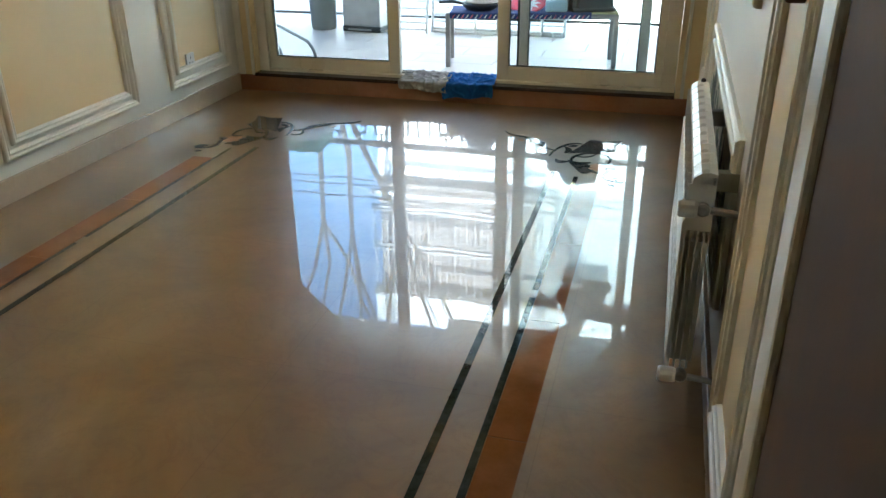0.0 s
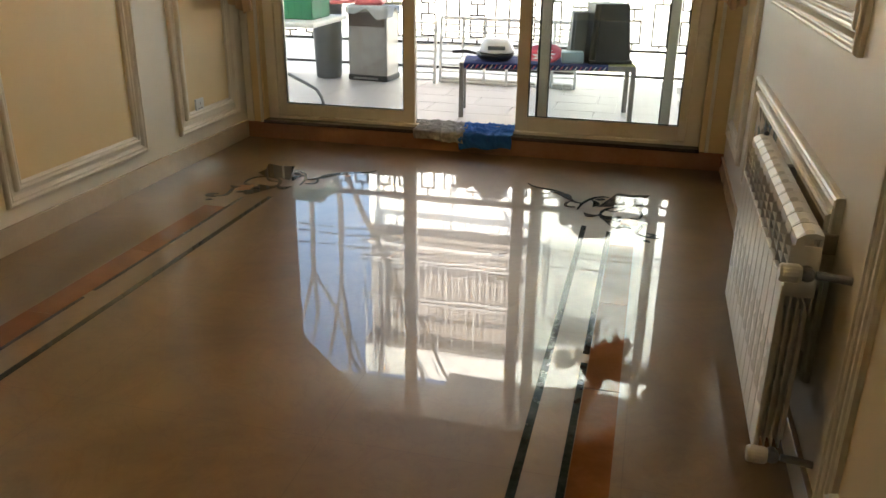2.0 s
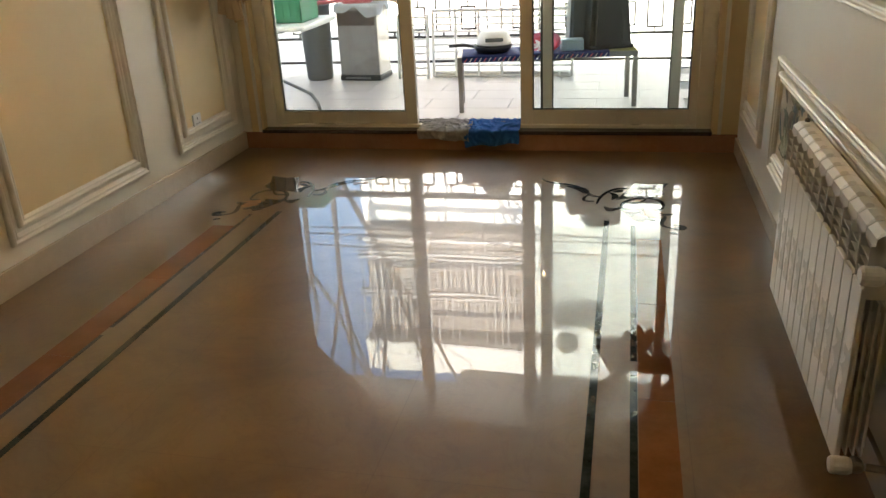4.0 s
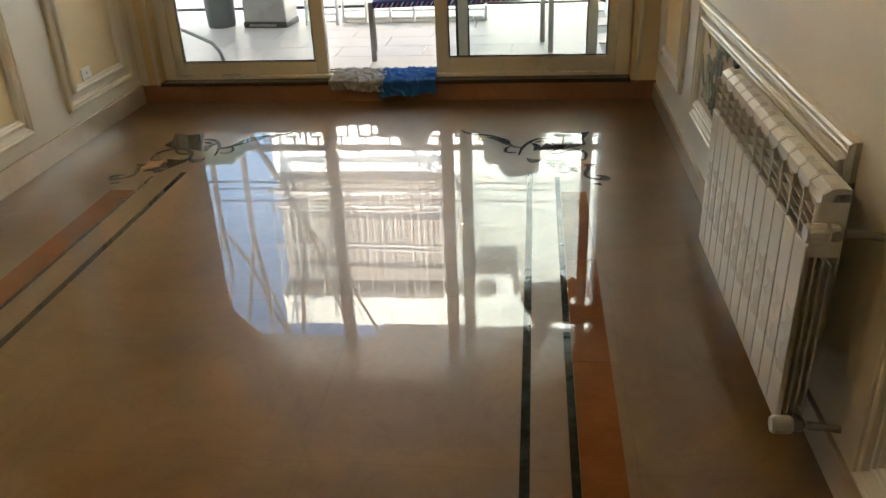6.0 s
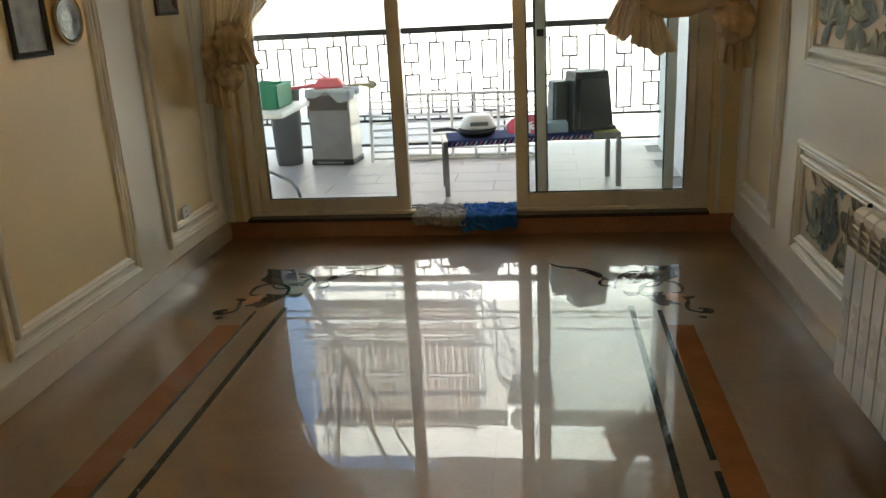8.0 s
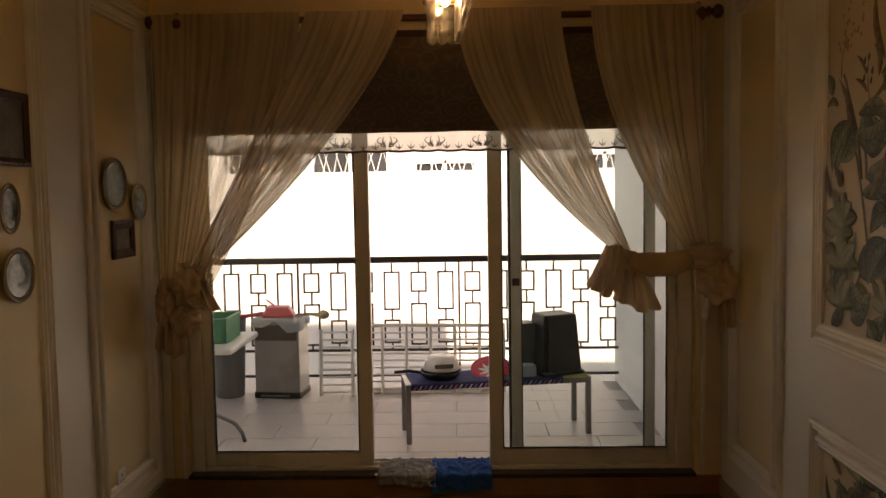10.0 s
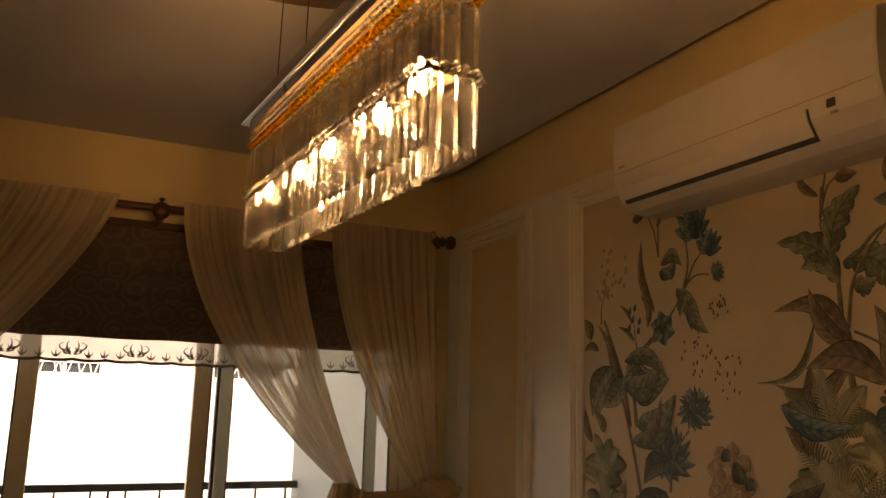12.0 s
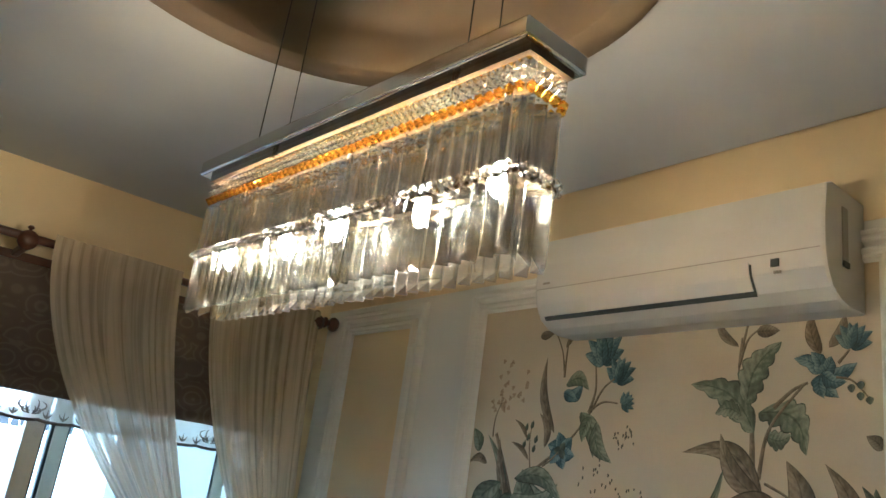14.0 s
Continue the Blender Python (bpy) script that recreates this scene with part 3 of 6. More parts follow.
part("parapet", box(HX0 - 0.1, HX1, HY - 0.25, HY + 8.2, 7.55, 8.36), M_RENDER, house, "white rendered parapet")
for x0, x1, z0, z1 in ((-4.6, -3.2, 1.9, 2.62), (-3.0, -1.5, 1.9, 2.62), (-1.05, 0.15, 1.95, 2.28), (1.9, 3.2, 1.9, 2.4)):
    w = part("window", box(x0, x1, HY - 0.03, HY + 0.05, z0, z1), M_WINDOW, house)
    part("frame", sweep_rect([(0, 0), (0, 0.05), (0.06, 0.05), (0.06, 0)], x0, x1, z0, z1, lambda a, b, h: (a, HY - 0.03 - h, b)), M_PLASTIC, w)
    part("frame", box((x0 + x1) / 2 - 0.03, (x0 + x1) / 2 + 0.03, HY - 0.08, HY - 0.02, z0, z1), M_PLASTIC, w)
bm = bmesh.new()
for k in range(24):
    xx = HX0 + 0.05 + 0.152 * k
    lean = 0.02 * math.sin(k * 1.7)
    box(xx + lean, xx + lean + 0.02, HY - 0.58, HY - 0.55, 4.9, 7.5 - 0.75 * (k % 5 == 2), bm=bm)
for z, h in ((4.93, 0.06), (5.25, 0.035), (5.35, 0.03), (6.15, 0.04), (6.26, 0.03), (7.40, 0.06)):
    box(HX0, FX, HY - 0.62, HY - 0.53, z, z + h, bm=bm)
tagged(part("railing", bm, M_BARS, house, "pale metal bars before the upper storey"), kind="stuff")
unit = part("outdoor_unit", box(-0.72, 0.18, HY - 0.45, HY - 0.02, 6.95, 7.62, 0.03), M_PLASTIC, house, "white outdoor cooling unit")
part("fan_grille", lathe([(0.24, 0.0), (0.24, -0.02), (0.05, -0.03)], 24, "y", (-0.42, HY - 0.45, 7.28)), M_GASKET, unit)
part("bracket", box(-0.7, 0.16, HY - 0.5, HY - 0.02, 6.88, 6.94), M_BARS, unit)
part("drain_pipe", tube([(-0.95, HY - 0.06, 4.8), (-0.95, HY - 0.06, 6.5), (-0.6, HY - 0.08, 6.9)], 0.03, 8), M_GREYTUBE0, house, "grey drain pipe")
lines = thing("power_lines", "dark overhead cables strung across the street", "cable")
for z0, z1 in ((3.30, 3.42), (3.47, 3.46), (3.72, 3.60)):
    part("cable", tube([(-16 + 28 * q / 10, 12.2, z0 + (z1 - z0) * q / 10 - 0.12 * math.sin(math.pi * q / 10)) for q in range(11)], 0.012, 5), M_IRON, lines)
for px in (-16, 12):
    part("pole", tube([(px, 12.2, -3.4), (px, 12.2, 4.2)], [0.12, 0.09], 10), M_GREYRENDER, lines, "concrete pole")
far_tree = thing("tree", "bare thin tree beside the far apartment house", "tree")
rt = random.Random(3)


def branch(p, d, length, r, depth):
    q = p + d * length
    mid_p = p + d * length * 0.5 + Vector((rt.uniform(-1, 1), rt.uniform(-1, 1), 0)) * length * 0.06
    part("trunk" if depth == 0 else "limb", tube([p, mid_p, q], [r, r * 0.85, r * 0.65], 6), M_BARK, far_tree)
    if depth < 6:
        for _ in range(3 if depth < 3 else 2):
            e = (d + Vector((rt.uniform(-1, 1), rt.uniform(-0.5, 0.5), rt.uniform(-0.1, 0.6))) * 0.62).normalized()
            branch(q, e, length * rt.uniform(0.6, 0.8), r * 0.6, depth + 1)


branch(Vector((-5.1, 14.6, -3.4)), Vector((0.0, 0, 1)), 5.4, 0.11, 0)

# ---- chandelier ----
CH = Matrix.Translation((-0.163, 3.087, 0)) @ Matrix.Rotation(radians(3.5), 4, "Z")
CLEN, CWID = 0.438, 0.04
chandelier = thing("chandelier", "long lit crystal chandelier with chrome cap and amber bead row", "chandelier")
chandelier.matrix_world = CH
cap = part("cap", box(-0.062, 0.066, -CLEN - 0.012, CLEN + 0.03, 2.342, 2.372, 0.003), M_CHROME, chandelier, "polished chrome cap plate")
part("mirror_strip", box(-0.058, 0.058, -CLEN - 0.006, CLEN + 0.022, 2.3395, 2.3422), M_CHROME, cap)
part("frame", sweep_rect([(0, 0.0), (0, 0.012), (0.01, 0.012), (0.01, 0.0), (0, 0)], -CWID - 0.006, CWID + 0.006, -CLEN - 0.006, CLEN + 0.006, lambda a, b, h: (a, b, 2.328 + h)), M_DARKBRASS, chandelier, "dark bronze frame")
part("frame", sweep_rect([(0, 0.0), (0, 0.008), (0.006, 0.008), (0.006, 0.0), (0, 0)], -CWID, CWID, -CLEN, CLEN, lambda a, b, h: (a, b, 2.157 + h)), M_DARKBRASS, chandelier, "thin dark wire frame")
for wx, wy in ((-0.03, 0.30), (0.03, 0.30), (-0.03, -0.30), (0.03, -0.30)):
    part("hanging_wire", tube([(wx, wy, 2.37), (wx * 0.9, wy * 0.97, 3.075)], 0.0012, 6), M_IRON, chandelier)

PITCHC = 2 * CLEN / 32


def prism_mesh(name, length, cut):
    """A three-sided crystal bar with a slanted foot."""
    w = PITCHC * 0.47
    bm = bmesh.new()
    tri = [(0.007, -w), (0.007, w), (-0.008, 0.0)]
    rings = []
    for z, k in ((0, 0.82), (-0.006, 1.0), (-length + cut, 1.0), (-length, 0.93)):
        rings.append([bm.verts.new((x * k, y * k, z + (cut * 0.9 if z == -length and y > 0 else 0))) for x, y in tri])
    for a, b in zip(rings, rings[1:]):
        for i in range(3):
            bm.faces.new((a[i], a[(i + 1) % 3], b[(i + 1) % 3], b[i]))
    bm.faces.new(rings[0][::-1])
    bm.faces.new(rings[-1])
    bmesh.ops.recalc_face_normals(bm, faces=bm.faces[:])
    me = bpy.data.meshes.new(name)
    bm.to_mesh(me)
    bm.free()
    me.materials.append(M_CRYSTAL)
    return me


UPPER, LOWER = prism_mesh("upper_prism", 0.102, 0.006), prism_mesh("lower_prism", 0.108, 0.014)
rnd = random.Random(4)
spots = [(s * CWID, -CLEN + PITCHC * (k + 0.5), 0 if s < 0 else 180) for s in (-1, 1) for k in range(32)]
spots += [(-CWID + 0.026 * (k + 0.5), s * CLEN, 90 * s + 180 if s > 0 else 90) for s in (-1, 1) for k in range(3)]
for px, py, turn in spots:
    for me, z in ((UPPER, 2.268), (LOWER, 2.156)):
        if me is UPPER and py >= CLEN:
            continue
        ob = new("crystal_prism", me)
        ob.parent = chandelier
        ob.matrix_local = Matrix.Translation((px, py, z - rnd.uniform(0, 0.002))) @ Matrix.Rotation(radians(turn + rnd.uniform(-9, 9)), 4, "Z") @ Matrix.Rotation(radians(rnd.uniform(-1.2, 1.2)), 4, "X")


def bead(bm, c, r, squash=1.0):
    """An eight-sided cut bead."""
    v = [bm.verts.new(Vector(c) + Vector(d) * r) for d in ((1, 0, 0), (0, 1, 0), (-1, 0, 0), (0, -1, 0), (0, 0, squash), (0, 0, -squash))]
    for i in range(4):
        bm.faces.new((v[i], v[(i + 1) % 4], v[4]))
        bm.faces.new((v[(i + 1) % 4], v[i], v[5]))


def bead_trim(z, r, mat, label, count=60, off=0.0, squash=1.0):
    bm = bmesh.new()
    n = count
    for s in (-1, 1):
        for k in range(n):
            bead(bm, (s * (CWID + off), -CLEN + 2 * CLEN * (k + 0.5) / n, z + rnd.uniform(-0.001, 0.001)), r * rnd.uniform(0.92, 1.05), squash)
        for k in range(5 if s < 0 else 0):
            bead(bm, (-CWID + 2 * CWID * (k + 0.5) / 5, s * (CLEN + off), z), r, squash)
    tagged(part("bead_trim", bm, mat, chandelier, label), kind="stuff")


bead_trim(2.333, 0.0075, M_CRYSTAL, "row of clear cut beads")
bead_trim(2.316, 0.0085, M_CRYSTAL, "row of clear cut beads")
bead_trim(2.30, 0.0085, M_CRYSTAL, "row of clear cut beads", 60)
bead_trim(2.281, 0.0105, M_AMBER, "row of amber cut beads", 48, 0.003)
bead_trim(2.162, 0.0115, M_CRYSTAL, "row of small star-cut beads", 48, 0.006, 1.1)
bead_trim(2.158, 0.006, M_CRYSTAL, "row of small star-cut beads", 70, 0.012, 0.8)
for k in range(5):
    y = -CLEN + 0.05 + 0.19 * k
    zig = (-0.02, 0.012, -0.006, 0.02, 0.004)[k]
    holder = part("lamp_holder", lathe([(0.004, 2.31), (0.0055, 2.30), (0.0055, 2.20), (0.005, 2.185)], 10, centre=(zig, y, 0)), M_CHROME, chandelier)
    part("bulb", lathe([(0.004, 2.186), (0.008, 2.181), (0.0115, 2.169), (0.0115, 2.154), (0.008, 2.143), (0.003, 2.139)], 12, centre=(zig, y, 0)), M_FILAMENT, holder, "glowing frosted bulb", True)
    ld = bpy.data.lights.new("bulb_light", "SPOT")
    ld.spot_size, ld.spot_blend = radians(178), 0.25
    ld.energy = BULB_W
    ld.color = WARM
    ld.shadow_soft_size = 0.02
    lo = new("bulb_light", ld)
    lo.matrix_world = look(CH @ Vector((zig, y, 2.163)), CH @ Vector((zig, y, 3.163)))
dl = thing("downlight", "small crystal downlight set in the ceiling dome", "ceiling light")
part("ring", lathe([(0.045, 3.045), (0.05, 3.03), (0.035, 3.025), (0.03, 3.045)], 20, centre=(-0.42, 3.05, 0)), M_CHROME, dl)
part("crystal", lathe([(0.03, 3.03), (0.034, 3.0), (0.012, 2.975)], 8, centre=(-0.42, 3.05, 0)), M_CRYSTAL, dl, "cut glass drop")

# ---- radiator ----
radiator = thing("radiator", "white aluminium column radiator hung on the wall", "radiator")
RX0, RX1, RZ0, RZ1, RYT, RP = 1.094, 1.162, 0.125, 0.69, 3.40, 0.079


def radiator_pieces():
    """One section: its core, the flat front plate, the rounded hood, the fins across the vents and the side ribs."""
    w = RP - 0.0035
    core = box(RX0 + 0.012, RX1, w / 2 - 0.012, w / 2 + 0.012, RZ0 + 0.03, RZ1 - 0.19)
    box(RX1 - 0.003, RX1, 0, w, RZ1 - 0.19, RZ1 - 0.012, 0, core)
    box(RX0 + 0.004, RX1 - 0.003, 0, 0.0025, RZ1 - 0.15, RZ1 - 0.03, 0, core)
    box(RX0 + 0.004, RX1 - 0.003, w - 0.0025, w, RZ1 - 0.15, RZ1 - 0.03, 0, core)
    yield "section", core
    yield "front_plate", box(RX0, RX0 + 0.012, 0, w, RZ0, RZ1 - 0.125, 0.003)
    prof = [(RX0 + 0.02, RZ1 - 0.055), (RX0 + 0.012, RZ1 - 0.035), (RX0 + 0.014, RZ1 - 0.015), (RX0 + 0.03, RZ1 - 0.003), (RX0 + 0.05, RZ1), (RX1, RZ1 - 0.004), (RX1, RZ1 - 0.012), (RX0 + 0.04, RZ1 - 0.014)]
    hood = bmesh.new()
    a = [hood.verts.new((x, 0, z)) for x, z in prof]
    b = [hood.verts.new((x, w, z)) for x, z in prof]
    for i in range(len(prof)):
        j = (i + 1) % len(prof)
        hood.faces.new((a[i], a[j], b[j], b[i]))
    hood.faces.new(a[::-1])
    hood.faces.new(b)
    yield "hood", hood
    for k in range(3):
        z = RZ1 - 0.062 - 0.022 * k
        fin = box(RX0 + 0.006, RX0 + 0.022, 0.012 if k % 2 else 0.004, w - 0.004, z - 0.0012, z + 0.0012)
        for v in fin.verts:
            v.co.z -= 0.35 * (v.co.x - RX0) - 0.12 * v.co.y
        yield "fin", fin
    for k, x in enumerate((RX0 + 0.022, RX0 + 0.038, RX0 + 0.054)):
        yield "rib", box(x, x + 0.004, 0.003, w - 0.003, RZ0 + 0.02, RZ1 - 0.15 - 0.01 * k)


PIECES = []
for name, bm in radiator_pieces():
    bmesh.ops.recalc_face_normals(bm, faces=bm.faces[:])
    me = bpy.data.meshes.new(name)
    bm.to_mesh(me)
    bm.free()
    me.materials.append(M_RAD)
    PIECES.append((name, me))
for k in range(12):
    core = None
    for name, me in PIECES:
        ob = new(name, me)
        if core is None:
            ob.parent, core = radiator, ob
            ob.location = (0, RYT - RP * (k + 1), 0)
        else:
            ob.parent = core
RYE = RYT - RP * 12
for z, lab in ((RZ1 - 0.085, "upper"), (RZ0 + 0.012, "lower")):
    v = part("valve", lathe([(0.012, 0.0), (0.016, -0.012), (0.016, -0.03), (0.010, -0.035)], 14, "y", (RX0 + 0.042, RYE, z)), M_STEEL, radiator, "steel radiator valve")
    part("valve_cap", lathe([(0.017, 0.0), (0.021, -0.008), (0.021, -0.04), (0.017, -0.046)], 16, "x", (RX0 + 0.03, RYE - 0.024, z)), M_PLASTIC, v, "white plastic valve cap")
    part("pipe", tube([(RX0 + 0.06, RYE - 0.024, z), (RX0 + 0.10, RYE - 0.026, z - 0.002), (XR, RYE - 0.03, z - 0.004)], 0.009, 10), M_STEEL, v)
part("air_vent", lathe([(0.008, 0.0), (0.008, 0.008), (0.003, 0.012)], 10, "z", (RX0 + 0.05, RYT - 0.02, RZ1)), M_IRON, radiator, "small black air vent")
for y in (RYT - 0.2, RYE + 0.15):
    part("wall_bracket", box(RX1 - 0.005, XR + 0.003, y, y + 0.03, RZ1 - 0.1, RZ1 - 0.05, 0.002), M_RADDARK, radiator)

# ---- air conditioner ----
ac = thing("air_conditioner", "white wall-mounted split air conditioner above the flower mural", "air conditioner")
AY0, AY1 = 2.835, 3.80
acp = [(XR, 2.345), (XR, 2.645), (1.05, 2.65), (1.022, 2.636), (1.012, 2.55), (1.012, 2.47), (1.022, 2.42), (1.05, 2.375), (1.09, 2.352), (1.14, 2.342)]
bm = bmesh.new()
rings = []
for y, k in ((AY0, 0.985), (AY0 + 0.008, 1.0), (AY1 - 0.008, 1.0), (AY1, 0.985)):
    rings.append([bm.verts.new((XR + (x - XR) * k, y, 2.5 + (z - 2.5) * k)) for x, z in acp])
for a, b in zip(rings, rings[1:]):
    for i in range(len(acp)):
        bm.faces.new((a[i], a[(i + 1) % len(acp)], b[(i + 1) % len(acp)], b[i]))
bm.faces.new(rings[0][::-1])
bm.faces.new(rings[-1])
# Casing white is lowered to stand in for weaker light on the unit.
M_CASING = surface("dimmed_white_casing", (0.60, 0.57, 0.51), (0.66, 0.63, 0.57), 3, 0.4, 0.02, 120)
part("body", bm, M_CASING, ac)


def on_curve(y0, y1, t0, t1, lift):
    """A strip that follows the lower front of the casing, from height t0 to t1."""
    bm = bmesh.new()
    n = 6
    rows = []
    for i in range(n + 1):
        z = t0 + (t1 - t0) * i / n
        pts = acp[4:]
        x = 1.012
        for (xa, za), (xb, zb) in zip(pts, pts[1:]):
            if zb <= z <= za:
                x = xa + (xb - xa) * (za - z) / (za - zb)
        rows.append([bm.verts.new((x - lift, y, z - lift * 0.6)) for y in (y0, y1)])
    for a, b in zip(rows, rows[1:]):
        bm.faces.new((a[0], a[1], b[1], b[0]))
    r = bmesh.ops.extrude_face_region(bm, geom=bm.faces[:])
    for v in r["geom"]:
        if isinstance(v, bmesh.types.BMVert):
            v.co.x += 0.01
            v.co.z += 0.004
    return bm


part("flap", on_curve(AY0 + 0.2, AY1 - 0.03, 2.385, 2.452, 0.004), M_CASING, ac, "closed white air flap")
part("slot", on_curve(AY0 + 0.195, AY1 - 0.025, 2.372, 2.384, 0.002), M_GASKET, ac, "dark air slot")
part("slot", on_curve(AY0 + 0.194, AY0 + 0.199, 2.376, 2.448, 0.003), M_GASKET, ac, "dark flap edge")
part("front_seam", box(1.0105, 1.013, AY0 + 0.012, AY1 - 0.01, 2.466, 2.4675), M_RADDARK, ac)
part("display", box(1.009, 1.0145, AY0 + 0.115, AY0 + 0.138, 2.43, 2.452, 0.002), M_GASKET, ac, "small dark display window")
for k in range(3):
    part("indicator", box(1.0115, 1.018, AY0 + 0.112 + 0.007 * k, AY0 + 0.116 + 0.007 * k, 2.413, 2.420), M_RADDARK, ac)
part("badge", box(1.0105, 1.0135, AY1 - 0.065, AY1 - 0.035, 2.482, 2.489), M_RADDARK, ac, "small grey maker's plate")
vent = part("side_vent", box(1.10, 1.13, AY0 - 0.003, AY0 + 0.004, 2.45, 2.60, 0.002), M_RADDARK, ac, "recessed side grille")
part("clip", box(1.10, 1.13, AY0 - 0.006, AY0, 2.44, 2.455, 0.001), M_GASKET, vent)

# ---- curtain rod ----
CRY, CRZ = 5.25, 2.5
rod = thing("curtain_rod", "dark wooden curtain rod with turned ends on wall brackets", "curtain rod")
part("pole", lathe([(0.017, -1.68), (0.017, 1.13)], 16, "x", (0, CRY, CRZ)), M_DARKWOOD, rod, "", True)
FIN = [(0.017, 0.0), (0.026, 0.004), (0.026, 0.012), (0.014, 0.02), (0.014, 0.028), (0.03, 0.04), (0.036, 0.055), (0.03, 0.072), (0.014, 0.08), (0.004, 0.083)]
part("finial", lathe([(r, 1.07 + h) for r, h in FIN], 20, "x", (0, CRY, CRZ)), M_DARKWOOD, rod, "turned wooden finial", True)
part("finial", lathe([(r, -1.63 - h) for r, h in FIN], 20, "x", (0, CRY, CRZ)), M_DARKWOOD, rod, "turned wooden finial", True)
for bx in (-1.55, -0.248, 1.03):
    b = part("bracket", box(bx - 0.012, bx + 0.012, CRY - 0.01, YE, CRZ - 0.05, CRZ - 0.022, 0.004), M_DARKWOOD, rod)
    part("cup", lathe([(0.012, -0.03), (0.036, -0.022), (0.038, 0.0), (0.03, 0.022), (0.01, 0.03)], 16, "y", (bx, CRY, CRZ - 0.012)), M_DARKWOOD, b, "", True)
    part("knob", lathe([(0.006, 0.0), (0.006, 0.012), (0.013, 0.016), (0.011, 0.024), (0.003, 0.028)], 12, "z", (bx, CRY, CRZ + 0.02)), M_DARKWOOD, b, "", True)

# ---- sheer curtains ----


def curtain(name, x0, x1, xt, zt, power, folds, seed, label, spread=0.05, depth=0.03, lag=0.0, cloth=M_CURTAIN):
    """A sheer panel gathered on the rod and swept sideways to a tie at (xt, zt)."""
    r = random.Random(seed)
    bm = bmesh.new()
    folds = int(folds * 1.35)
    nu, nv = folds * 8, 46
    ph = [r.uniform(0, 6.28) for _ in range(6)]
    grid = []
    for j in range(nv + 1):
        s = j / nv
        z = CRZ + 0.035 + (zt - CRZ - 0.035) * s
        row = []
        for i in range(nu + 1):
            u = i / nu
            xa = x0 + (x1 - x0) * u + 0.006 * math.sin(9 * u + ph[0]) * (1 - s)
            xb = xt + (u - 0.5) * 2 * spread
            p = power + lag * (u - 0.5)
            x = xa + (xb - xa) * s**p
            amp = depth * (0.25 + 0.75 * min(1, s * 3)) * (1 - 0.35 * s)
            if s < 0.03:
                amp *= 0.5
            uu = u + 0.035 * math.sin(10.7 * u + ph[3]) + 0.018 * math.sin(27 * u + ph[4])
            f = 2 * math.pi * folds * uu
            amp *= 0.1 + 0.85 * abs(noise.noise(Vector((u * folds * 0.45, s * 0.8, seed * 3.7)))) + 0.25 * s
            y = CRY - 0.004 + amp * math.sin(f + 1.3 * math.sin(2.1 * s + ph[1]) + 0.8 * math.sin(5 * u + ph[2]))
            y += 0.4 * amp * math.sin(2.3 * f + ph[3] + 2 * s) + 0.02 * s * math.sin(4 * u + ph[4])
            y -= 0.022
            zz = z - 0.05 * s * (1 - s) * math.sin(3 * u + ph[5])
            row.append(bm.verts.new((x, y, zz)))
        grid.append(row)
    uv = bm.loops.layers.uv.new("cloth")
    for j, (a, b) in enumerate(zip(grid, grid[1:])):
        for i in range(nu):
            face = bm.faces.new((a[i], a[i + 1], b[i + 1], b[i]))
            for loop, (p, q) in zip(face.loops, ((i, j), (i + 1, j), (i + 1, j + 1), (i, j + 1))):
                loop[uv].uv = (p / nu + seed, q / nv)
    root = thing(name, label, "curtain", "sheer cream curtains on the rod")
    part("drape", bm, cloth, root, "", True)
    return root


def bunch(parent, c, size, seed, name="knot"):
    """A crumpled knot of cloth."""
    bm = bmesh.new()
    bmesh.ops.create_icosphere(bm, subdivisions=4, radius=1.0)
    off = Vector((seed * 3.1, seed * 1.7, seed))
    for v in bm.verts:
        d = v.co.normalized()
        k = 1 + 0.32 * noise.noise(d * 2.1 + off) + 0.22 * math.sin(9 * (d.x + d.z) + 6 * noise.noise(d * 1.5 + off)) * 0.5
        v.co = Vector(c) + Vector((d.x * size[0], d.y * size[1], d.z * size[2])) * k
    return part(name, bm, M_CURTAIN_DENSE, parent, "", True)


def tail(parent, x0, x1, y, z0, z1, lean, seed, flare=1.3):
    """A loose end of cloth hanging in pleats."""
    bm = bmesh.new()
    nu, nv = 28, 16
    rr = random.Random(seed)
    ph = rr.uniform(0, 6)
    grid = []
    for j in range(nv + 1):
        s = j / nv
        row = []
        for i in range(nu + 1):
            u = i / nu
            w = (x1 - x0) * (0.45 + 0.55 * s * flare)
            x = (x0 + x1) / 2 + (u - 0.5) * w + lean * s
            ragged = 0.028 * math.sin(5 * u + ph) * s + 0.008 * math.sin(17 * u + ph) * s
            z = z0 + (z1 - z0) * s + ragged
            yy = y + (0.02 + 0.02 * s) * math.sin(2 * math.pi * 3.5 * u + ph + s) - 0.02 * math.sin(math.pi * s)
            row.append(bm.verts.new((x, yy, z)))
        grid.append(row)
    for a, b in zip(grid, grid[1:]):
        for i in range(nu):
            bm.faces.new((a[i], a[i + 1], b[i + 1], b[i]))
    return part("tail", bm, M_CURTAIN_DENSE, parent, "", True)


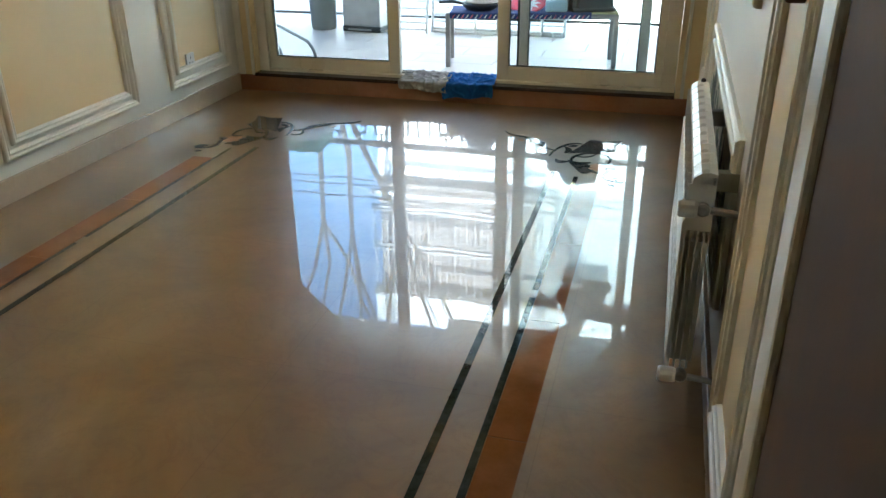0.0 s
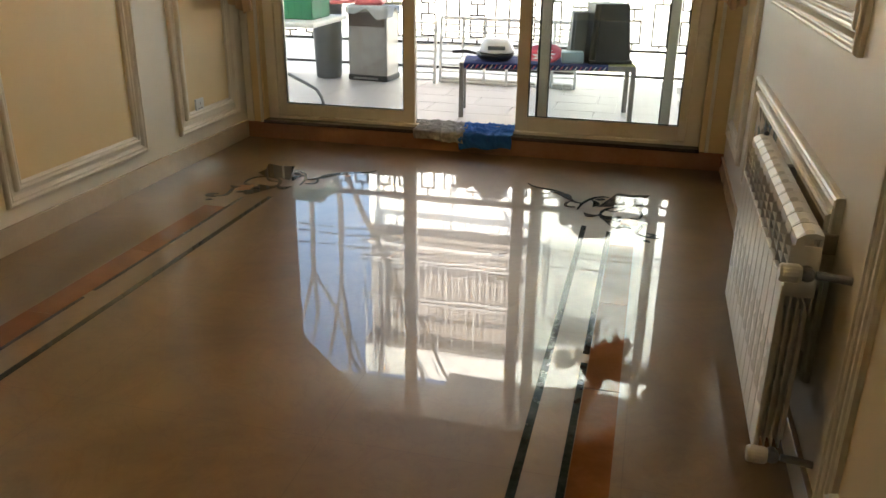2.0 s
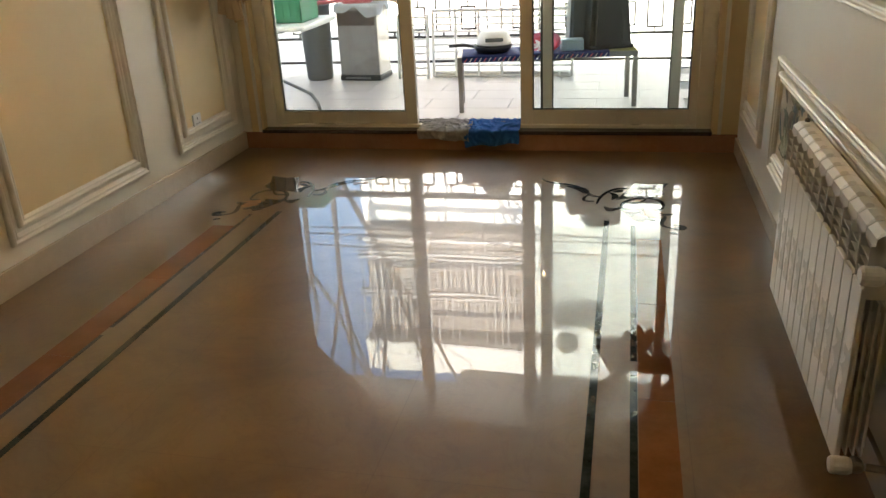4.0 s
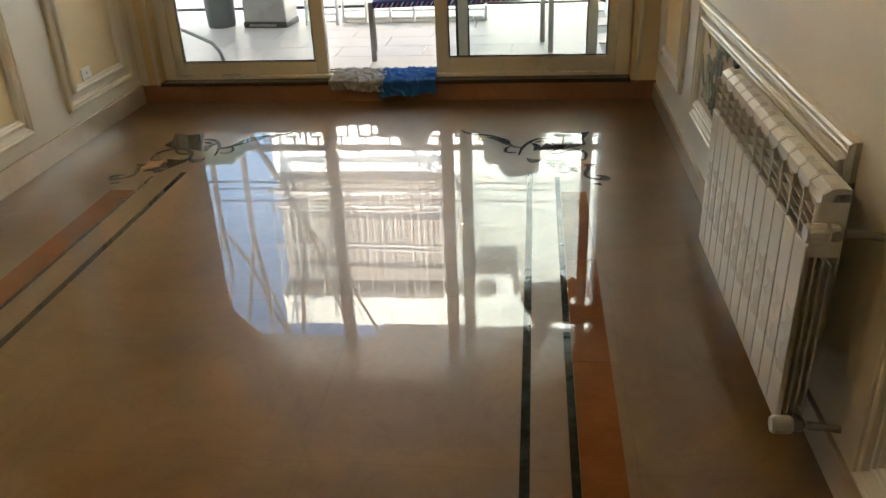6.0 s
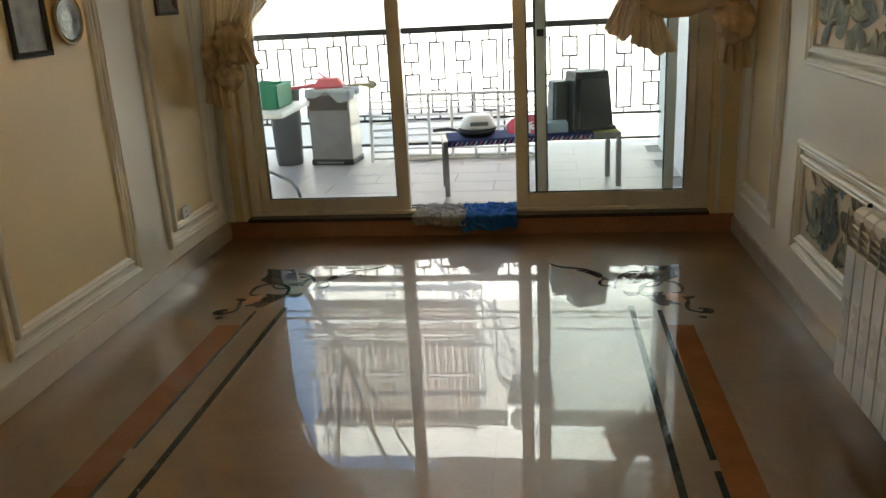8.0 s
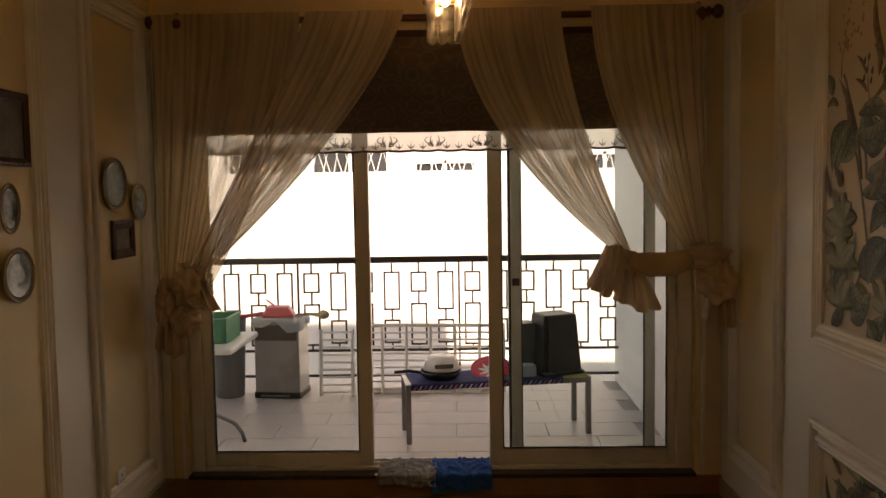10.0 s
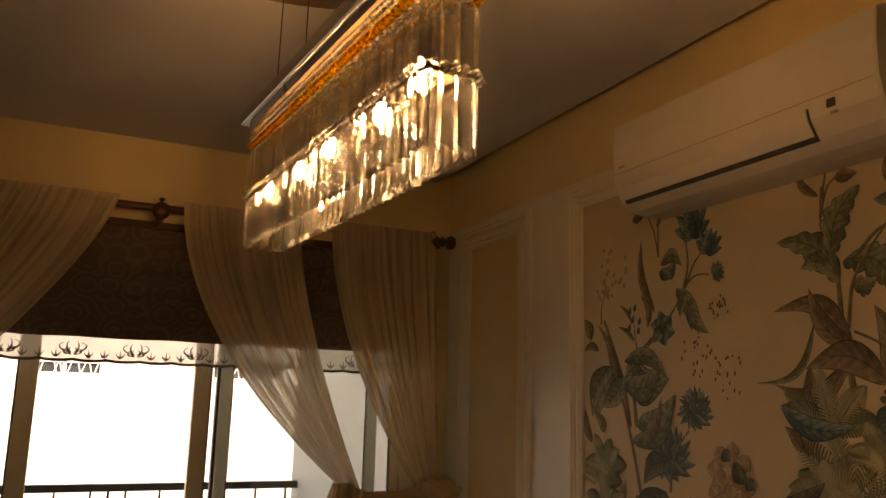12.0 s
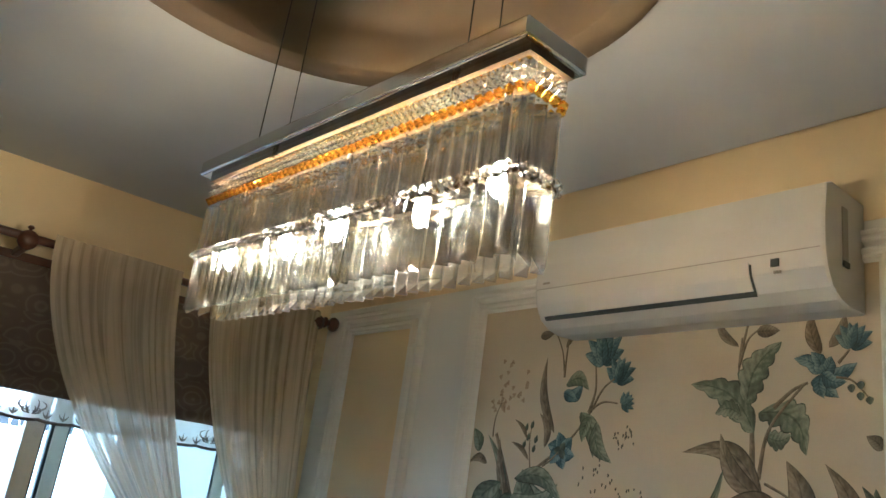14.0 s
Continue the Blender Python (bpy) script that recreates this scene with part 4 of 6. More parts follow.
c1 = curtain("curtain", -1.68, -0.93, -1.56, 1.12, 1.45, 10, 1, "thin sheer cream curtain tied back in a knot at the wall", 0.11, 0.022, 0.3, M_CURTAIN_THIN)
c2 = curtain("curtain", -0.90, -0.42, -1.48, 1.26, 1.25, 8, 2, "sheer cream curtain swept aside and knotted beside the door", 0.05, 0.026, 0.2)
bunch(c2, (-1.52, 5.2, 1.18), (0.095, 0.07, 0.115), 2)
bunch(c1, (-1.62, 5.24, 1.10), (0.09, 0.06, 0.13), 3)
bunch(c2, (-1.54, 5.19, 1.02), (0.07, 0.06, 0.085), 5)
tail(c2, -1.58, -1.42, 5.2, 1.28, 1.08, 0.06, 1)
tail(c1, -1.72, -1.54, 5.24, 1.12, 0.84, -0.01, 4, 0.9)
c3 = curtain("curtain", -0.165, 0.36, 0.68, 1.30, 1.7, 8, 3, "sheer cream curtain swept aside and knotted beside the door", 0.035, 0.026, -0.3)
c4 = curtain("curtain", 0.495, 1.04, 1.03, 1.32, 1.6, 7, 4, "sheer cream curtain tied back in a knot at the wall", 0.055, 0.025, -0.4)
bunch(c3, (0.685, 5.22, 1.27), (0.05, 0.045, 0.06), 7)
tail(c3, 0.52, 0.70, 5.21, 1.36, 1.13, -0.05, 7, 1.0)
tail(c3, 0.58, 0.80, 5.20, 1.24, 1.05, 0.03, 8, 1.1)
sash_band = part("tie_band", tube([(0.69, 5.21, 1.28), (0.78, 5.19, 1.262), (0.88, 5.19, 1.262), (0.98, 5.21, 1.285)], [0.04, 0.062, 0.06, 0.05], 14), M_CURTAIN_DENSE, c4, "bunched cloth tie", True)
bunch(c4, (1.06, 5.20, 1.30), (0.10, 0.065, 0.065), 11)
bunch(c4, (1.12, 5.20, 1.18), (0.095, 0.065, 0.11), 12)
tail(c4, 1.02, 1.2, 5.22, 1.2, 0.95, 0.02, 13, 0.8)

# ---- roman blind ----
blind = thing("roman_blind", "brown cloth roman blind half raised, with a lace hem", "blind")
bm = bmesh.new()
nu, levels = 60, [(2.46, 0.0), (2.36, 0.004), (2.30, 0.022), (2.255, 0.03), (2.25, 0.012), (2.19, 0.024), (2.14, 0.034), (2.135, 0.014), (2.08, 0.024), (2.03, 0.036), (2.025, 0.016), (1.985, 0.026), (1.955, 0.03), (1.95, 0.018)]
BX0, BX1, BY = -1.58, 1.02, 5.43
grid = []
for z, d in levels:
    grid.append([bm.verts.new((BX0 + (BX1 - BX0) * i / nu, BY - d - 0.004 * noise.noise(Vector((i * 0.23, z * 5, 0))), z + 0.004 * noise.noise(Vector((i * 0.3, z * 9, 3))))) for i in range(nu + 1)])
for a, b in zip(grid, grid[1:]):
    for i in range(nu):
        bm.faces.new((a[i], a[i + 1], b[i + 1], b[i]))
r = bmesh.ops.extrude_face_region(bm, geom=bm.faces[:])
for v in r["geom"]:
    if isinstance(v, bmesh.types.BMVert):
        v.co.y += 0.012
part("cloth", bm, M_BLIND, blind, "", True)
part("head_rail", box(BX0, BX1, BY - 0.012, YE, 2.44, 2.475, 0.004), M_DARKWOOD, blind)
bm = bmesh.new()
LN = 520
top = [bm.verts.new((BX0 + (BX1 - BX0) * i / LN, BY - 0.016, 1.953)) for i in range(LN + 1)]
low = []
for i in range(LN + 1):
    x = BX0 + (BX1 - BX0) * i / LN
    low.append(bm.verts.new((x, BY - 0.016 + 0.003 * math.sin(x * 21), 1.857 - 0.007 * abs(math.sin(x * 24)) ** 0.6)))
for i in range(LN):
    bm.faces.new((top[i], top[i + 1], low[i + 1], low[i]))
part("lace_hem", bm, M_LACE, blind, "cream lace strip with a scalloped edge")
bm = bmesh.new()


def on_lace(a, b, h):
    return (a, BY - 0.020 - h, b)


x = BX0 + 0.06
k = 0
while x < BX1 - 0.05:
    if k % 4 == 0:
        for sgn in (-1, 1):
            for (dx, dz, w, t) in ((0.02, 0.045, 0.012, 0.0), (0.045, 0.04, 0.012, 0.01), (0.03, 0.015, 0.01, 0.0), (0.012, 0.02, 0.012, 0.0)):
                pts = bez((x + sgn * 0.004, 1.875 + t), (x + sgn * dx, 1.875 + t), (x + sgn * dx * 1.6, 1.875 + dz), (x + sgn * dx * 0.7, 1.885 + dz), 8)
                ribbon(pts, [0.0035, 0.004, 0.006, 0.007, 0.007, 0.006, 0.005, 0.004, 0.002], 0, 0.0008, on_lace, bm)
    else:
        for sgn in (-1, 0, 1):
            pts = bez((x, 1.862), (x + sgn * 0.004, 1.87), (x + sgn * 0.016, 1.875), (x + sgn * 0.018, 1.90 - 0.012 * abs(sgn)), 6)
            ribbon(pts, [0.003, 0.005, 0.007, 0.007, 0.005, 0.003, 0.001], 0, 0.0008, on_lace, bm)
    x += 0.062
    k += 1
tagged(part("embroidery", bm, M_LACEPAT, blind, "grey-brown embroidered flowers"), kind="stuff")
bm = bmesh.new()
pts = [(BX0 + (BX1 - BX0) * i / LN, BY - 0.017 + 0.003 * math.sin((BX0 + (BX1 - BX0) * i / LN) * 21), 1.857 - 0.007 * abs(math.sin((BX0 + (BX1 - BX0) * i / LN) * 24)) ** 0.6) for i in range(LN + 1)]
part("hem_cord", tube(pts, 0.0065, 5), M_BLIND, blind, "brown corded edge")

# ---- floor inlay ----
def on_floor(a, b, h):
    return (a, b, h)


MIDX = -0.257


def inlay(name, x0, x1, y0, y1, mat, label):
    return structure(name, flat_shape([(x0, y0), (x1, y0), (x1, y1), (x0, y1)], -0.004, 0.0012, on_floor), mat, label, "floor inlay")


for k in range(10):
    y1 = 4.085 - 0.62 * k
    inlay("inlay_strip", -1.315, -1.205, y1 - 0.617, y1, M_ORANGE, "terracotta marble strip let into the floor")
    inlay("inlay_strip", 0.668, 0.772, y1 - 0.617, y1, M_ORANGE, "terracotta marble strip let into the floor")
for k in range(5):
    y1 = 4.30 - 1.25 * k
    inlay("inlay_strip", -1.076, -1.051, y1 - 1.248, y1, M_BLACK, "thin dark green marble line in the floor")
    inlay("inlay_strip", 0.526, 0.550, y1 - 1.248, y1, M_BLACK, "thin dark green marble line in the floor")
    inlay("inlay_strip", 0.645, 0.666, y1 - 1.24, y1 - 0.05, M_BLACK, "thin dark green marble line in the floor")
    inlay("inlay_strip", -1.203, -1.188, y1 - 1.24, y1 - 0.05, M_GREYSTONE, "thin grey marble line in the floor")


def both(make, mat):
    """The same ornament in both corners, mirrored."""
    for flip in (False, True):
        structure("inlay_ornament", make((lambda a, b, h: (2 * MIDX - a, b, h)) if flip else on_floor), mat, "curled marble flower ornament let into the floor", "floor inlay")


level = [0.0012]


def lift():
    level[0] += 0.00006
    return level[0]


def scroll(p0, p1, p2, p3, w, mat):
    pts = bez(p0, p1, p2, p3, 16)
    ws = [w * (0.35 + 0.65 * math.sin(math.pi * (i + 1) / 18)) for i in range(17)]
    h = lift()
    both(lambda pl: ribbon(pts, ws, -0.004, h, pl), mat)


def leaf_outline(a0, b0, a1, b1, width, bend, lobes=0, n=14):
    """The two edges of a leaf from its foot to its tip."""
    l = math.hypot(a1 - a0, b1 - b0)
    ua, ub = (a1 - a0) / l, (b1 - b0) / l
    na, nb = -ub, ua
    left, right, mid = [], [], []
    for i in range(n + 1):
        t = i / n
        c = bend * l * math.sin(math.pi * t)
        w = width / 2 * math.sin(math.pi * min(1, t**0.75)) ** 0.85
        if lobes:
            w *= 0.78 + 0.3 * abs(math.sin(math.pi * lobes * t))
        ca, cb = a0 + ua * l * t + na * c, b0 + ub * l * t + nb * c
        mid.append((ca, cb))
        left.append((ca + na * w, cb + nb * w))
        right.append((ca - na * w, cb - nb * w))
    return left, right, mid


def leaf_plate(args, z0, z1, place, bm=None):
    left, right, mid = leaf_outline(*args)
    return strip(left, right, z0, z1, place, bm)


def petal(p0, p1, w, bend, mat):
    h = lift()
    both(lambda pl: leaf_plate((*p0, *p1, w, bend), -0.004, h, pl), mat)


def plate(points, mat):
    h = lift()
    both(lambda pl: flat_shape(points, -0.004, h, pl), mat)


plate([(-1.319, 4.682), (-1.31, 4.758), (-1.346, 4.868), (-1.251, 4.839), (-1.177, 4.857), (-1.138, 4.734), (-1.086, 4.589), (-1.174, 4.628), (-1.23, 4.612)], M_GREYSTONE)
scroll((-1.3, 4.468), (-1.33, 4.579), (-1.288, 4.624), (-1.215, 4.627), 0.02, M_GREYSTONE)
scroll((-1.236, 4.626), (-1.205, 4.542), (-1.169, 4.543), (-1.125, 4.559), 0.014, M_BLACK)
scroll((-1.209, 4.612), (-1.17, 4.643), (-1.094, 4.533), (-1.121, 4.477), 0.02, M_BLACK)
petal((-1.213, 4.302), (-1.11, 4.45), 0.1, 0.2, M_GREYSTONE)
petal((-1.22, 4.472), (-1.097, 4.491), 0.05, -0.3, M_BLACK)
petal((-1.11, 4.464), (-1.033, 4.494), 0.045, -0.35, M_GREYSTONE)
petal((-1.306, 4.427), (-1.214, 4.379), 0.12, 0, M_ROSE)
petal((-1.35, 4.412), (-1.285, 4.415), 0.025, -0.2, M_GREYSTONE)
petal((-1.3, 4.468), (-1.245, 4.471), 0.02, -0.2, M_GREYSTONE)
petal((-1.269, 4.317), (-1.211, 4.34), 0.02, 0.1, M_GREYSTONE)
scroll((-1.293, 4.388), (-1.352, 4.385), (-1.243, 4.263), (-1.327, 4.234), 0.02, M_GREYSTONE)
scroll((-1.327, 4.234), (-1.375, 4.194), (-1.432, 4.265), (-1.34, 4.27), 0.02, M_BLACK)
petal((-1.399, 4.23), (-1.352, 4.245), 0.05, 0, M_BLACK)
petal((-1.357, 4.159), (-1.321, 4.173), 0.02, 0.2, M_BLACK)
scroll((-1.224, 4.392), (-1.214, 4.413), (-1.196, 4.406), (-1.17, 4.415), 0.014, M_BLACK)
scroll((-1.14, 4.764), (-1.094, 4.797), (-1.008, 4.709), (-0.999, 4.523), 0.018, M_BLACK)
petal((-1.071, 4.59), (-1.049, 4.707), 0.035, 0.2, M_BLACK)
petal((-1.123, 4.734), (-1.07, 4.706), 0.03, 0, M_GREYSTONE)
scroll((-1.021, 4.635), (-0.966, 4.623), (-0.946, 4.681), (-0.926, 4.742), 0.02, M_GREYSTONE)
scroll((-0.985, 4.565), (-0.915, 4.541), (-0.925, 4.624), (-0.956, 4.652), 0.016, M_GREYSTONE)
petal((-0.951, 4.667), (-0.828, 4.791), 0.05, 0.15, M_GREYSTONE)
scroll((-0.926, 4.742), (-0.853, 4.867), (-0.746, 4.793), (-0.695, 4.904), 0.014, M_BLACK)
petal((-0.824, 4.745), (-0.792, 4.777), 0.03, 0, M_ROSE)

# ---- painted murals ----
def paint(name, dark, light, scale=26.0):
    return surface(name, dark, light, scale, 0.6, 0.06, 220, rough_var=0.05)


def leaf_paint(name, dark, mid, light):
    """Brush-painted leaf: lighter towards one edge, with a drawn midrib, side veins and a thin outline."""
    m, nt, p = material(name)

    def math_node(op, a, b=None):
        n = nt.nodes.new("ShaderNodeMath")
        n.operation = op
        for k, value in enumerate((a, b)):
            if value is None:
                continue
            if isinstance(value, (int, float)):
                n.inputs[k].default_value = value
            else:
                nt.links.new(value, n.inputs[k])
        return n.outputs[0]

    uv = nt.nodes.new("ShaderNodeUVMap")
    uv.uv_map = "leaf"
    axes = nt.nodes.new("ShaderNodeSeparateXYZ")
    nt.links.new(uv.outputs["UV"], axes.inputs[0])
    u, v = axes.outputs["X"], axes.outputs["Y"]
    across = math_node("ABSOLUTE", math_node("MULTIPLY_ADD", u, 2.0))
    across.node.inputs[0].links[0].from_node.inputs[2].default_value = -1.0
    wash = node(nt, "ShaderNodeTexNoise", Scale=38.0, Detail=5.0, Roughness=0.65)
    nt.links.new(coords(nt), wash.inputs["Vector"])
    veins = math_node("SINE", math_node("SUBTRACT", math_node("MULTIPLY", v, 48.0), math_node("MULTIPLY", across, 9.0)))
    tone = math_node("ADD", math_node("MULTIPLY", wash.outputs["Fac"], 0.75), math_node("MULTIPLY", u, 0.34))
    tone = math_node("ADD", tone, math_node("MULTIPLY", veins, 0.055))
    tone = math_node("ADD", tone, math_node("MULTIPLY", v, 0.12))
    edge = math_node("MULTIPLY", math_node("GREATER_THAN", across, 0.9), 0.26)
    rib = math_node("MULTIPLY", math_node("LESS_THAN", across, 0.07), 0.16)
    tone = math_node("SUBTRACT", math_node("SUBTRACT", tone, edge), rib)
    nt.links.new(ramp(nt, tone, [(0.25, dark), (0.55, mid), (0.85, light)]), p.inputs["Base Color"])
    p.inputs["Roughness"].default_value = 0.6
    return m


M_MURAL = surface("cream_mural_ground", (0.54, 0.44, 0.275), (0.63, 0.52, 0.345), 2.4, 0.55, 0.06, 160)
P_GREEN = leaf_paint("grey_green_leaf_paint", (0.035, 0.042, 0.021), (0.125, 0.14, 0.08), (0.33, 0.33, 0.21))
P_BROWN = leaf_paint("olive_brown_leaf_paint", (0.048, 0.034, 0.016), (0.15, 0.11, 0.058), (0.33, 0.255, 0.155))
P_BLUE = leaf_paint("slate_blue_flower_paint", (0.012, 0.028, 0.032), (0.055, 0.105, 0.108), (0.26, 0.32, 0.27))
P_DEEP = leaf_paint("deep_green_leaf_paint", (0.018, 0.026, 0.017), (0.06, 0.073, 0.047), (0.18, 0.19, 0.125))
P_ROSE = leaf_paint("faded_rose_flower_paint", (0.17, 0.095, 0.045), (0.36, 0.25, 0.14), (0.52, 0.41, 0.26))
S_DEEP = paint("dark_seed_paint", (0.07, 0.062, 0.036), (0.15, 0.13, 0.08))
S_GREEN = paint("grey_green_fern_paint", (0.15, 0.165, 0.092), (0.24, 0.25, 0.15))
S_PALE = paint("pale_fern_paint", (0.33, 0.32, 0.20), (0.42, 0.39, 0.26))
mural = thing("wall_mural", "painted mural of blue flowers and green leaves on a cream wall", "mural")
low_mural = thing("wall_mural", "painted flower mural in the low panel behind the radiator", "mural")
part("ground", flat_shape([(2.797, 1.115), (4.257, 1.115), (4.257, 2.485), (2.797, 2.485)], 0.0042, 0.0052, east), M_MURAL, mural, "cream painted ground")
part("ground", flat_shape([(2.697, 0.339), (4.252, 0.339), (4.252, 0.637), (2.697, 0.637)], 0.0042, 0.0052, east), M_MURAL, low_mural, "cream painted ground")
coat = [0.0054]
OWN = {mural: (2.80, 4.253, 1.119, 2.481), low_mural: (2.70, 4.249, 0.342, 0.634)}


def coat_up():
    coat[0] += 0.000012
    return coat[0]


def place_in(root):
    """The wall's plane, kept inside the panel."""
    y0, y1, z0, z1 = OWN[root]
    return lambda a, b, h: (XR - h, min(max(a, y0), y1), min(max(b, z0), z1))


def skin(left, right, h, place):
    """A film of paint between two edges, with its own map across and along."""
    bm = bmesh.new()
    uv = bm.loops.layers.uv.new("leaf")
    n = len(left)
    rows = []
    for (la, lb), (ra, rb_) in zip(left, right):
        rows.append([bm.verts.new(place(la + (ra - la) * k, lb + (rb_ - lb) * k, h)) for k in (0.0, 0.5, 1.0)])
    for i in range(n - 1):
        for k in (0, 1):
            f = bm.faces.new((rows[i][k], rows[i + 1][k], rows[i + 1][k + 1], rows[i][k + 1]))
            for loop, c in zip(f.loops, ((k / 2, i / n), (k / 2, (i + 1) / n), ((k + 1) / 2, (i + 1) / n), ((k + 1) / 2, i / n))):
                loop[uv].uv = c
    return bm


def leaf(root, a0, b0, a1, b1, w, bend, mat, lobes=0):
    left, right, mid = leaf_outline(a0, b0, a1, b1, w + 0.003, bend, lobes, 20 if lobes else 14)
    part("leaf", skin(left, right, coat_up(), place_in(root)), mat, root)


def stalk(root, p0, p1, p2, p3, w, mat):
    pts = bez(p0, p1, p2, p3, 14)
    left, right = [], []
    for i, (a, b) in enumerate(pts):
        (pa, pb), (qa, qb) = pts[max(i - 1, 0)], pts[min(i + 1, len(pts) - 1)]
        l = math.hypot(qa - pa, qb - pb) or 1e-6
        k = (w + 0.002) / 2 * (1.1 - 0.5 * i / len(pts))
        left.append((a - (qb - pb) / l * k, b + (qa - pa) / l * k))
        right.append((a + (qb - pb) / l * k, b - (qa - pa) / l * k))
    part("stalk", skin(left, right, coat_up(), place_in(root)), mat, root)


def lotus(root, a, b, r, mat, turn=90):
    """A cup of pointed petals; turn is the way it opens."""
    t0 = radians(turn)
    for d in (-62, 62, -38, 38, -18, 18, 0):
        t = t0 + radians(d)
        k = r * (1.0 if abs(d) < 45 else 0.8)
        leaf(root, a, b, a - math.cos(t) * k, b + math.sin(t) * k, r * 0.40, 0.08 if d > 0 else -0.08, mat)


def thistle(root, a, b, r, mat, turn=90):
    """A shaggy blue flower of narrow pointed petals."""
    for k in range(13):
        t = radians(-20 + 220 * k / 12)
        leaf(root, a, b, a - math.cos(t) * r * (0.85 + 0.15 * (k % 2)), b + math.sin(t) * r, r * 0.26, 0.05, mat if k % 3 else P_DEEP)
    for k in range(7):
        t = radians(20 + 140 * k / 6)
        leaf(root, a, b - r * 0.12, a - math.cos(t) * r * 0.6, b - r * 0.12 + math.sin(t) * r * 0.62, r * 0.24, -0.05, P_DEEP if k % 2 else mat)
    for k in range(5):
        t = radians(-150 + 120 * k / 4)
        leaf(root, a, b, a - math.cos(t) * r * 0.7, b + math.sin(t) * r * 0.6, r * 0.3, 0.1, mat)


def rosette(root, a, b, r, mat, turn=90):
    for k in range(6):
        t = radians(60 * k + 15)
        leaf(root, a, b, a + math.cos(t) * r, b + math.sin(t) * r, r * 0.75, 0.08, mat)
    for k in range(3):
        t = radians(120 * k)
        leaf(root, a, b, a + math.cos(t) * r * 0.5, b + math.sin(t) * r * 0.5, r * 0.4, 0.0, P_DEEP)


def iris(root, a, b, r, mat, turn=90):
    for d, k in ((150, 1.0), (115, 0.75), (15, 1.1), (60, 0.6), (-55, 0.9), (-85, 0.75), (-20, 0.8)):
        t = radians(d)
        leaf(root, a, b, a - math.cos(t) * r * k, b + math.sin(t) * r * k, r * 0.46, 0.15, mat, 2)


def bigrose(root, a, b, r, mat, turn=90):
    rr = random.Random(5)
    for ring, n in ((1.0, 9), (0.7, 7), (0.4, 5), (0.05, 4)):
        for k in range(n):
            t = 2 * math.pi * k / n + ring
            ca, cb = a + math.cos(t) * r * ring * 0.55, b + math.sin(t) * r * ring * 0.75
            leaf(root, ca, cb, ca + math.cos(t) * r * 0.45, cb + math.sin(t) * r * 0.45, r * 0.5, rr.uniform(-0.2, 0.2), mat)


def spray(root, a, b, r, mat, turn=90):
    rr = random.Random(int(a * 1000))
    for k in range(16):
        t, d = rr.uniform(0, 6.28), r * math.sqrt(rr.random())
        ca, cb = a + math.cos(t) * d * 0.8, b + math.sin(t) * d
        for q in range(3):
            s = t + 2.1 * q
            leaf(root, ca, cb, ca + math.cos(s) * 0.011, cb + math.sin(s) * 0.011, 0.007, 0.0, mat)


def drops(root, a, b, r, mat, turn=90):
    rr = random.Random(int(a * 1000))
    pl, h = place_in(root), coat_up()
    bm = bmesh.new()
    for k in range(20):
        t, d = rr.uniform(0, 6.28), r * math.sqrt(rr.random())
        ca, cb = a + math.cos(t) * d, b + math.sin(t) * d
        leaf_plate((ca, cb, ca + rr.uniform(-0.003, 0.003), cb - rr.uniform(0.007, 0.014), 0.004, 0.0), 0.0045, h, pl, bm)
    tagged(part("seed_dots", bm, S_DEEP, root), kind="stuff")


def tuft(root, a, b, r, mat, turn=90):
    """A fan of feathery fronds, each a row of fine strokes on both sides of a rib."""
    rr = random.Random(int(b * 1000))
    pl, h = place_in(root), coat_up()
    shades = {S_PALE: bmesh.new(), S_GREEN: bmesh.new()}
    for k in range(6):
        t = radians(turn + (k - 2.5) * 26 + rr.uniform(-5, 5))
        length = r * rr.uniform(1.1, 1.6)
        base_a, base_b = a + rr.uniform(-0.25, 0.25) * r, b - 0.55 * r
        bm = shades[S_PALE if k % 2 else S_GREEN]
        for q in range(20):
            f = (q + 1) / 20
            ca = base_a - math.cos(t) * length * f
            cb = base_b + math.sin(t) * length * f - 0.25 * length * f * f * abs(math.cos(t))
            for side in (-1, 1):
                d = t + side * radians(42 + 20 * (1 - f))
                l = 0.34 * r * math.sin(math.pi * min(1, 0.15 + 0.85 * f)) + 0.006
                leaf_plate((ca, cb, ca - math.cos(d) * l, cb + math.sin(d) * l, 0.004, 0.12 * side), 0.0045, h, pl, bm)
        h += 0.00001
    for shade, bm in shades.items():
        tagged(part("fern_fronds", bm, shade, root), kind="stuff")


stalk(mural, (3.994, 1.651), (4.019, 1.808), (4.019, 1.808), (4.131, 2.027), 0.02, P_BROWN)
stalk(mural, (3.957, 1.654), (3.967, 1.761), (3.967, 1.761), (4.009, 1.809), 0.016, P_BROWN)
leaf(mural, 4.053, 1.769, 4.172, 2.021, 0.035, 0.1, P_GREEN)
leaf(mural, 4.004, 1.759, 4.109, 2.013, 0.04, -0.1, P_BROWN)
leaf(mural, 3.995, 1.859, 3.787, 1.812, 0.13, 0.25, P_GREEN)
leaf(mural, 3.915, 1.788, 3.981, 1.909, 0.09, -0.2, P_GREEN)
leaf(mural, 4.07, 1.832, 4.183, 1.666, 0.1, 0.2, P_GREEN)
leaf(mural, 4.098, 1.729, 4.122, 1.856, 0.07, 0.1, P_GREEN)
leaf(mural, 3.957, 1.654, 3.756, 1.761, 0.085, 0.15, P_GREEN)
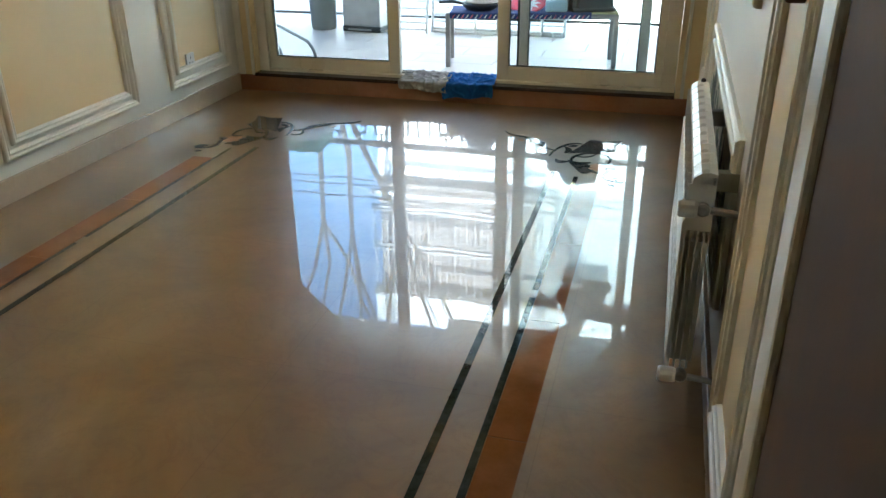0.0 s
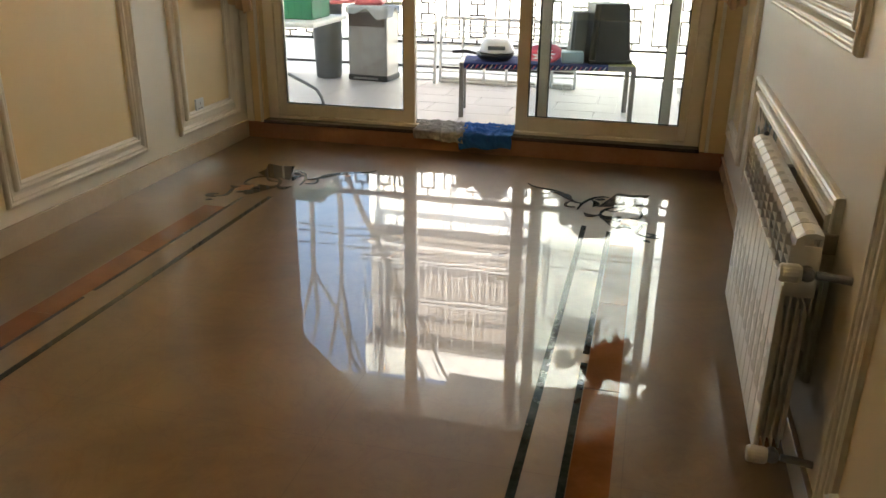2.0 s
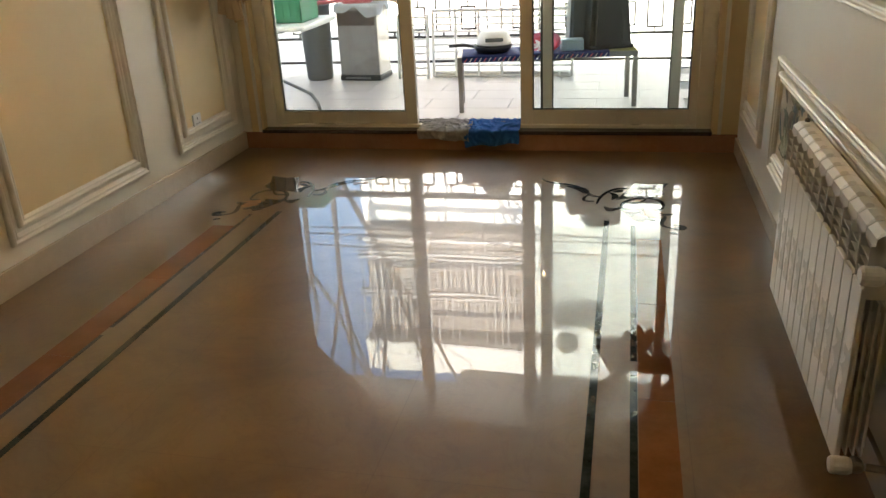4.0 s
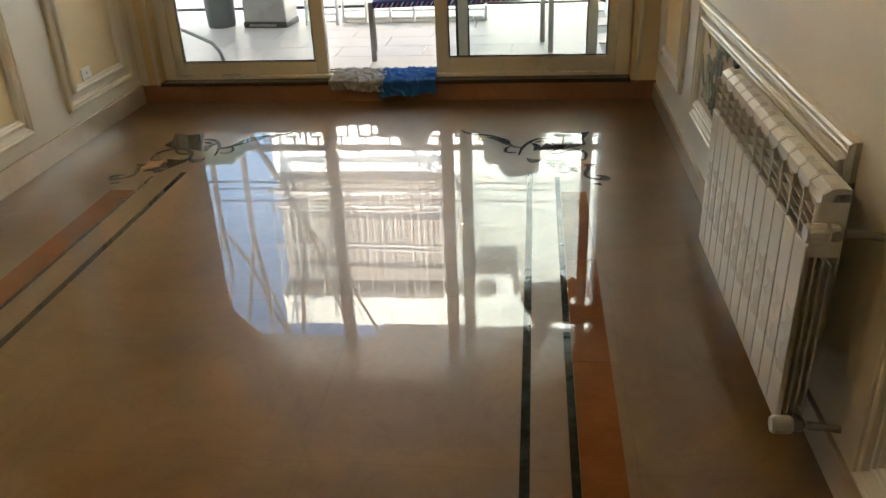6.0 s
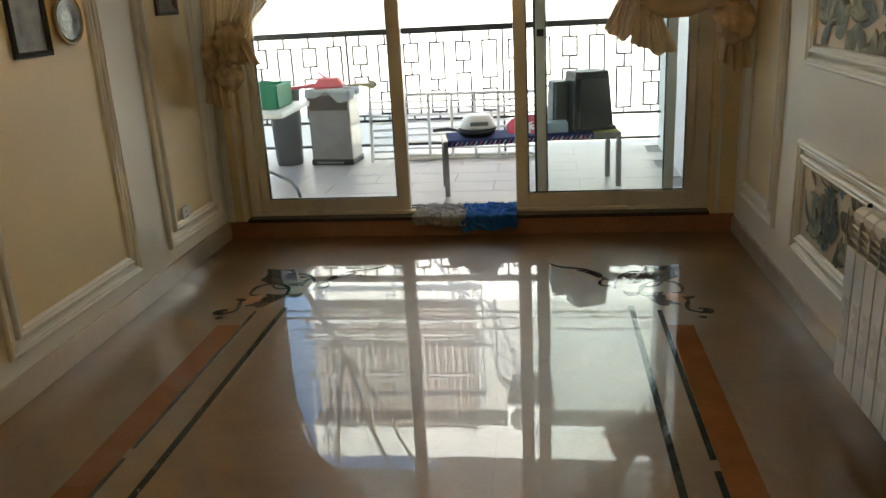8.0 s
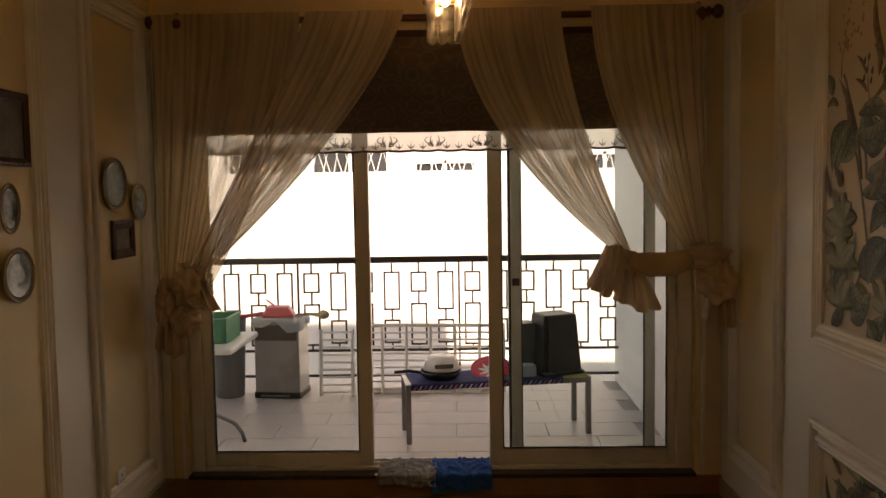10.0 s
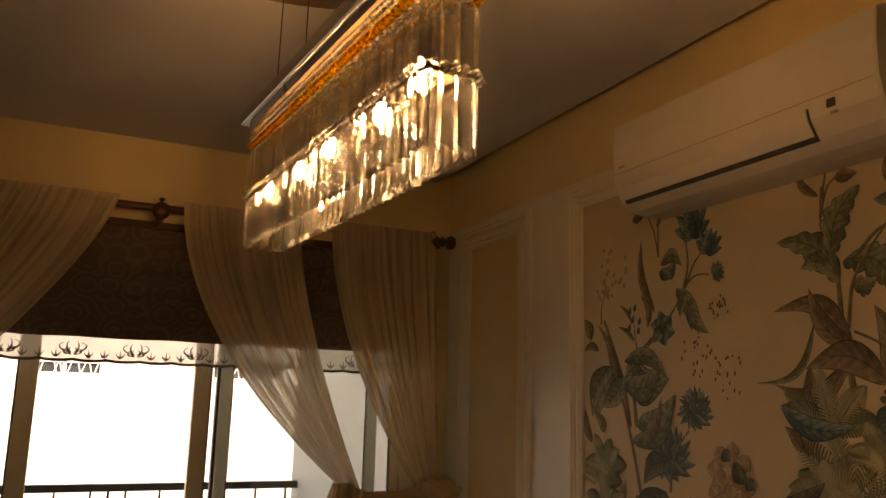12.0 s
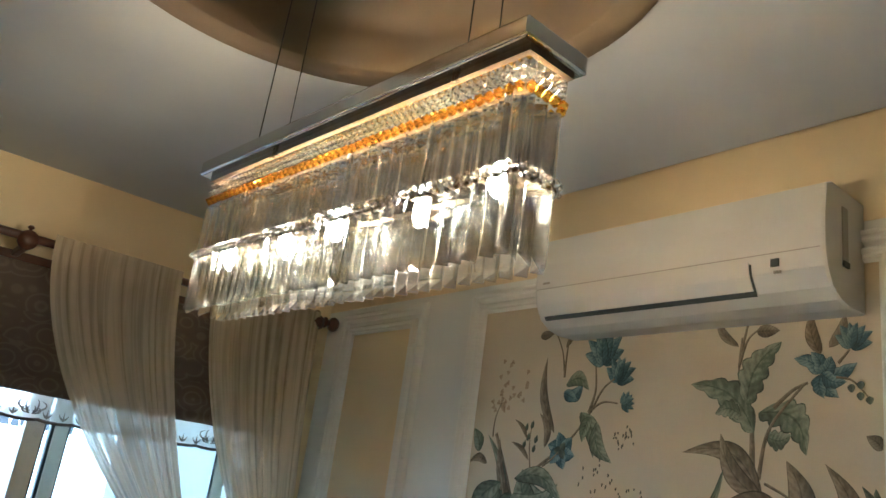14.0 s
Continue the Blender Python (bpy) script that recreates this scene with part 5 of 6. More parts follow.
thistle(mural, 3.674, 1.716, 0.075, P_BLUE, 90)
spray(mural, 4.069, 2.22, 0.11, P_ROSE, 90)
spray(mural, 4.123, 2.148, 0.06, P_ROSE, 90)
stalk(mural, (4.146, 2.014), (4.147, 2.081), (4.147, 2.081), (4.113, 2.148), 0.005, P_BROWN)
leaf(mural, 3.849, 2.033, 3.911, 2.293, 0.036, -0.12, P_BROWN)
leaf(mural, 3.886, 1.984, 3.923, 2.099, 0.03, 0.2, P_BROWN)
lotus(mural, 3.659, 2.255, 0.115, P_BLUE, 92)
lotus(mural, 3.601, 2.196, 0.085, P_BLUE, 70)
leaf(mural, 3.82, 2.163, 3.738, 2.207, 0.045, 0.3, P_BLUE)
leaf(mural, 3.814, 2.194, 3.711, 2.174, 0.05, -0.3, P_GREEN)
leaf(mural, 3.821, 2.169, 3.759, 2.14, 0.04, 0, P_BLUE)
stalk(mural, (3.925, 1.91), (3.775, 2.007), (3.775, 2.007), (3.691, 2.112), 0.008, P_BROWN)
stalk(mural, (3.707, 2.101), (3.679, 2.172), (3.679, 2.172), (3.691, 2.252), 0.008, P_BROWN)
stalk(mural, (3.699, 2.101), (3.655, 2.182), (3.655, 2.182), (3.61, 2.208), 0.007, P_BROWN)
stalk(mural, (3.707, 2.101), (3.653, 2.14), (3.653, 2.14), (3.591, 2.13), 0.006, P_BROWN)
lotus(mural, 3.576, 2.127, 0.05, P_BLUE, 20)
leaf(mural, 3.74, 2.103, 3.675, 1.959, 0.06, -0.15, P_GREEN)
leaf(mural, 3.673, 2.07, 3.601, 1.947, 0.055, 0.2, P_GREEN)
leaf(mural, 3.698, 2.089, 3.726, 2.006, 0.04, 0.1, P_GREEN)
rosette(mural, 3.812, 1.977, 0.062, P_BLUE, 90)
stalk(mural, (3.89, 1.923), (3.848, 1.947), (3.848, 1.947), (3.824, 1.971), 0.006, P_BROWN)
stalk(mural, (3.944, 1.91), (3.959, 1.985), (3.959, 1.985), (3.956, 2.049), 0.004, P_BROWN)
leaf(mural, 3.983, 2.036, 3.974, 2.065, 0.014, 0, P_DEEP)
leaf(mural, 3.956, 2.046, 3.947, 2.074, 0.014, 0, P_DEEP)
leaf(mural, 3.971, 2.004, 3.962, 2.032, 0.014, 0, P_DEEP)
leaf(mural, 3.933, 1.997, 3.924, 2.025, 0.014, 0, P_DEEP)
leaf(mural, 3.987, 1.979, 3.978, 2.007, 0.014, 0, P_DEEP)
leaf(mural, 3.939, 1.966, 3.931, 1.993, 0.014, 0, P_DEEP)
leaf(mural, 3.956, 1.941, 4.047, 1.999, 0.016, 0.1, P_BROWN)
leaf(mural, 3.971, 2.011, 4.039, 2.077, 0.014, 0.1, P_BROWN)
stalk(mural, (3.824, 2.22), (3.839, 2.311), (3.839, 2.311), (3.881, 2.382), 0.005, P_BROWN)
stalk(mural, (3.824, 2.22), (3.822, 2.323), (3.822, 2.323), (3.81, 2.393), 0.006, P_BROWN)
leaf(mural, 3.955, 2.371, 3.89, 2.377, 0.03, 0, P_BROWN)
leaf(mural, 3.828, 2.323, 3.805, 2.396, 0.018, 0.1, P_BROWN)
leaf(mural, 4.207, 1.961, 4.25, 2.043, 0.05, 0.1, P_GREEN)
leaf(mural, 4.16, 1.921, 4.257, 1.92, 0.03, 0.2, P_BROWN)
drops(mural, 3.656, 1.89, 0.075, P_DEEP, 90)
drops(mural, 3.556, 1.827, 0.09, P_DEEP, 90)
drops(mural, 3.557, 2.026, 0.04, P_DEEP, 90)
stalk(mural, (3.106, 1.727), (3.12, 1.844), (3.12, 1.844), (3.132, 1.938), 0.018, P_BROWN)
stalk(mural, (3.132, 1.919), (3.134, 2.044), (3.134, 2.044), (3.139, 2.093), 0.014, P_BROWN)
stalk(mural, (3.134, 2.063), (3.183, 2.198), (3.183, 2.198), (3.169, 2.311), 0.007, P_BROWN)
stalk(mural, (3.171, 2.269), (3.154, 2.341), (3.154, 2.341), (3.142, 2.392), 0.006, P_BROWN)
stalk(mural, (3.177, 2.228), (3.154, 2.309), (3.154, 2.309), (3.12, 2.33), 0.006, P_BROWN)
leaf(mural, 3.128, 2.049, 3.329, 2.184, 0.085, 0.18, P_GREEN, 5)
leaf(mural, 3.167, 2.095, 3.248, 2.099, 0.05, 0.2, P_GREEN, 4)
leaf(mural, 3.152, 2.124, 3.052, 2.293, 0.085, -0.15, P_GREEN, 5)
leaf(mural, 3.117, 2.102, 2.986, 1.994, 0.09, -0.3, P_GREEN, 5)
leaf(mural, 3.096, 2.042, 3.024, 2.045, 0.05, 0.2, P_GREEN, 4)
leaf(mural, 3.179, 2.286, 3.249, 2.393, 0.024, -0.15, P_BROWN)
leaf(mural, 3.126, 2.326, 3.058, 2.324, 0.034, 0, P_BROWN)
leaf(mural, 3.136, 2.387, 3.097, 2.386, 0.02, 0, P_BROWN)
iris(mural, 2.946, 2.202, 0.085, P_BLUE, 90)
stalk(mural, (3.074, 2.114), (3.022, 2.163), (3.022, 2.163), (2.981, 2.179), 0.009, P_BROWN)
stalk(mural, (3.114, 1.928), (3.096, 2.062), (3.096, 2.062), (2.991, 2.175), 0.009, P_BROWN)
leaf(mural, 2.948, 2.252, 2.971, 2.368, 0.035, -0.1, P_BROWN)
leaf(mural, 2.925, 2.268, 2.884, 2.358, 0.03, 0.12, P_BROWN)
stalk(mural, (2.903, 2.227), (2.884, 2.248), (2.884, 2.248), (2.874, 2.261), 0.006, P_BROWN)
lotus(mural, 2.871, 2.263, 0.068, P_BLUE, 75)
stalk(mural, (2.909, 2.191), (2.868, 2.187), (2.868, 2.187), (2.826, 2.133), 0.004, P_BROWN)
leaf(mural, 2.873, 2.173, 2.87, 2.151, 0.016, 0, P_DEEP)
leaf(mural, 2.85, 2.18, 2.848, 2.158, 0.016, 0, P_DEEP)
leaf(mural, 2.851, 2.153, 2.849, 2.131, 0.016, 0, P_DEEP)
leaf(mural, 2.83, 2.142, 2.827, 2.121, 0.016, 0, P_DEEP)
leaf(mural, 3.101, 1.872, 3.349, 1.989, 0.06, 0.25, P_BROWN)
leaf(mural, 3.101, 1.877, 3.228, 2.045, 0.055, -0.15, P_BROWN)
leaf(mural, 3.107, 1.863, 3.357, 1.789, 0.05, -0.25, P_BROWN)
leaf(mural, 3.011, 1.791, 3.253, 1.829, 0.085, 0.2, P_BROWN)
leaf(mural, 3.235, 1.835, 3.313, 1.707, 0.045, -0.2, P_BROWN)
leaf(mural, 3.216, 1.95, 3.425, 1.794, 0.022, -0.25, P_GREEN)
leaf(mural, 3.013, 1.795, 3.038, 1.98, 0.07, 0.15, P_BROWN)
leaf(mural, 2.898, 1.765, 2.938, 1.976, 0.055, 0.2, P_BROWN)
leaf(mural, 3.012, 1.733, 2.904, 1.837, 0.06, -0.15, P_BLUE)
leaf(mural, 2.911, 1.768, 2.816, 1.82, 0.045, 0.15, P_GREEN)
leaf(mural, 2.891, 1.819, 2.812, 1.8, 0.04, -0.1, P_GREEN)
stalk(mural, (3.098, 1.919), (3.018, 1.884), (3.018, 1.884), (2.963, 1.816), 0.005, P_BROWN)
stalk(mural, (3.01, 1.813), (2.992, 1.771), (2.992, 1.771), (2.984, 1.737), 0.006, P_BROWN)
leaf(mural, 3.021, 1.777, 3.019, 1.758, 0.016, 0, P_DEEP)
leaf(mural, 2.991, 1.804, 2.99, 1.785, 0.016, 0, P_DEEP)
leaf(mural, 3.033, 1.759, 3.031, 1.74, 0.016, 0, P_DEEP)
leaf(mural, 2.815, 1.832, 2.852, 1.93, 0.022, 0.1, P_DEEP)
leaf(mural, 2.812, 1.856, 2.82, 1.926, 0.022, 0, P_DEEP)
leaf(mural, 2.801, 2.015, 2.839, 2.046, 0.03, 0.1, P_BROWN)
thistle(mural, 3.672, 1.699, 0.085, P_BLUE, 90)
thistle(mural, 3.793, 1.553, 0.12, P_BLUE, 90)
bigrose(mural, 3.534, 1.509, 0.1, P_ROSE, 90)
leaf(mural, 3.958, 1.429, 3.881, 1.307, 0.12, 0.15, P_DEEP)
leaf(mural, 3.811, 1.455, 3.902, 1.322, 0.09, -0.2, P_DEEP)
leaf(mural, 3.82, 1.334, 3.667, 1.23, 0.13, 0.2, P_DEEP)
leaf(mural, 3.678, 1.376, 3.751, 1.273, 0.09, 0.2, P_DEEP)
leaf(mural, 3.94, 1.671, 3.766, 1.758, 0.08, 0.2, P_GREEN)
leaf(mural, 3.928, 1.595, 3.866, 1.685, 0.05, 0.1, P_GREEN)
stalk(mural, (3.936, 1.431), (3.984, 1.632), (3.984, 1.632), (4.109, 1.968), 0.014, P_BROWN)
stalk(mural, (3.792, 1.457), (3.774, 1.578), (3.774, 1.578), (3.699, 1.652), 0.008, P_BROWN)
stalk(mural, (3.659, 1.288), (3.642, 1.358), (3.642, 1.358), (3.715, 1.429), 0.006, P_BROWN)
tuft(mural, 4.148, 1.505, 0.1, P_GREEN, 90)
tuft(mural, 4.094, 1.296, 0.12, P_GREEN, 90)
leaf(mural, 4.045, 1.225, 4.244, 1.234, 0.09, 0.2, P_GREEN)
leaf(mural, 4.068, 1.221, 3.901, 1.273, 0.1, 0.2, P_GREEN)
leaf(mural, 4.095, 1.349, 4.015, 1.475, 0.05, 0.1, P_GREEN)
leaf(mural, 4.143, 1.316, 4.073, 1.457, 0.04, 0.1, P_DEEP)
leaf(mural, 4.189, 1.12, 4.092, 1.23, 0.06, 0.1, P_DEEP)
leaf(mural, 4.043, 1.161, 3.922, 1.245, 0.07, 0.1, P_GREEN)
leaf(mural, 3.93, 1.119, 3.808, 1.216, 0.08, 0.1, P_GREEN)
leaf(mural, 3.867, 1.108, 3.932, 1.181, 0.07, 0.1, P_GREEN)
leaf(mural, 3.768, 1.118, 3.828, 1.2, 0.06, 0.1, P_DEEP)
leaf(mural, 3.502, 1.549, 3.477, 1.521, 0.04, 0.1, P_DEEP)
leaf(mural, 3.471, 1.524, 3.446, 1.497, 0.04, 0.1, P_DEEP)
leaf(mural, 3.509, 1.451, 3.484, 1.424, 0.04, 0.1, P_DEEP)
leaf(mural, 3.463, 1.446, 3.439, 1.419, 0.04, 0.1, P_DEEP)
leaf(mural, 3.557, 1.403, 3.531, 1.376, 0.04, 0.1, P_DEEP)
leaf(mural, 3.433, 1.387, 3.409, 1.362, 0.04, 0.1, P_DEEP)
leaf(mural, 3.448, 1.427, 3.424, 1.401, 0.04, 0.1, P_DEEP)
leaf(mural, 3.559, 1.6, 3.532, 1.571, 0.04, 0.1, P_DEEP)
leaf(mural, 3.608, 1.407, 3.509, 1.36, 0.05, 0.2, P_DEEP)
stalk(mural, (3.733, 1.427), (3.643, 1.437), (3.643, 1.437), (3.574, 1.477), 0.006, P_BROWN)
rosette(mural, 3.598, 1.276, 0.05, P_BLUE, 90)
rosette(mural, 3.548, 1.198, 0.06, P_BLUE, 90)
leaf(mural, 3.557, 1.251, 3.493, 1.294, 0.03, 0.1, P_GREEN)
tuft(mural, 3.64, 1.14, 0.09, P_GREEN, 90)
thistle(mural, 3.205, 1.292, 0.11, P_BLUE, 90)
lotus(mural, 3.326, 1.318, 0.05, P_BLUE, 80)
stalk(mural, (3.326, 1.352), (3.293, 1.406), (3.293, 1.406), (3.254, 1.364), 0.005, P_BROWN)
leaf(mural, 3.32, 1.236, 3.3, 1.288, 0.04, 0.1, P_ROSE)
leaf(mural, 3.173, 1.665, 3.34, 1.732, 0.06, 0.1, P_DEEP)
leaf(mural, 3.174, 1.543, 3.396, 1.448, 0.05, -0.25, P_GREEN)
tuft(mural, 3.204, 1.513, 0.11, P_GREEN, 90)
leaf(mural, 3.217, 1.36, 3.204, 1.465, 0.05, 0.1, P_BROWN)
tuft(mural, 3.185, 1.728, 0.11, P_GREEN, 90)
tuft(mural, 3.117, 1.581, 0.15, P_GREEN, 90)
tuft(mural, 3.21, 1.541, 0.1, P_GREEN, 90)
tuft(mural, 3.024, 1.642, 0.1, P_GREEN, 90)
tuft(mural, 4.124, 1.547, 0.1, P_GREEN, 90)
tuft(mural, 4.133, 1.396, 0.11, P_GREEN, 90)
tuft(mural, 4.128, 1.257, 0.1, P_GREEN, 90)
tuft(mural, 3.834, 1.264, 0.08, P_GREEN, 90)
tuft(mural, 3.02, 1.443, 0.12, P_GREEN, 90)
tuft(mural, 3.277, 1.398, 0.08, P_GREEN, 90)
leaf(mural, 3.337, 1.725, 3.109, 1.686, 0.06, 0.15, P_BLUE)
leaf(mural, 3.392, 1.448, 3.21, 1.541, 0.06, 0.1, P_DEEP)
leaf(mural, 4.029, 1.806, 3.811, 1.87, 0.1, 0.25, P_GREEN)
leaf(mural, 4.011, 1.876, 3.785, 1.807, 0.06, -0.2, P_GREEN)
leaf(mural, 4.076, 1.86, 4.2, 1.679, 0.085, 0.2, P_GREEN)
leaf(mural, 4.015, 1.824, 4.147, 1.716, 0.08, -0.1, P_GREEN)
leaf(mural, 3.978, 1.6, 3.759, 1.764, 0.075, 0.2, P_GREEN)
leaf(mural, 3.922, 1.586, 3.821, 1.755, 0.04, 0.1, P_BROWN)
leaf(mural, 3.814, 1.457, 3.927, 1.297, 0.1, 0.2, P_DEEP)
leaf(mural, 3.787, 1.373, 3.7, 1.249, 0.1, 0.15, P_DEEP)
leaf(mural, 4.085, 1.333, 4.157, 1.217, 0.07, 0.2, P_GREEN)
leaf(mural, 4.054, 1.286, 3.912, 1.235, 0.08, 0.2, P_GREEN)
leaf(mural, 3.791, 1.547, 3.919, 1.47, 0.08, 0.2, P_DEEP)
leaf(mural, 3.716, 1.444, 3.669, 1.405, 0.05, 0.1, P_ROSE)
leaf(mural, 3.68, 1.418, 3.726, 1.366, 0.05, 0.1, P_ROSE)
leaf(mural, 3.134, 1.463, 3.18, 1.376, 0.05, 0.1, P_BROWN)
leaf(mural, 3.119, 1.453, 3.134, 1.378, 0.06, -0.1, P_BROWN)
leaf(mural, 3.002, 1.738, 3.03, 1.659, 0.06, 0.1, P_BLUE)
leaf(mural, 3.602, 1.413, 3.517, 1.36, 0.05, 0.1, P_DEEP)
leaf(mural, 3.549, 1.442, 3.613, 1.382, 0.04, 0.1, P_DEEP)
leaf(mural, 3.519, 1.568, 3.459, 1.516, 0.05, 0.2, P_DEEP)
leaf(mural, 4.128, 1.627, 4.178, 1.697, 0.04, 0.1, P_BROWN)
leaf(mural, 4.205, 1.587, 4.244, 1.715, 0.04, -0.1, P_BROWN)
leaf(mural, 3.276, 1.613, 3.328, 1.677, 0.035, 0.1, P_BROWN)
# the low mural behind the radiator
stalk(low_mural, (3.991, 0.38), (3.985, 0.481), (3.985, 0.481), (4.114, 0.564), 0.008, P_BROWN)
leaf(low_mural, 3.982, 0.445, 4.156, 0.551, 0.05, 0.15, P_GREEN)
thistle(low_mural, 3.926, 0.545, 0.09, P_BLUE, 90)
leaf(low_mural, 3.891, 0.418, 3.998, 0.477, 0.07, 0.1, P_DEEP)
leaf(low_mural, 3.826, 0.514, 3.878, 0.411, 0.08, 0.15, P_DEEP)
leaf(low_mural, 3.778, 0.497, 3.74, 0.568, 0.08, -0.15, P_DEEP)
thistle(low_mural, 3.952, 0.395, 0.06, P_BLUE, 90)
leaf(low_mural, 3.775, 0.452, 3.849, 0.351, 0.07, -0.2, P_GREEN)
leaf(low_mural, 3.814, 0.366, 3.731, 0.469, 0.06, 0.2, P_GREEN)
leaf(low_mural, 3.671, 0.515, 3.603, 0.443, 0.09, 0.1, P_GREEN)
leaf(low_mural, 3.68, 0.376, 3.669, 0.493, 0.07, 0.1, P_GREEN)
leaf(low_mural, 3.726, 0.662, 3.619, 0.632, 0.07, 0.2, P_DEEP)
rosette(low_mural, 3.815, 0.657, 0.06, P_BLUE, 90)
tuft(low_mural, 3.911, 0.674, 0.1, P_GREEN, 90)
leaf(low_mural, 4.101, 0.389, 4.134, 0.442, 0.03, 0.1, P_ROSE)
leaf(low_mural, 4.088, 0.585, 4.162, 0.627, 0.03, 0.1, P_BROWN)
leaf(low_mural, 3.79, 0.352, 3.839, 0.379, 0.04, 0.1, P_DEEP)
leaf(low_mural, 3.637, 0.604, 3.683, 0.665, 0.06, 0.1, P_GREEN)

rf = random.Random(21)
for k in range(30):
    la, lb = 2.75 + 1.42 * k / 29, rf.uniform(0.37, 0.5)
    leaf(low_mural, la, lb, la + rf.uniform(-0.09, 0.09), lb + rf.uniform(0.06, 0.14), rf.uniform(0.03, 0.06), rf.uniform(-0.2, 0.2), (P_GREEN, P_DEEP, P_BROWN)[k % 3])
for la in (2.9, 3.2, 3.45, 3.7, 4.05):
    tuft(low_mural, la, 0.43, 0.08, P_GREEN, 90)

# ---- loose things on the balcony ----
bench = thing("bench", "low steel bench with a woven top and a striped blue cloth", "bench")
bench.matrix_world = Matrix.Translation((0.055, 6.42, OUT_Z)) @ Matrix.Rotation(radians(9.5), 4, "Z")
BL, BD, BH = 0.60, 0.17, 0.375
for sx in (-1, 1):
    for sy in (-1, 1):
        lx, ly = sx * (BL - 0.015), sy * (BD - 0.015)
        leg = part("leg", box(lx - 0.016, lx + 0.016, ly - 0.016, ly + 0.016, 0, BH, 0.002), M_STEEL, bench)
part("seat_frame", sweep_rect([(0, 0), (0, 0.035), (0.03, 0.035), (0.03, 0), (0, 0)], -BL, BL, -BD, BD, lambda a, b, h: (a, b, BH - 0.035 + h)), M_STEEL, bench)
M_BLUECLOTH = surface("dark_blue_cloth", (0.01, 0.022, 0.10), (0.025, 0.05, 0.20), 16, 0.85, 0.3, 300)
M_WOVEN = surface("yellow_green_webbing", (0.34, 0.34, 0.10), (0.48, 0.46, 0.18), 30, 0.7, 0.3, 200)
M_RED = surface("red_plastic", (0.55, 0.03, 0.05), (0.68, 0.06, 0.08), 6, 0.35, 0.02, 90)
M_PINK = surface("pink_red_plastic", (0.62, 0.10, 0.13), (0.72, 0.16, 0.19), 6, 0.4, 0.02, 90)
M_BLACKP = surface("black_plastic", (0.012, 0.014, 0.014), (0.035, 0.038, 0.038), 8, 0.4, 0.03, 90)
M_GREENP = surface("green_plastic", (0.02, 0.20, 0.10), (0.04, 0.30, 0.16), 8, 0.45, 0.02, 90)
M_GREYBIN = surface("grey_plastic", (0.10, 0.115, 0.12), (0.16, 0.175, 0.18), 8, 0.5, 0.03, 90)
M_BAG = sheer("thin_white_bag", (0.72, 0.76, 0.82), 0.4, alpha=0.9)
M_GREYCLOTH = surface("grey_cotton", (0.20, 0.185, 0.175), (0.40, 0.385, 0.37), 18, 0.95, 0.5, 260)
M_GREYTUBE = surface("grey_painted_tube", (0.16, 0.165, 0.17), (0.22, 0.225, 0.23), 8, 0.45, 0.02, 90)
M_STRAW = surface("pale_straw", (0.45, 0.38, 0.24), (0.58, 0.50, 0.34), 20, 0.8, 0.2, 120)
M_PANEL = surface("dark_brown_panel", (0.05, 0.035, 0.03), (0.10, 0.075, 0.065), 10, 0.35, 0.02, 90)
M_TOWEL = surface("bright_blue_towel", (0.004, 0.065, 0.27), (0.012, 0.13, 0.42), 18, 0.95, 0.6, 260)
for k in range(16):
    x = 0.17 + 0.027 * k
    part("strap", box(x, x + 0.021, -BD + 0.004, BD - 0.004, BH - 0.002 + 0.0015 * (k % 2), BH + 0.002 + 0.0015 * (k % 2)), M_WOVEN, bench)
for k in range(9):
    y = -BD + 0.02 + 0.035 * k
    part("strap", box(0.165, BL - 0.006, y, y + 0.02, BH + 0.0036, BH + 0.0052), M_WOVEN, bench)
cloth = thing("table_cloth", "dark blue striped cloth spread over the steel bench", "cloth")
cloth.matrix_world = bench.matrix_world
bm = bmesh.new()
nu, nv = 40, 22
grid = []
for j in range(nv + 1):
    v = j / nv
    row = []
    for i in range(nu + 1):
        x = -BL + 0.03 + (0.98 * i / nu)
        d = -0.038 + v * (2 * BD + 0.076)
        y, z = -BD - 0.004 + max(0, min(d, 2 * BD + 0.008)), BH + 0.006
        if d < 0:
            z += d
            y -= 0.004 + 0.004 * math.sin(i * 0.8)
        elif d > 2 * BD + 0.008:
            z -= d - 2 * BD - 0.008
        else:
            z += 0.003 * noise.noise(Vector((i * 0.4, j * 0.4, 2)))
        row.append(bm.verts.new((x, y, z + 0.004 * (x > 0.14))))
    grid.append(row)
for a, b in zip(grid, grid[1:]):
    for i in range(nu):
        bm.faces.new((a[i], a[i + 1], b[i + 1], b[i]))
part("sheet", bm, M_BLUECLOTH, cloth, "", True)
for k in range(30):
    x = -BL + 0.045 + 0.032 * k
    bm = bmesh.new()
    strip([(x, BH - 0.028), (x + 0.018, BH - 0.004)], [(x + 0.007, BH - 0.028), (x + 0.025, BH - 0.004)], 0.0, 0.003, lambda a, b, h: (a, -BD - 0.0135 - h, b), bm)
    part("stripe", bm, M_PLASTIC if k % 2 else M_PINK, cloth)
BTOP = OUT_Z + BH + 0.012


def on_bench(x, y, z=0.0):
    return Matrix.Translation((0, 0, BTOP - OUT_Z + z)), bench.matrix_world @ Vector((x, y, 0))


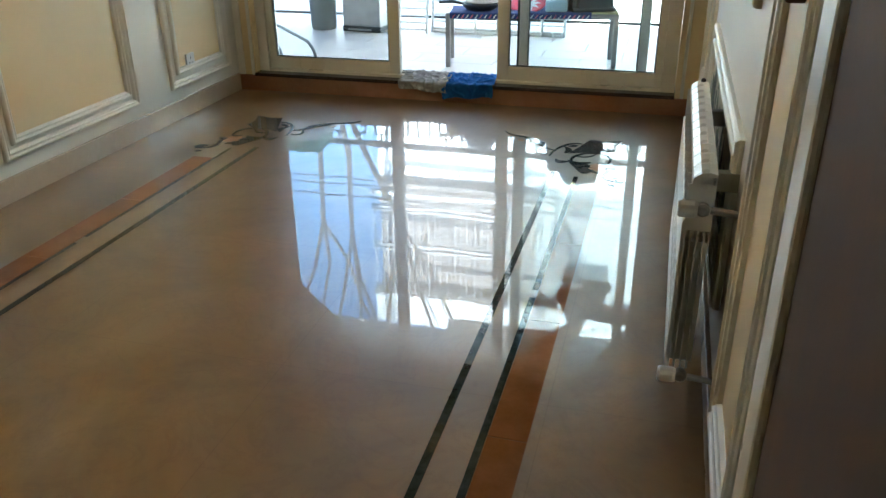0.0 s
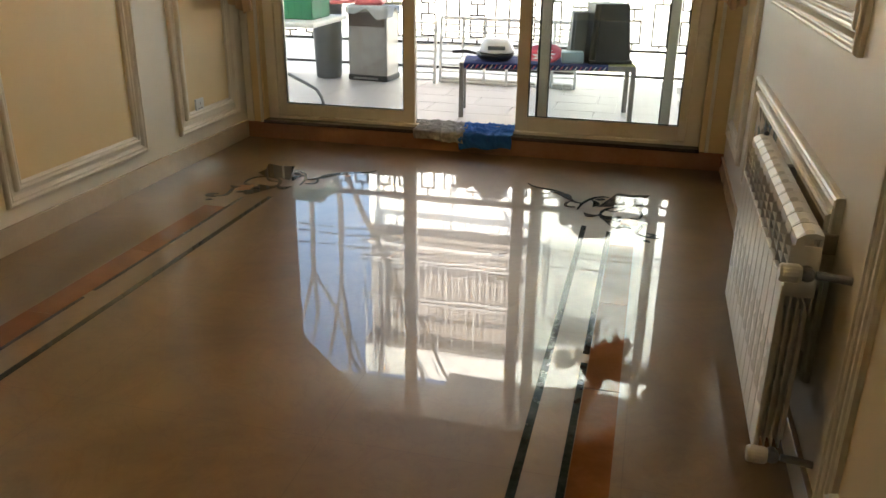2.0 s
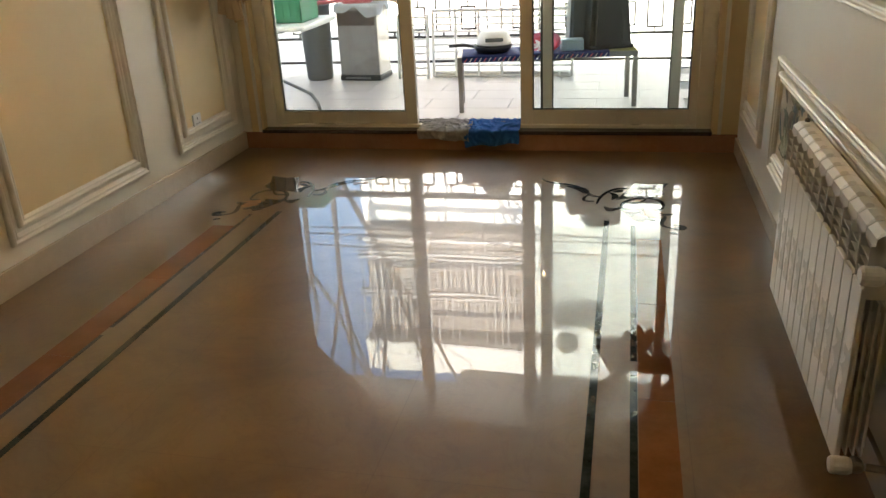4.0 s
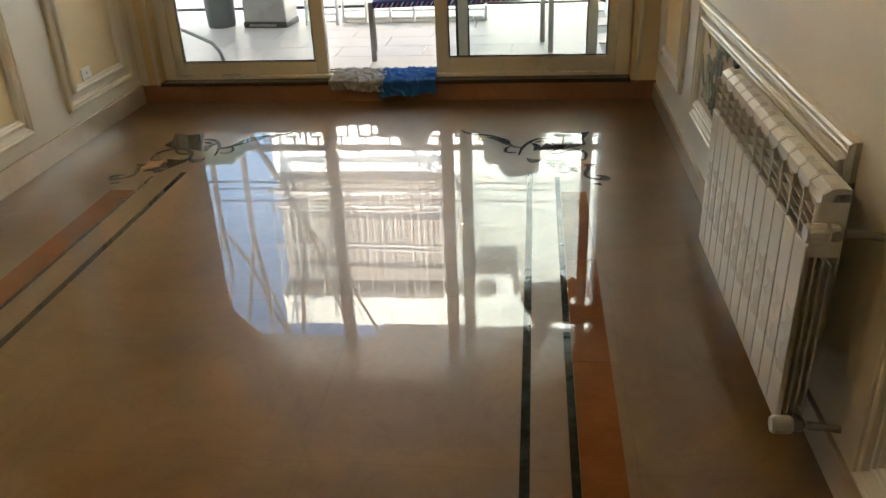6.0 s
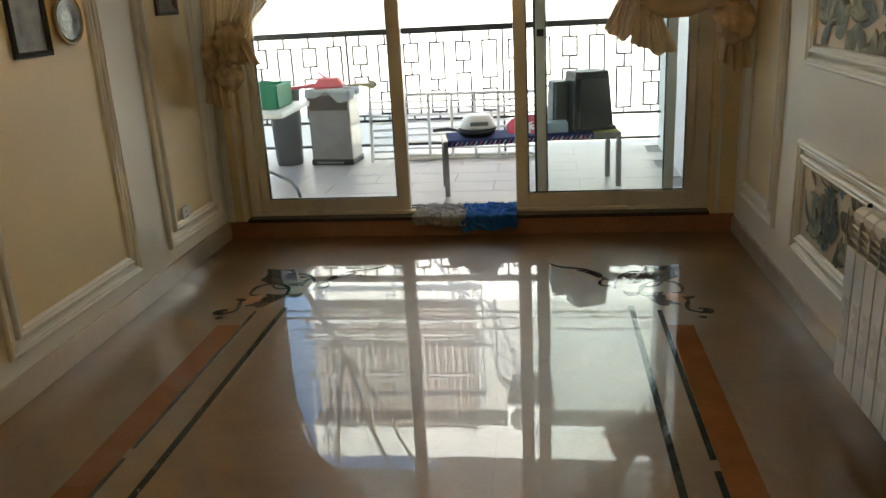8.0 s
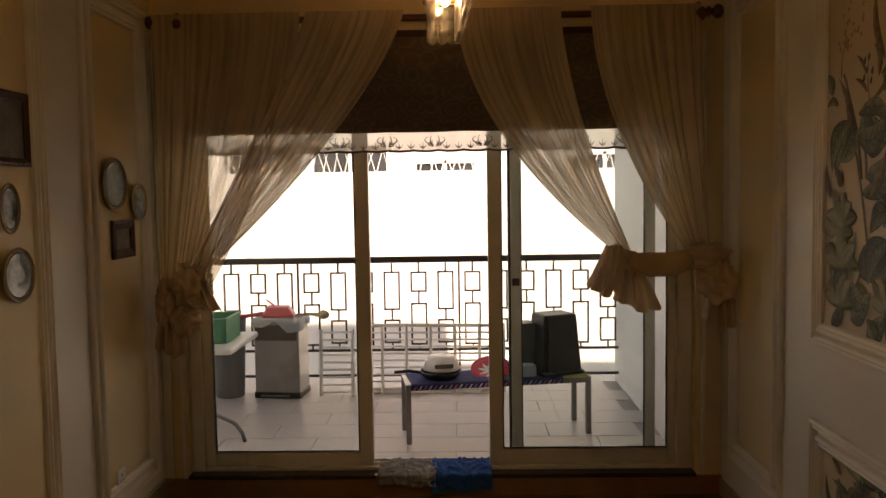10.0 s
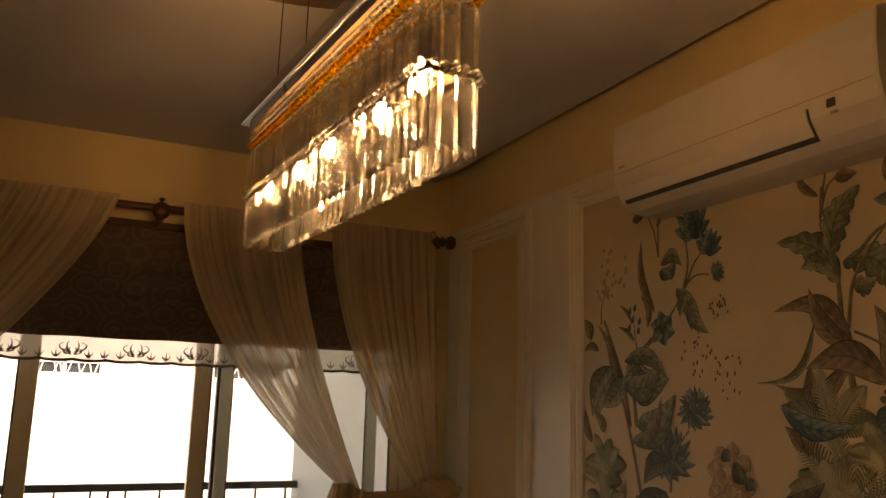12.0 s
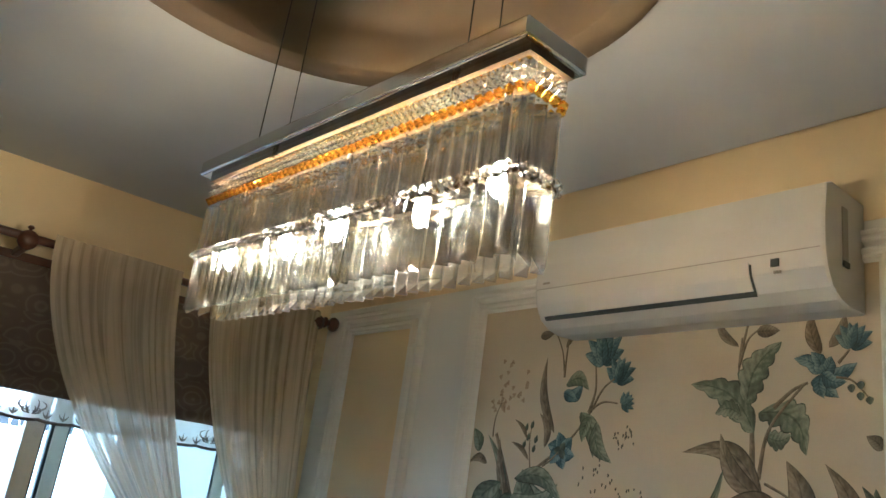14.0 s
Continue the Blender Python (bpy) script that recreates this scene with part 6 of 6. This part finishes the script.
def set_down(root, x, y, turn=0.0, z=0.0):
    p = bench.matrix_world @ Vector((x, y, BH + 0.011 + z))
    root.matrix_world = Matrix.Translation(p) @ Matrix.Rotation(radians(9.5 + turn), 4, "Z")


pan = thing("frying_pan", "dark blue-black frying pan with a long handle on the bench", "pan")
part("dish", lathe([(0.10, 0.0), (0.125, 0.02), (0.135, 0.045), (0.131, 0.046), (0.12, 0.02), (0.10, 0.004)], 28), M_BLACKP, pan, "", True)
part("handle", tube([(-0.125, 0, 0.035), (-0.2, 0.0, 0.05), (-0.30, 0.0, 0.045)], [0.009, 0.012, 0.01], 8), M_BLACKP, pan)
set_down(pan, -0.36, -0.02, 0)
lid = thing("food_cover", "white plastic cover lying over the frying pan", "lid")
part("dome", lathe([(0.122, 0.048), (0.12, 0.06), (0.105, 0.11), (0.085, 0.135), (0.02, 0.14)], 24), M_PLASTIC, lid, "", True)
part("window", box(-0.06, 0.06, -0.121, -0.107, 0.075, 0.10, 0.003), M_GREYBIN, lid, "grey moulded band")
set_down(lid, -0.35, 0.0, 0, 0.0)
dish = thing("plate", "red plastic plate with a white pattern leaning on the bench", "plate")
part("disc", lathe([(0.02, 0.0), (0.09, 0.004), (0.13, 0.018), (0.132, 0.022), (0.088, 0.009), (0.02, 0.005)], 30), M_RED, dish, "", True)
bm = bmesh.new()
for k in range(9):
    t = 2 * math.pi * k / 9
    leaf_plate((0.015 * math.cos(t), 0.015 * math.sin(t), 0.085 * math.cos(t), 0.085 * math.sin(t), 0.022, 0.1), 0.004, 0.0105, on_floor, bm)
part("pattern", bm, M_PLASTIC, dish, "white printed rosette")
p = bench.matrix_world @ Vector((-0.02, 0.02, BH + 0.03))
dish.matrix_world = Matrix.Translation(p) @ Matrix.Rotation(radians(9.5), 4, "Z") @ Matrix.Rotation(radians(24), 4, "X") @ Matrix.Rotation(radians(-8), 4, "Y")


def upturned_bin(name, x, y, w, d, h, mat, label, turn=0.0):
    """A tapered waste bin standing upside down."""
    root = thing(name, label, "bin", "upturned bins on the bench")
    bm = box(-0.5, 0.5, -0.5, 0.5, 0, 1)
    bmesh.ops.bevel(bm, geom=[e for e in bm.edges if abs(e.verts[0].co.z - e.verts[1].co.z) > 0.5], offset=0.12, segments=3, affect="EDGES")
    for v in bm.verts:
        k = 1.0 - 0.2 * v.co.z
        v.co = Vector((v.co.x * w * k, v.co.y * d * k, v.co.z * h))
    part("shell", bm, mat, root)
    bm = box(-0.5 * w - 0.004, 0.5 * w + 0.004, -0.5 * d - 0.004, 0.5 * d + 0.004, 0, 0.025, 0.008)
    part("rim", bm, mat, root)
    part("foot_plate", box(-0.36 * w, 0.36 * w, -0.36 * d, 0.36 * d, h - 0.001, h + 0.006, 0.003), M_GREYBIN, root, "pale worn base")
    set_down(root, x, y, turn)
    return root


upturned_bin("waste_bin", 0.40, -0.01, 0.30, 0.26, 0.385, M_BLACKP, "tall black plastic bin standing upside down on the bench", 14)
upturned_bin("waste_bin", 0.225, 0.06, 0.15, 0.2, 0.32, M_GREYBIN, "dark grey plastic bin standing upside down on the bench", 6)
tub = thing("plastic_tub", "small clear blue plastic tub on the bench", "tub")
bm = box(-0.075, 0.075, -0.05, 0.05, 0, 0.075, 0.01)
part("body", bm, surface("pale_blue_plastic", (0.30, 0.42, 0.50), (0.40, 0.52, 0.60), 6, 0.3, 0.02, 90), tub)
set_down(tub, 0.17, -0.10, 0)

# steel pedal bin with a bag
pb = thing("pedal_bin", "tall brushed steel pedal bin lined with a white bag", "bin")
pb.matrix_world = Matrix.Translation((-1.585, 7.47, OUT_Z)) @ Matrix.Rotation(radians(-6), 4, "Z")
part("body", box(-0.18, 0.18, -0.13, 0.13, 0.035, 0.60, 0.012), M_STEEL, pb)
part("base", box(-0.186, 0.186, -0.137, 0.137, 0.0, 0.05, 0.008), M_BLACKP, pb, "black plastic base")
part("pedal", box(-0.13, 0.10, -0.15, -0.137, 0.015, 0.03, 0.003), M_STEEL, pb, "steel pedal bar")
part("upper_panel", box(-0.165, 0.165, -0.134, -0.129, 0.455, 0.575, 0.004), M_PANEL, pb, "dark brown upper panel")
part("dial", lathe([(0.018, 0.0), (0.018, -0.004), (0.012, -0.006)], 16, "y", (0.10, -0.134, 0.53)), M_STEEL, pb)
bm = bmesh.new()
loopn = 48
rows = []
for z, k, dr in ((0.62, 0.93, 0.0), (0.628, 1.03, 0.0), (0.60, 1.07, 0.3), (0.565, 1.08, 1.0)):
    row = []
    for i in range(loopn):
        t = 2 * math.pi * i / loopn
        c, s = math.cos(t), math.sin(t)
        sq = max(abs(c), abs(s))
        drop = dr * (0.035 * math.sin(3 * t + 0.6) + 0.02 * math.sin(7 * t))
        row.append(bm.verts.new((0.18 * k * c / sq, 0.13 * k * s / sq, z + drop - 0.01 * dr)))
    rows.append(row)
for a, b in zip(rows, rows[1:]):
    for i in range(loopn):
        bm.faces.new((a[i], a[(i + 1) % loopn], b[(i + 1) % loopn], b[i]))
part("bag", bm, M_BAG, pb, "thin white bin bag folded over the rim", True)
part("lid_plate", box(-0.165, 0.165, -0.118, 0.118, 0.595, 0.612, 0.004), M_BLACKP, pb)
dust = thing("dustpan", "pink-red plastic dustpan lying on the pedal bin", "dustpan")
dust.matrix_world = Matrix.Translation((-1.60, 7.44, OUT_Z + 0.63)) @ Matrix.Rotation(radians(8), 4, "Z")
bm = box(-0.12, 0.13, -0.1, 0.1, 0.0, 0.1, 0.02)
for v in bm.verts:
    if v.co.z > 0.05:
        v.co.x *= 0.72
        v.co.y *= 0.8
        v.co.z *= 0.8 + 0.5 * max(0, -v.co.x)
part("pan", bm, M_PINK, dust)
part("handle", tube([(-0.11, -0.03, 0.03), (-0.22, -0.05, 0.02), (-0.33, -0.06, 0.015)], [0.018, 0.014, 0.016], 8), M_PINK, dust)
part("lug", tube([(-0.02, 0, 0.08), (-0.07, 0, 0.12), (-0.09, 0, 0.135)], [0.01, 0.009, 0.007], 6), M_PINK, dust)
brush = thing("hand_brush", "pale hand brush lying across the pedal bin", "brush")
part("handle", tube([(-1.46, 7.42, OUT_Z + 0.645), (-1.34, 7.41, OUT_Z + 0.65), (-1.24, 7.40, OUT_Z + 0.64)], [0.008, 0.012, 0.02], 8), M_STRAW, brush)
part("bristles", lathe([(0.03, -0.02), (0.038, 0.0), (0.03, 0.03), (0.01, 0.05)], 10, "x", (-1.24, 7.40, OUT_Z + 0.645)), M_STRAW, brush, "worn bristles", True)

# slim grey bin
gb = thing("waste_bin", "slim dark grey plastic bin beside the pedal bin", "bin")
part("shell", lathe([(0.105, 0.0), (0.112, 0.015), (0.135, 0.60), (0.142, 0.61), (0.142, 0.63), (0.128, 0.63), (0.10, 0.05)], 28), M_GREYBIN, gb, "", True)
gb.location = (-2.0, 7.45, OUT_Z)

# white table with bent legs, and the crate on it
tb = thing("side_table", "white plastic table with bent grey tube legs", "table")
part("top", box(-2.75, -1.66, 6.35, 7.05, 0.60, 0.64, 0.012), M_PLASTIC, tb)
for fx, fy, k in ((-1.555, 6.235, 1.0), (-1.80, 6.17, 0.7)):
    part("leg", tube([(fx, fy, OUT_Z), (fx - 0.02, fy + 0.01, 0.12), (fx - 0.07, fy + 0.03, 0.175), (fx - 0.2, fy + 0.06, 0.225), (fx - 0.36 * k, fy + 0.09, 0.285), (fx - 0.385 * k, fy + 0.11, 0.36), (fx - 0.39 * k, fy + 0.16, 0.60)], 0.012, 10), M_GREYTUBE, tb, "", True)
for fx, fy in ((-2.6, 6.95), (-2.6, 6.45)):
    part("leg", tube([(fx, fy, OUT_Z), (fx - 0.02, fy, 0.3), (fx + 0.1, fy, 0.60)], 0.012, 10), M_GREYTUBE, tb, "", True)
crate = thing("crate", "green plastic crate holding small pots on the white table", "crate")
CX0, CX1, CY0, CY1, CZ = -2.15, -1.75, 6.55, 6.9, 0.64
for name, bx in (("side", (CX0, CX1, CY0, CY0 + 0.012, CZ, CZ + 0.17)), ("side", (CX0, CX1, CY1 - 0.012, CY1, CZ, CZ + 0.17)), ("side", (CX0, CX0 + 0.012, CY0, CY1, CZ, CZ + 0.17)), ("side", (CX1 - 0.012, CX1, CY0, CY1, CZ, CZ + 0.17)), ("base", (CX0, CX1, CY0, CY1, CZ, CZ + 0.01))):
    part(name, box(*bx, 0.003), M_GREENP, crate)
part("rim", sweep_rect([(0, 0), (0, 0.016), (0.02, 0.016), (0.02, 0), (0, 0)], CX0 - 0.01, CX1 + 0.01, CY0 - 0.01, CY1 + 0.01, lambda a, b, h: (a, b, CZ + 0.155 + h)), M_GREENP, crate)
for k in range(7):
    part("rib", box(CX0 + 0.03 + 0.055 * k, CX0 + 0.04 + 0.055 * k, CY0 - 0.006, CY0 + 0.002, CZ + 0.02, CZ + 0.15), M_GREENP, crate)
pot = thing("plant_pot", "small pale cup standing in the green crate", "cup")
part("cup", lathe([(0.03, CZ + 0.01), (0.045, CZ + 0.2), (0.04, CZ + 0.2), (0.026, CZ + 0.02)], 16, centre=(-1.98, 6.7, 0)), M_PLASTIC, pot, "", True)

# folding drying rack leaning by the railing
rack = thing("drying_rack", "folded white wire drying rack leaning against the railing", "drying rack")
RKY = 7.46
x0, x1 = -0.98, 0.17
for z in (0.075, 0.10, 0.60):
    part("rail", tube([(x0, RKY + 0.06 * z, z), (x1, RKY + 0.06 * z, z - 0.01)], 0.014, 8), M_PLASTIC, rack)
for k in range(8):
    z = 0.16 + 0.055 * k
    part("wire", tube([(x0, RKY + 0.06 * z, z), (x1, RKY + 0.06 * z, z - 0.01)], 0.0085, 6), M_PLASTIC, rack)
for k in range(7):
    x = x0 + (x1 - x0) * k / 6
    part("upright", tube([(x, RKY - 0.02, 0.068), (x, RKY + 0.03, 0.61)], 0.012, 8), M_PLASTIC, rack)
for x in (-1.27, -1.02):
    part("upright", tube([(x, RKY - 0.06, 0.06), (x, RKY, 0.58)], 0.014, 8), M_PLASTIC, rack)
for k in range(9):
    z = 0.09 + 0.058 * k
    part("wire", tube([(-1.27, RKY - 0.06 + 0.1 * z, z), (-1.02, RKY - 0.06 + 0.1 * z, z)], 0.009, 6), M_PLASTIC, rack)
for x in (-0.15, 0.07, 0.15):
    part("castor", lathe([(0.02, -0.008), (0.024, 0.0), (0.02, 0.008)], 12, "x", (x, RKY - 0.04, 0.084)), M_PLASTIC, rack)

# ---- towels on the sill ----


def towel(name, x0, x1, mat, label, seed, front):
    """A cloth laid over the door track and hanging down the riser."""
    root = thing(name, label, "towel", "cloths on the door sill")
    bm = bmesh.new()
    nu, nv = 72, 48
    off = Vector((seed * 5.3, seed, 0))
    grid = []
    for j in range(nv + 1):
        v = j / nv
        d = v * (0.19 + front)
        row = []
        for i in range(nu + 1):
            u = i / nu
            x = x0 + (x1 - x0) * u + 0.018 * noise.noise(Vector((v * 3, u, seed)))
            n1 = noise.noise(Vector((u * 3.5, v * 4, 0)) + off)
            ridge = 1 - abs(noise.noise(Vector((u * 5 + v * 2.5, v * 4 - u * 2, 4)) + off)) * 2.2
            small = 1 - abs(noise.noise(Vector((u * 13 + v * 5, v * 9, 8)) + off)) * 2.2
            hump = max(0.0, 0.004 + 0.006 * n1 + 0.013 * max(0, ridge) ** 2 + 0.005 * max(0, small) ** 2)
            u_wave = 0.012 * math.sin(11 * u + seed) + 0.008 * noise.noise(Vector((u * 9, seed, 2)))
            if d < 0.19:
                y, z = YE + 0.145 - d, SILL_Z + 0.006 + 0.022 * (1 - d / 0.19) + hump * 0.8
            else:
                y, z = YE - 0.05 - 0.006 - hump * 0.8, SILL_Z + 0.012 - (d - 0.19) * (1 + 6 * u_wave) + 0.02 * (u - 0.5) * (1 if seed > 1 else -1)
            row.append(bm.verts.new((x, y, z)))
        grid.append(row)
    for a, b in zip(grid, grid[1:]):
        for i in range(nu):
            bm.faces.new((a[i], a[i + 1], b[i + 1], b[i]))
    r = bmesh.ops.extrude_face_region(bm, geom=bm.faces[:])
    for v in r["geom"]:
        if isinstance(v, bmesh.types.BMVert):
            v.co.z += 0.002
            v.co.y -= 0.002
    part("cloth", bm, mat, root, "", True)
    return root


towel("floor_cloth", -0.615, -0.30, M_GREYCLOTH, "crumpled grey floor cloth draped over the door sill", 1, 0.055)
towel("towel", -0.325, -0.005, M_TOWEL, "crumpled bright blue towel draped over the door sill", 2, 0.085)

# ---- things on the walls ----
sock = thing("wall_socket", "white three-pin power socket on the cream panel", "socket")
part("plate", box(XL + 0.003, XL + 0.014, 4.832, 4.918, 0.272, 0.358, 0.003), M_PLASTIC, sock)
for dy, dz, w, h in ((0.0, 0.016, 0.006, 0.014), (-0.014, -0.012, 0.012, 0.005), (0.014, -0.012, 0.012, 0.005)):
    part("pin_hole", box(XL + 0.0125, XL + 0.0146, 4.875 + dy - w / 2, 4.875 + dy + w / 2, 0.315 + dz - h / 2, 0.315 + dz + h / 2), M_GASKET, sock)

M_GILT = surface("dull_gilt", (0.30, 0.20, 0.08), (0.45, 0.32, 0.14), 20, 0.4, 0.1, 90, metal=0.4)
M_CHINA = surface("ivory_china", (0.36, 0.34, 0.28), (0.48, 0.46, 0.38), 8, 0.2, 0.02, 90)
M_SCENE = surface("painted_landscape", (0.03, 0.055, 0.05), (0.26, 0.29, 0.25), 22, 0.25, 0.0, 60)
M_PRINT = surface("faded_print", (0.05, 0.04, 0.028), (0.20, 0.17, 0.12), 14, 0.5, 0.0, 60)


def wall_plate(y, z, ry, rz, label):
    root = thing("decorative_plate", label, "plate", "decorative plates on the wall")

    def turned(profile, name, mat, lab=""):
        bm = lathe(profile, 36, "x", (0, 0, 0))
        for v in bm.verts:
            v.co = Vector((XL + v.co.x, y + v.co.y * ry, z + v.co.z * rz))
        return part(name, bm, mat, root, lab, True)

    turned([(0.5, 0.0), (0.6, 0.006), (1.0, 0.024), (1.0, 0.028), (0.62, 0.0145), (0.02, 0.0138)], "dish", M_CHINA)
    ring = [(XL + 0.027, y + ry * math.cos(k * math.pi / 18), z + rz * math.sin(k * math.pi / 18)) for k in range(36)]
    part("rim", tube(ring, 0.0045, 6, closed=True), M_GILT, root, "gilt rim", True)
    turned([(0.4, 0.0142), (0.66, 0.016), (0.86, 0.025), (0.80, 0.0255), (0.60, 0.0185), (0.3, 0.0175)], "painting", M_SCENE, "small painted landscape")


wall_plate(4.03, 1.597, 0.062, 0.088, "oval china plate with a painted scene and gilt rim")
wall_plate(4.07, 1.355, 0.10, 0.097, "round china plate with a pale painted centre")
wall_plate(4.905, 1.694, 0.125, 0.12, "round china plate with a painted landscape")
wall_plate(5.175, 1.611, 0.088, 0.088, "small round china plate with a painted landscape")

holder = thing("decorative_plate", "oval white china plate on a small wooden wall rack", "plate", "decorative plates on the wall")
for prof, name, mat in (([(0.5, 0.0), (0.6, 0.006), (1.0, 0.024), (1.0, 0.028), (0.62, 0.0145), (0.02, 0.0138)], "dish", M_CHINA), ([(0.4, 0.0142), (0.66, 0.016), (0.80, 0.0225), (0.74, 0.023), (0.60, 0.0185), (0.3, 0.0175)], "painting", M_SCENE)):
    bm = lathe(prof, 32, "x", (0, 0, 0))
    for v in bm.verts:
        v.co = Vector((XR - 0.006 - v.co.x, 2.03 + v.co.y * 0.06, 1.235 + v.co.z * 0.08))
    part(name, bm, mat, holder, "", True)
part("rack", box(XR - 0.035, XR - 0.004, 2.0, 2.065, 1.14, 1.158, 0.004), M_DOORBROWN, holder, "small wooden ledge")


def picture(y0, y1, z0, z1, wide, mat, label):
    root = thing("picture_frame", label, "picture", "framed pictures on the wall")
    part("frame", sweep_rect([(0, 0.004), (0, 0.018), (wide * 0.4, 0.024), (wide * 0.8, 0.016), (wide, 0.012), (wide, 0.004)], y0, y1, z0, z1, west), mat, root)
    part("mount", flat_shape([(y0 + wide, z0 + wide), (y1 - wide, z0 + wide), (y1 - wide, z1 - wide), (y0 + wide, z1 - wide)], 0.0042, 0.008, west), M_PRINT, root, "faded print mount")
    k = wide + 0.2 * (z1 - z0)
    part("print", flat_shape([(y0 + k, z0 + k), (y1 - k, z0 + k), (y1 - k, z1 - k), (y0 + k, z1 - k)], 0.0044, 0.0084, west), M_PRINT, root, "faded print")


picture(3.90, 4.205, 1.75, 2.02, 0.03, M_DARKWOOD, "dark framed picture of a landscape on the wall")
picture(3.70, 3.938, 1.225, 1.465, 0.022, M_BLACKP, "black framed print on the cream panel")
picture(4.885, 5.132, 1.345, 1.528, 0.045, M_DARKWOOD, "small wooden framed picture below the plates")

# dark wooden door in the east wall
dp = tagged(new("door_frame"), "dark wooden door in an ivory casing", "door frame", "", "structure")
part("casing", box(XR - 0.03, XR + 0.01, 1.59, 1.69, 0.0, 2.16, 0.008), M_MOULD, dp, "ivory casing")
part("leaf", box(XR - 0.018, XR + 0.005, 0.66, 1.588, 0.0, 2.06, 0.003), M_DOORBROWN, dp, "closed dark wooden door leaf")
part("casing", box(XR - 0.03, XR + 0.01, 0.56, 0.658, 0.0, 2.16, 0.008), M_MOULD, dp, "ivory casing")
part("casing", box(XR - 0.03, XR + 0.01, 0.66, 1.588, 2.062, 2.16, 0.008), M_MOULD, dp, "ivory casing")

# ---- balcony floor tiles ----
bm = box(0, 0.597, 0, 0.297, -0.012, 0.0, 0.002)
TILE = bpy.data.meshes.new("balcony_tile")
bm.to_mesh(TILE)
bm.free()
TILE.materials.append(M_TILE)
bf = bpy.data.objects["balcony_floor"]
for j in range(8):
    for i in range(8):
        x = -3.2 + 0.6 * i - (0.3 if j % 2 else 0)
        if x + 0.6 > 1.5:
            continue
        t = new("tile", TILE)
        t.parent = bf
        t.location = (x, YE + 0.252 + 0.3 * j if j < 8 else 0, OUT_Z)
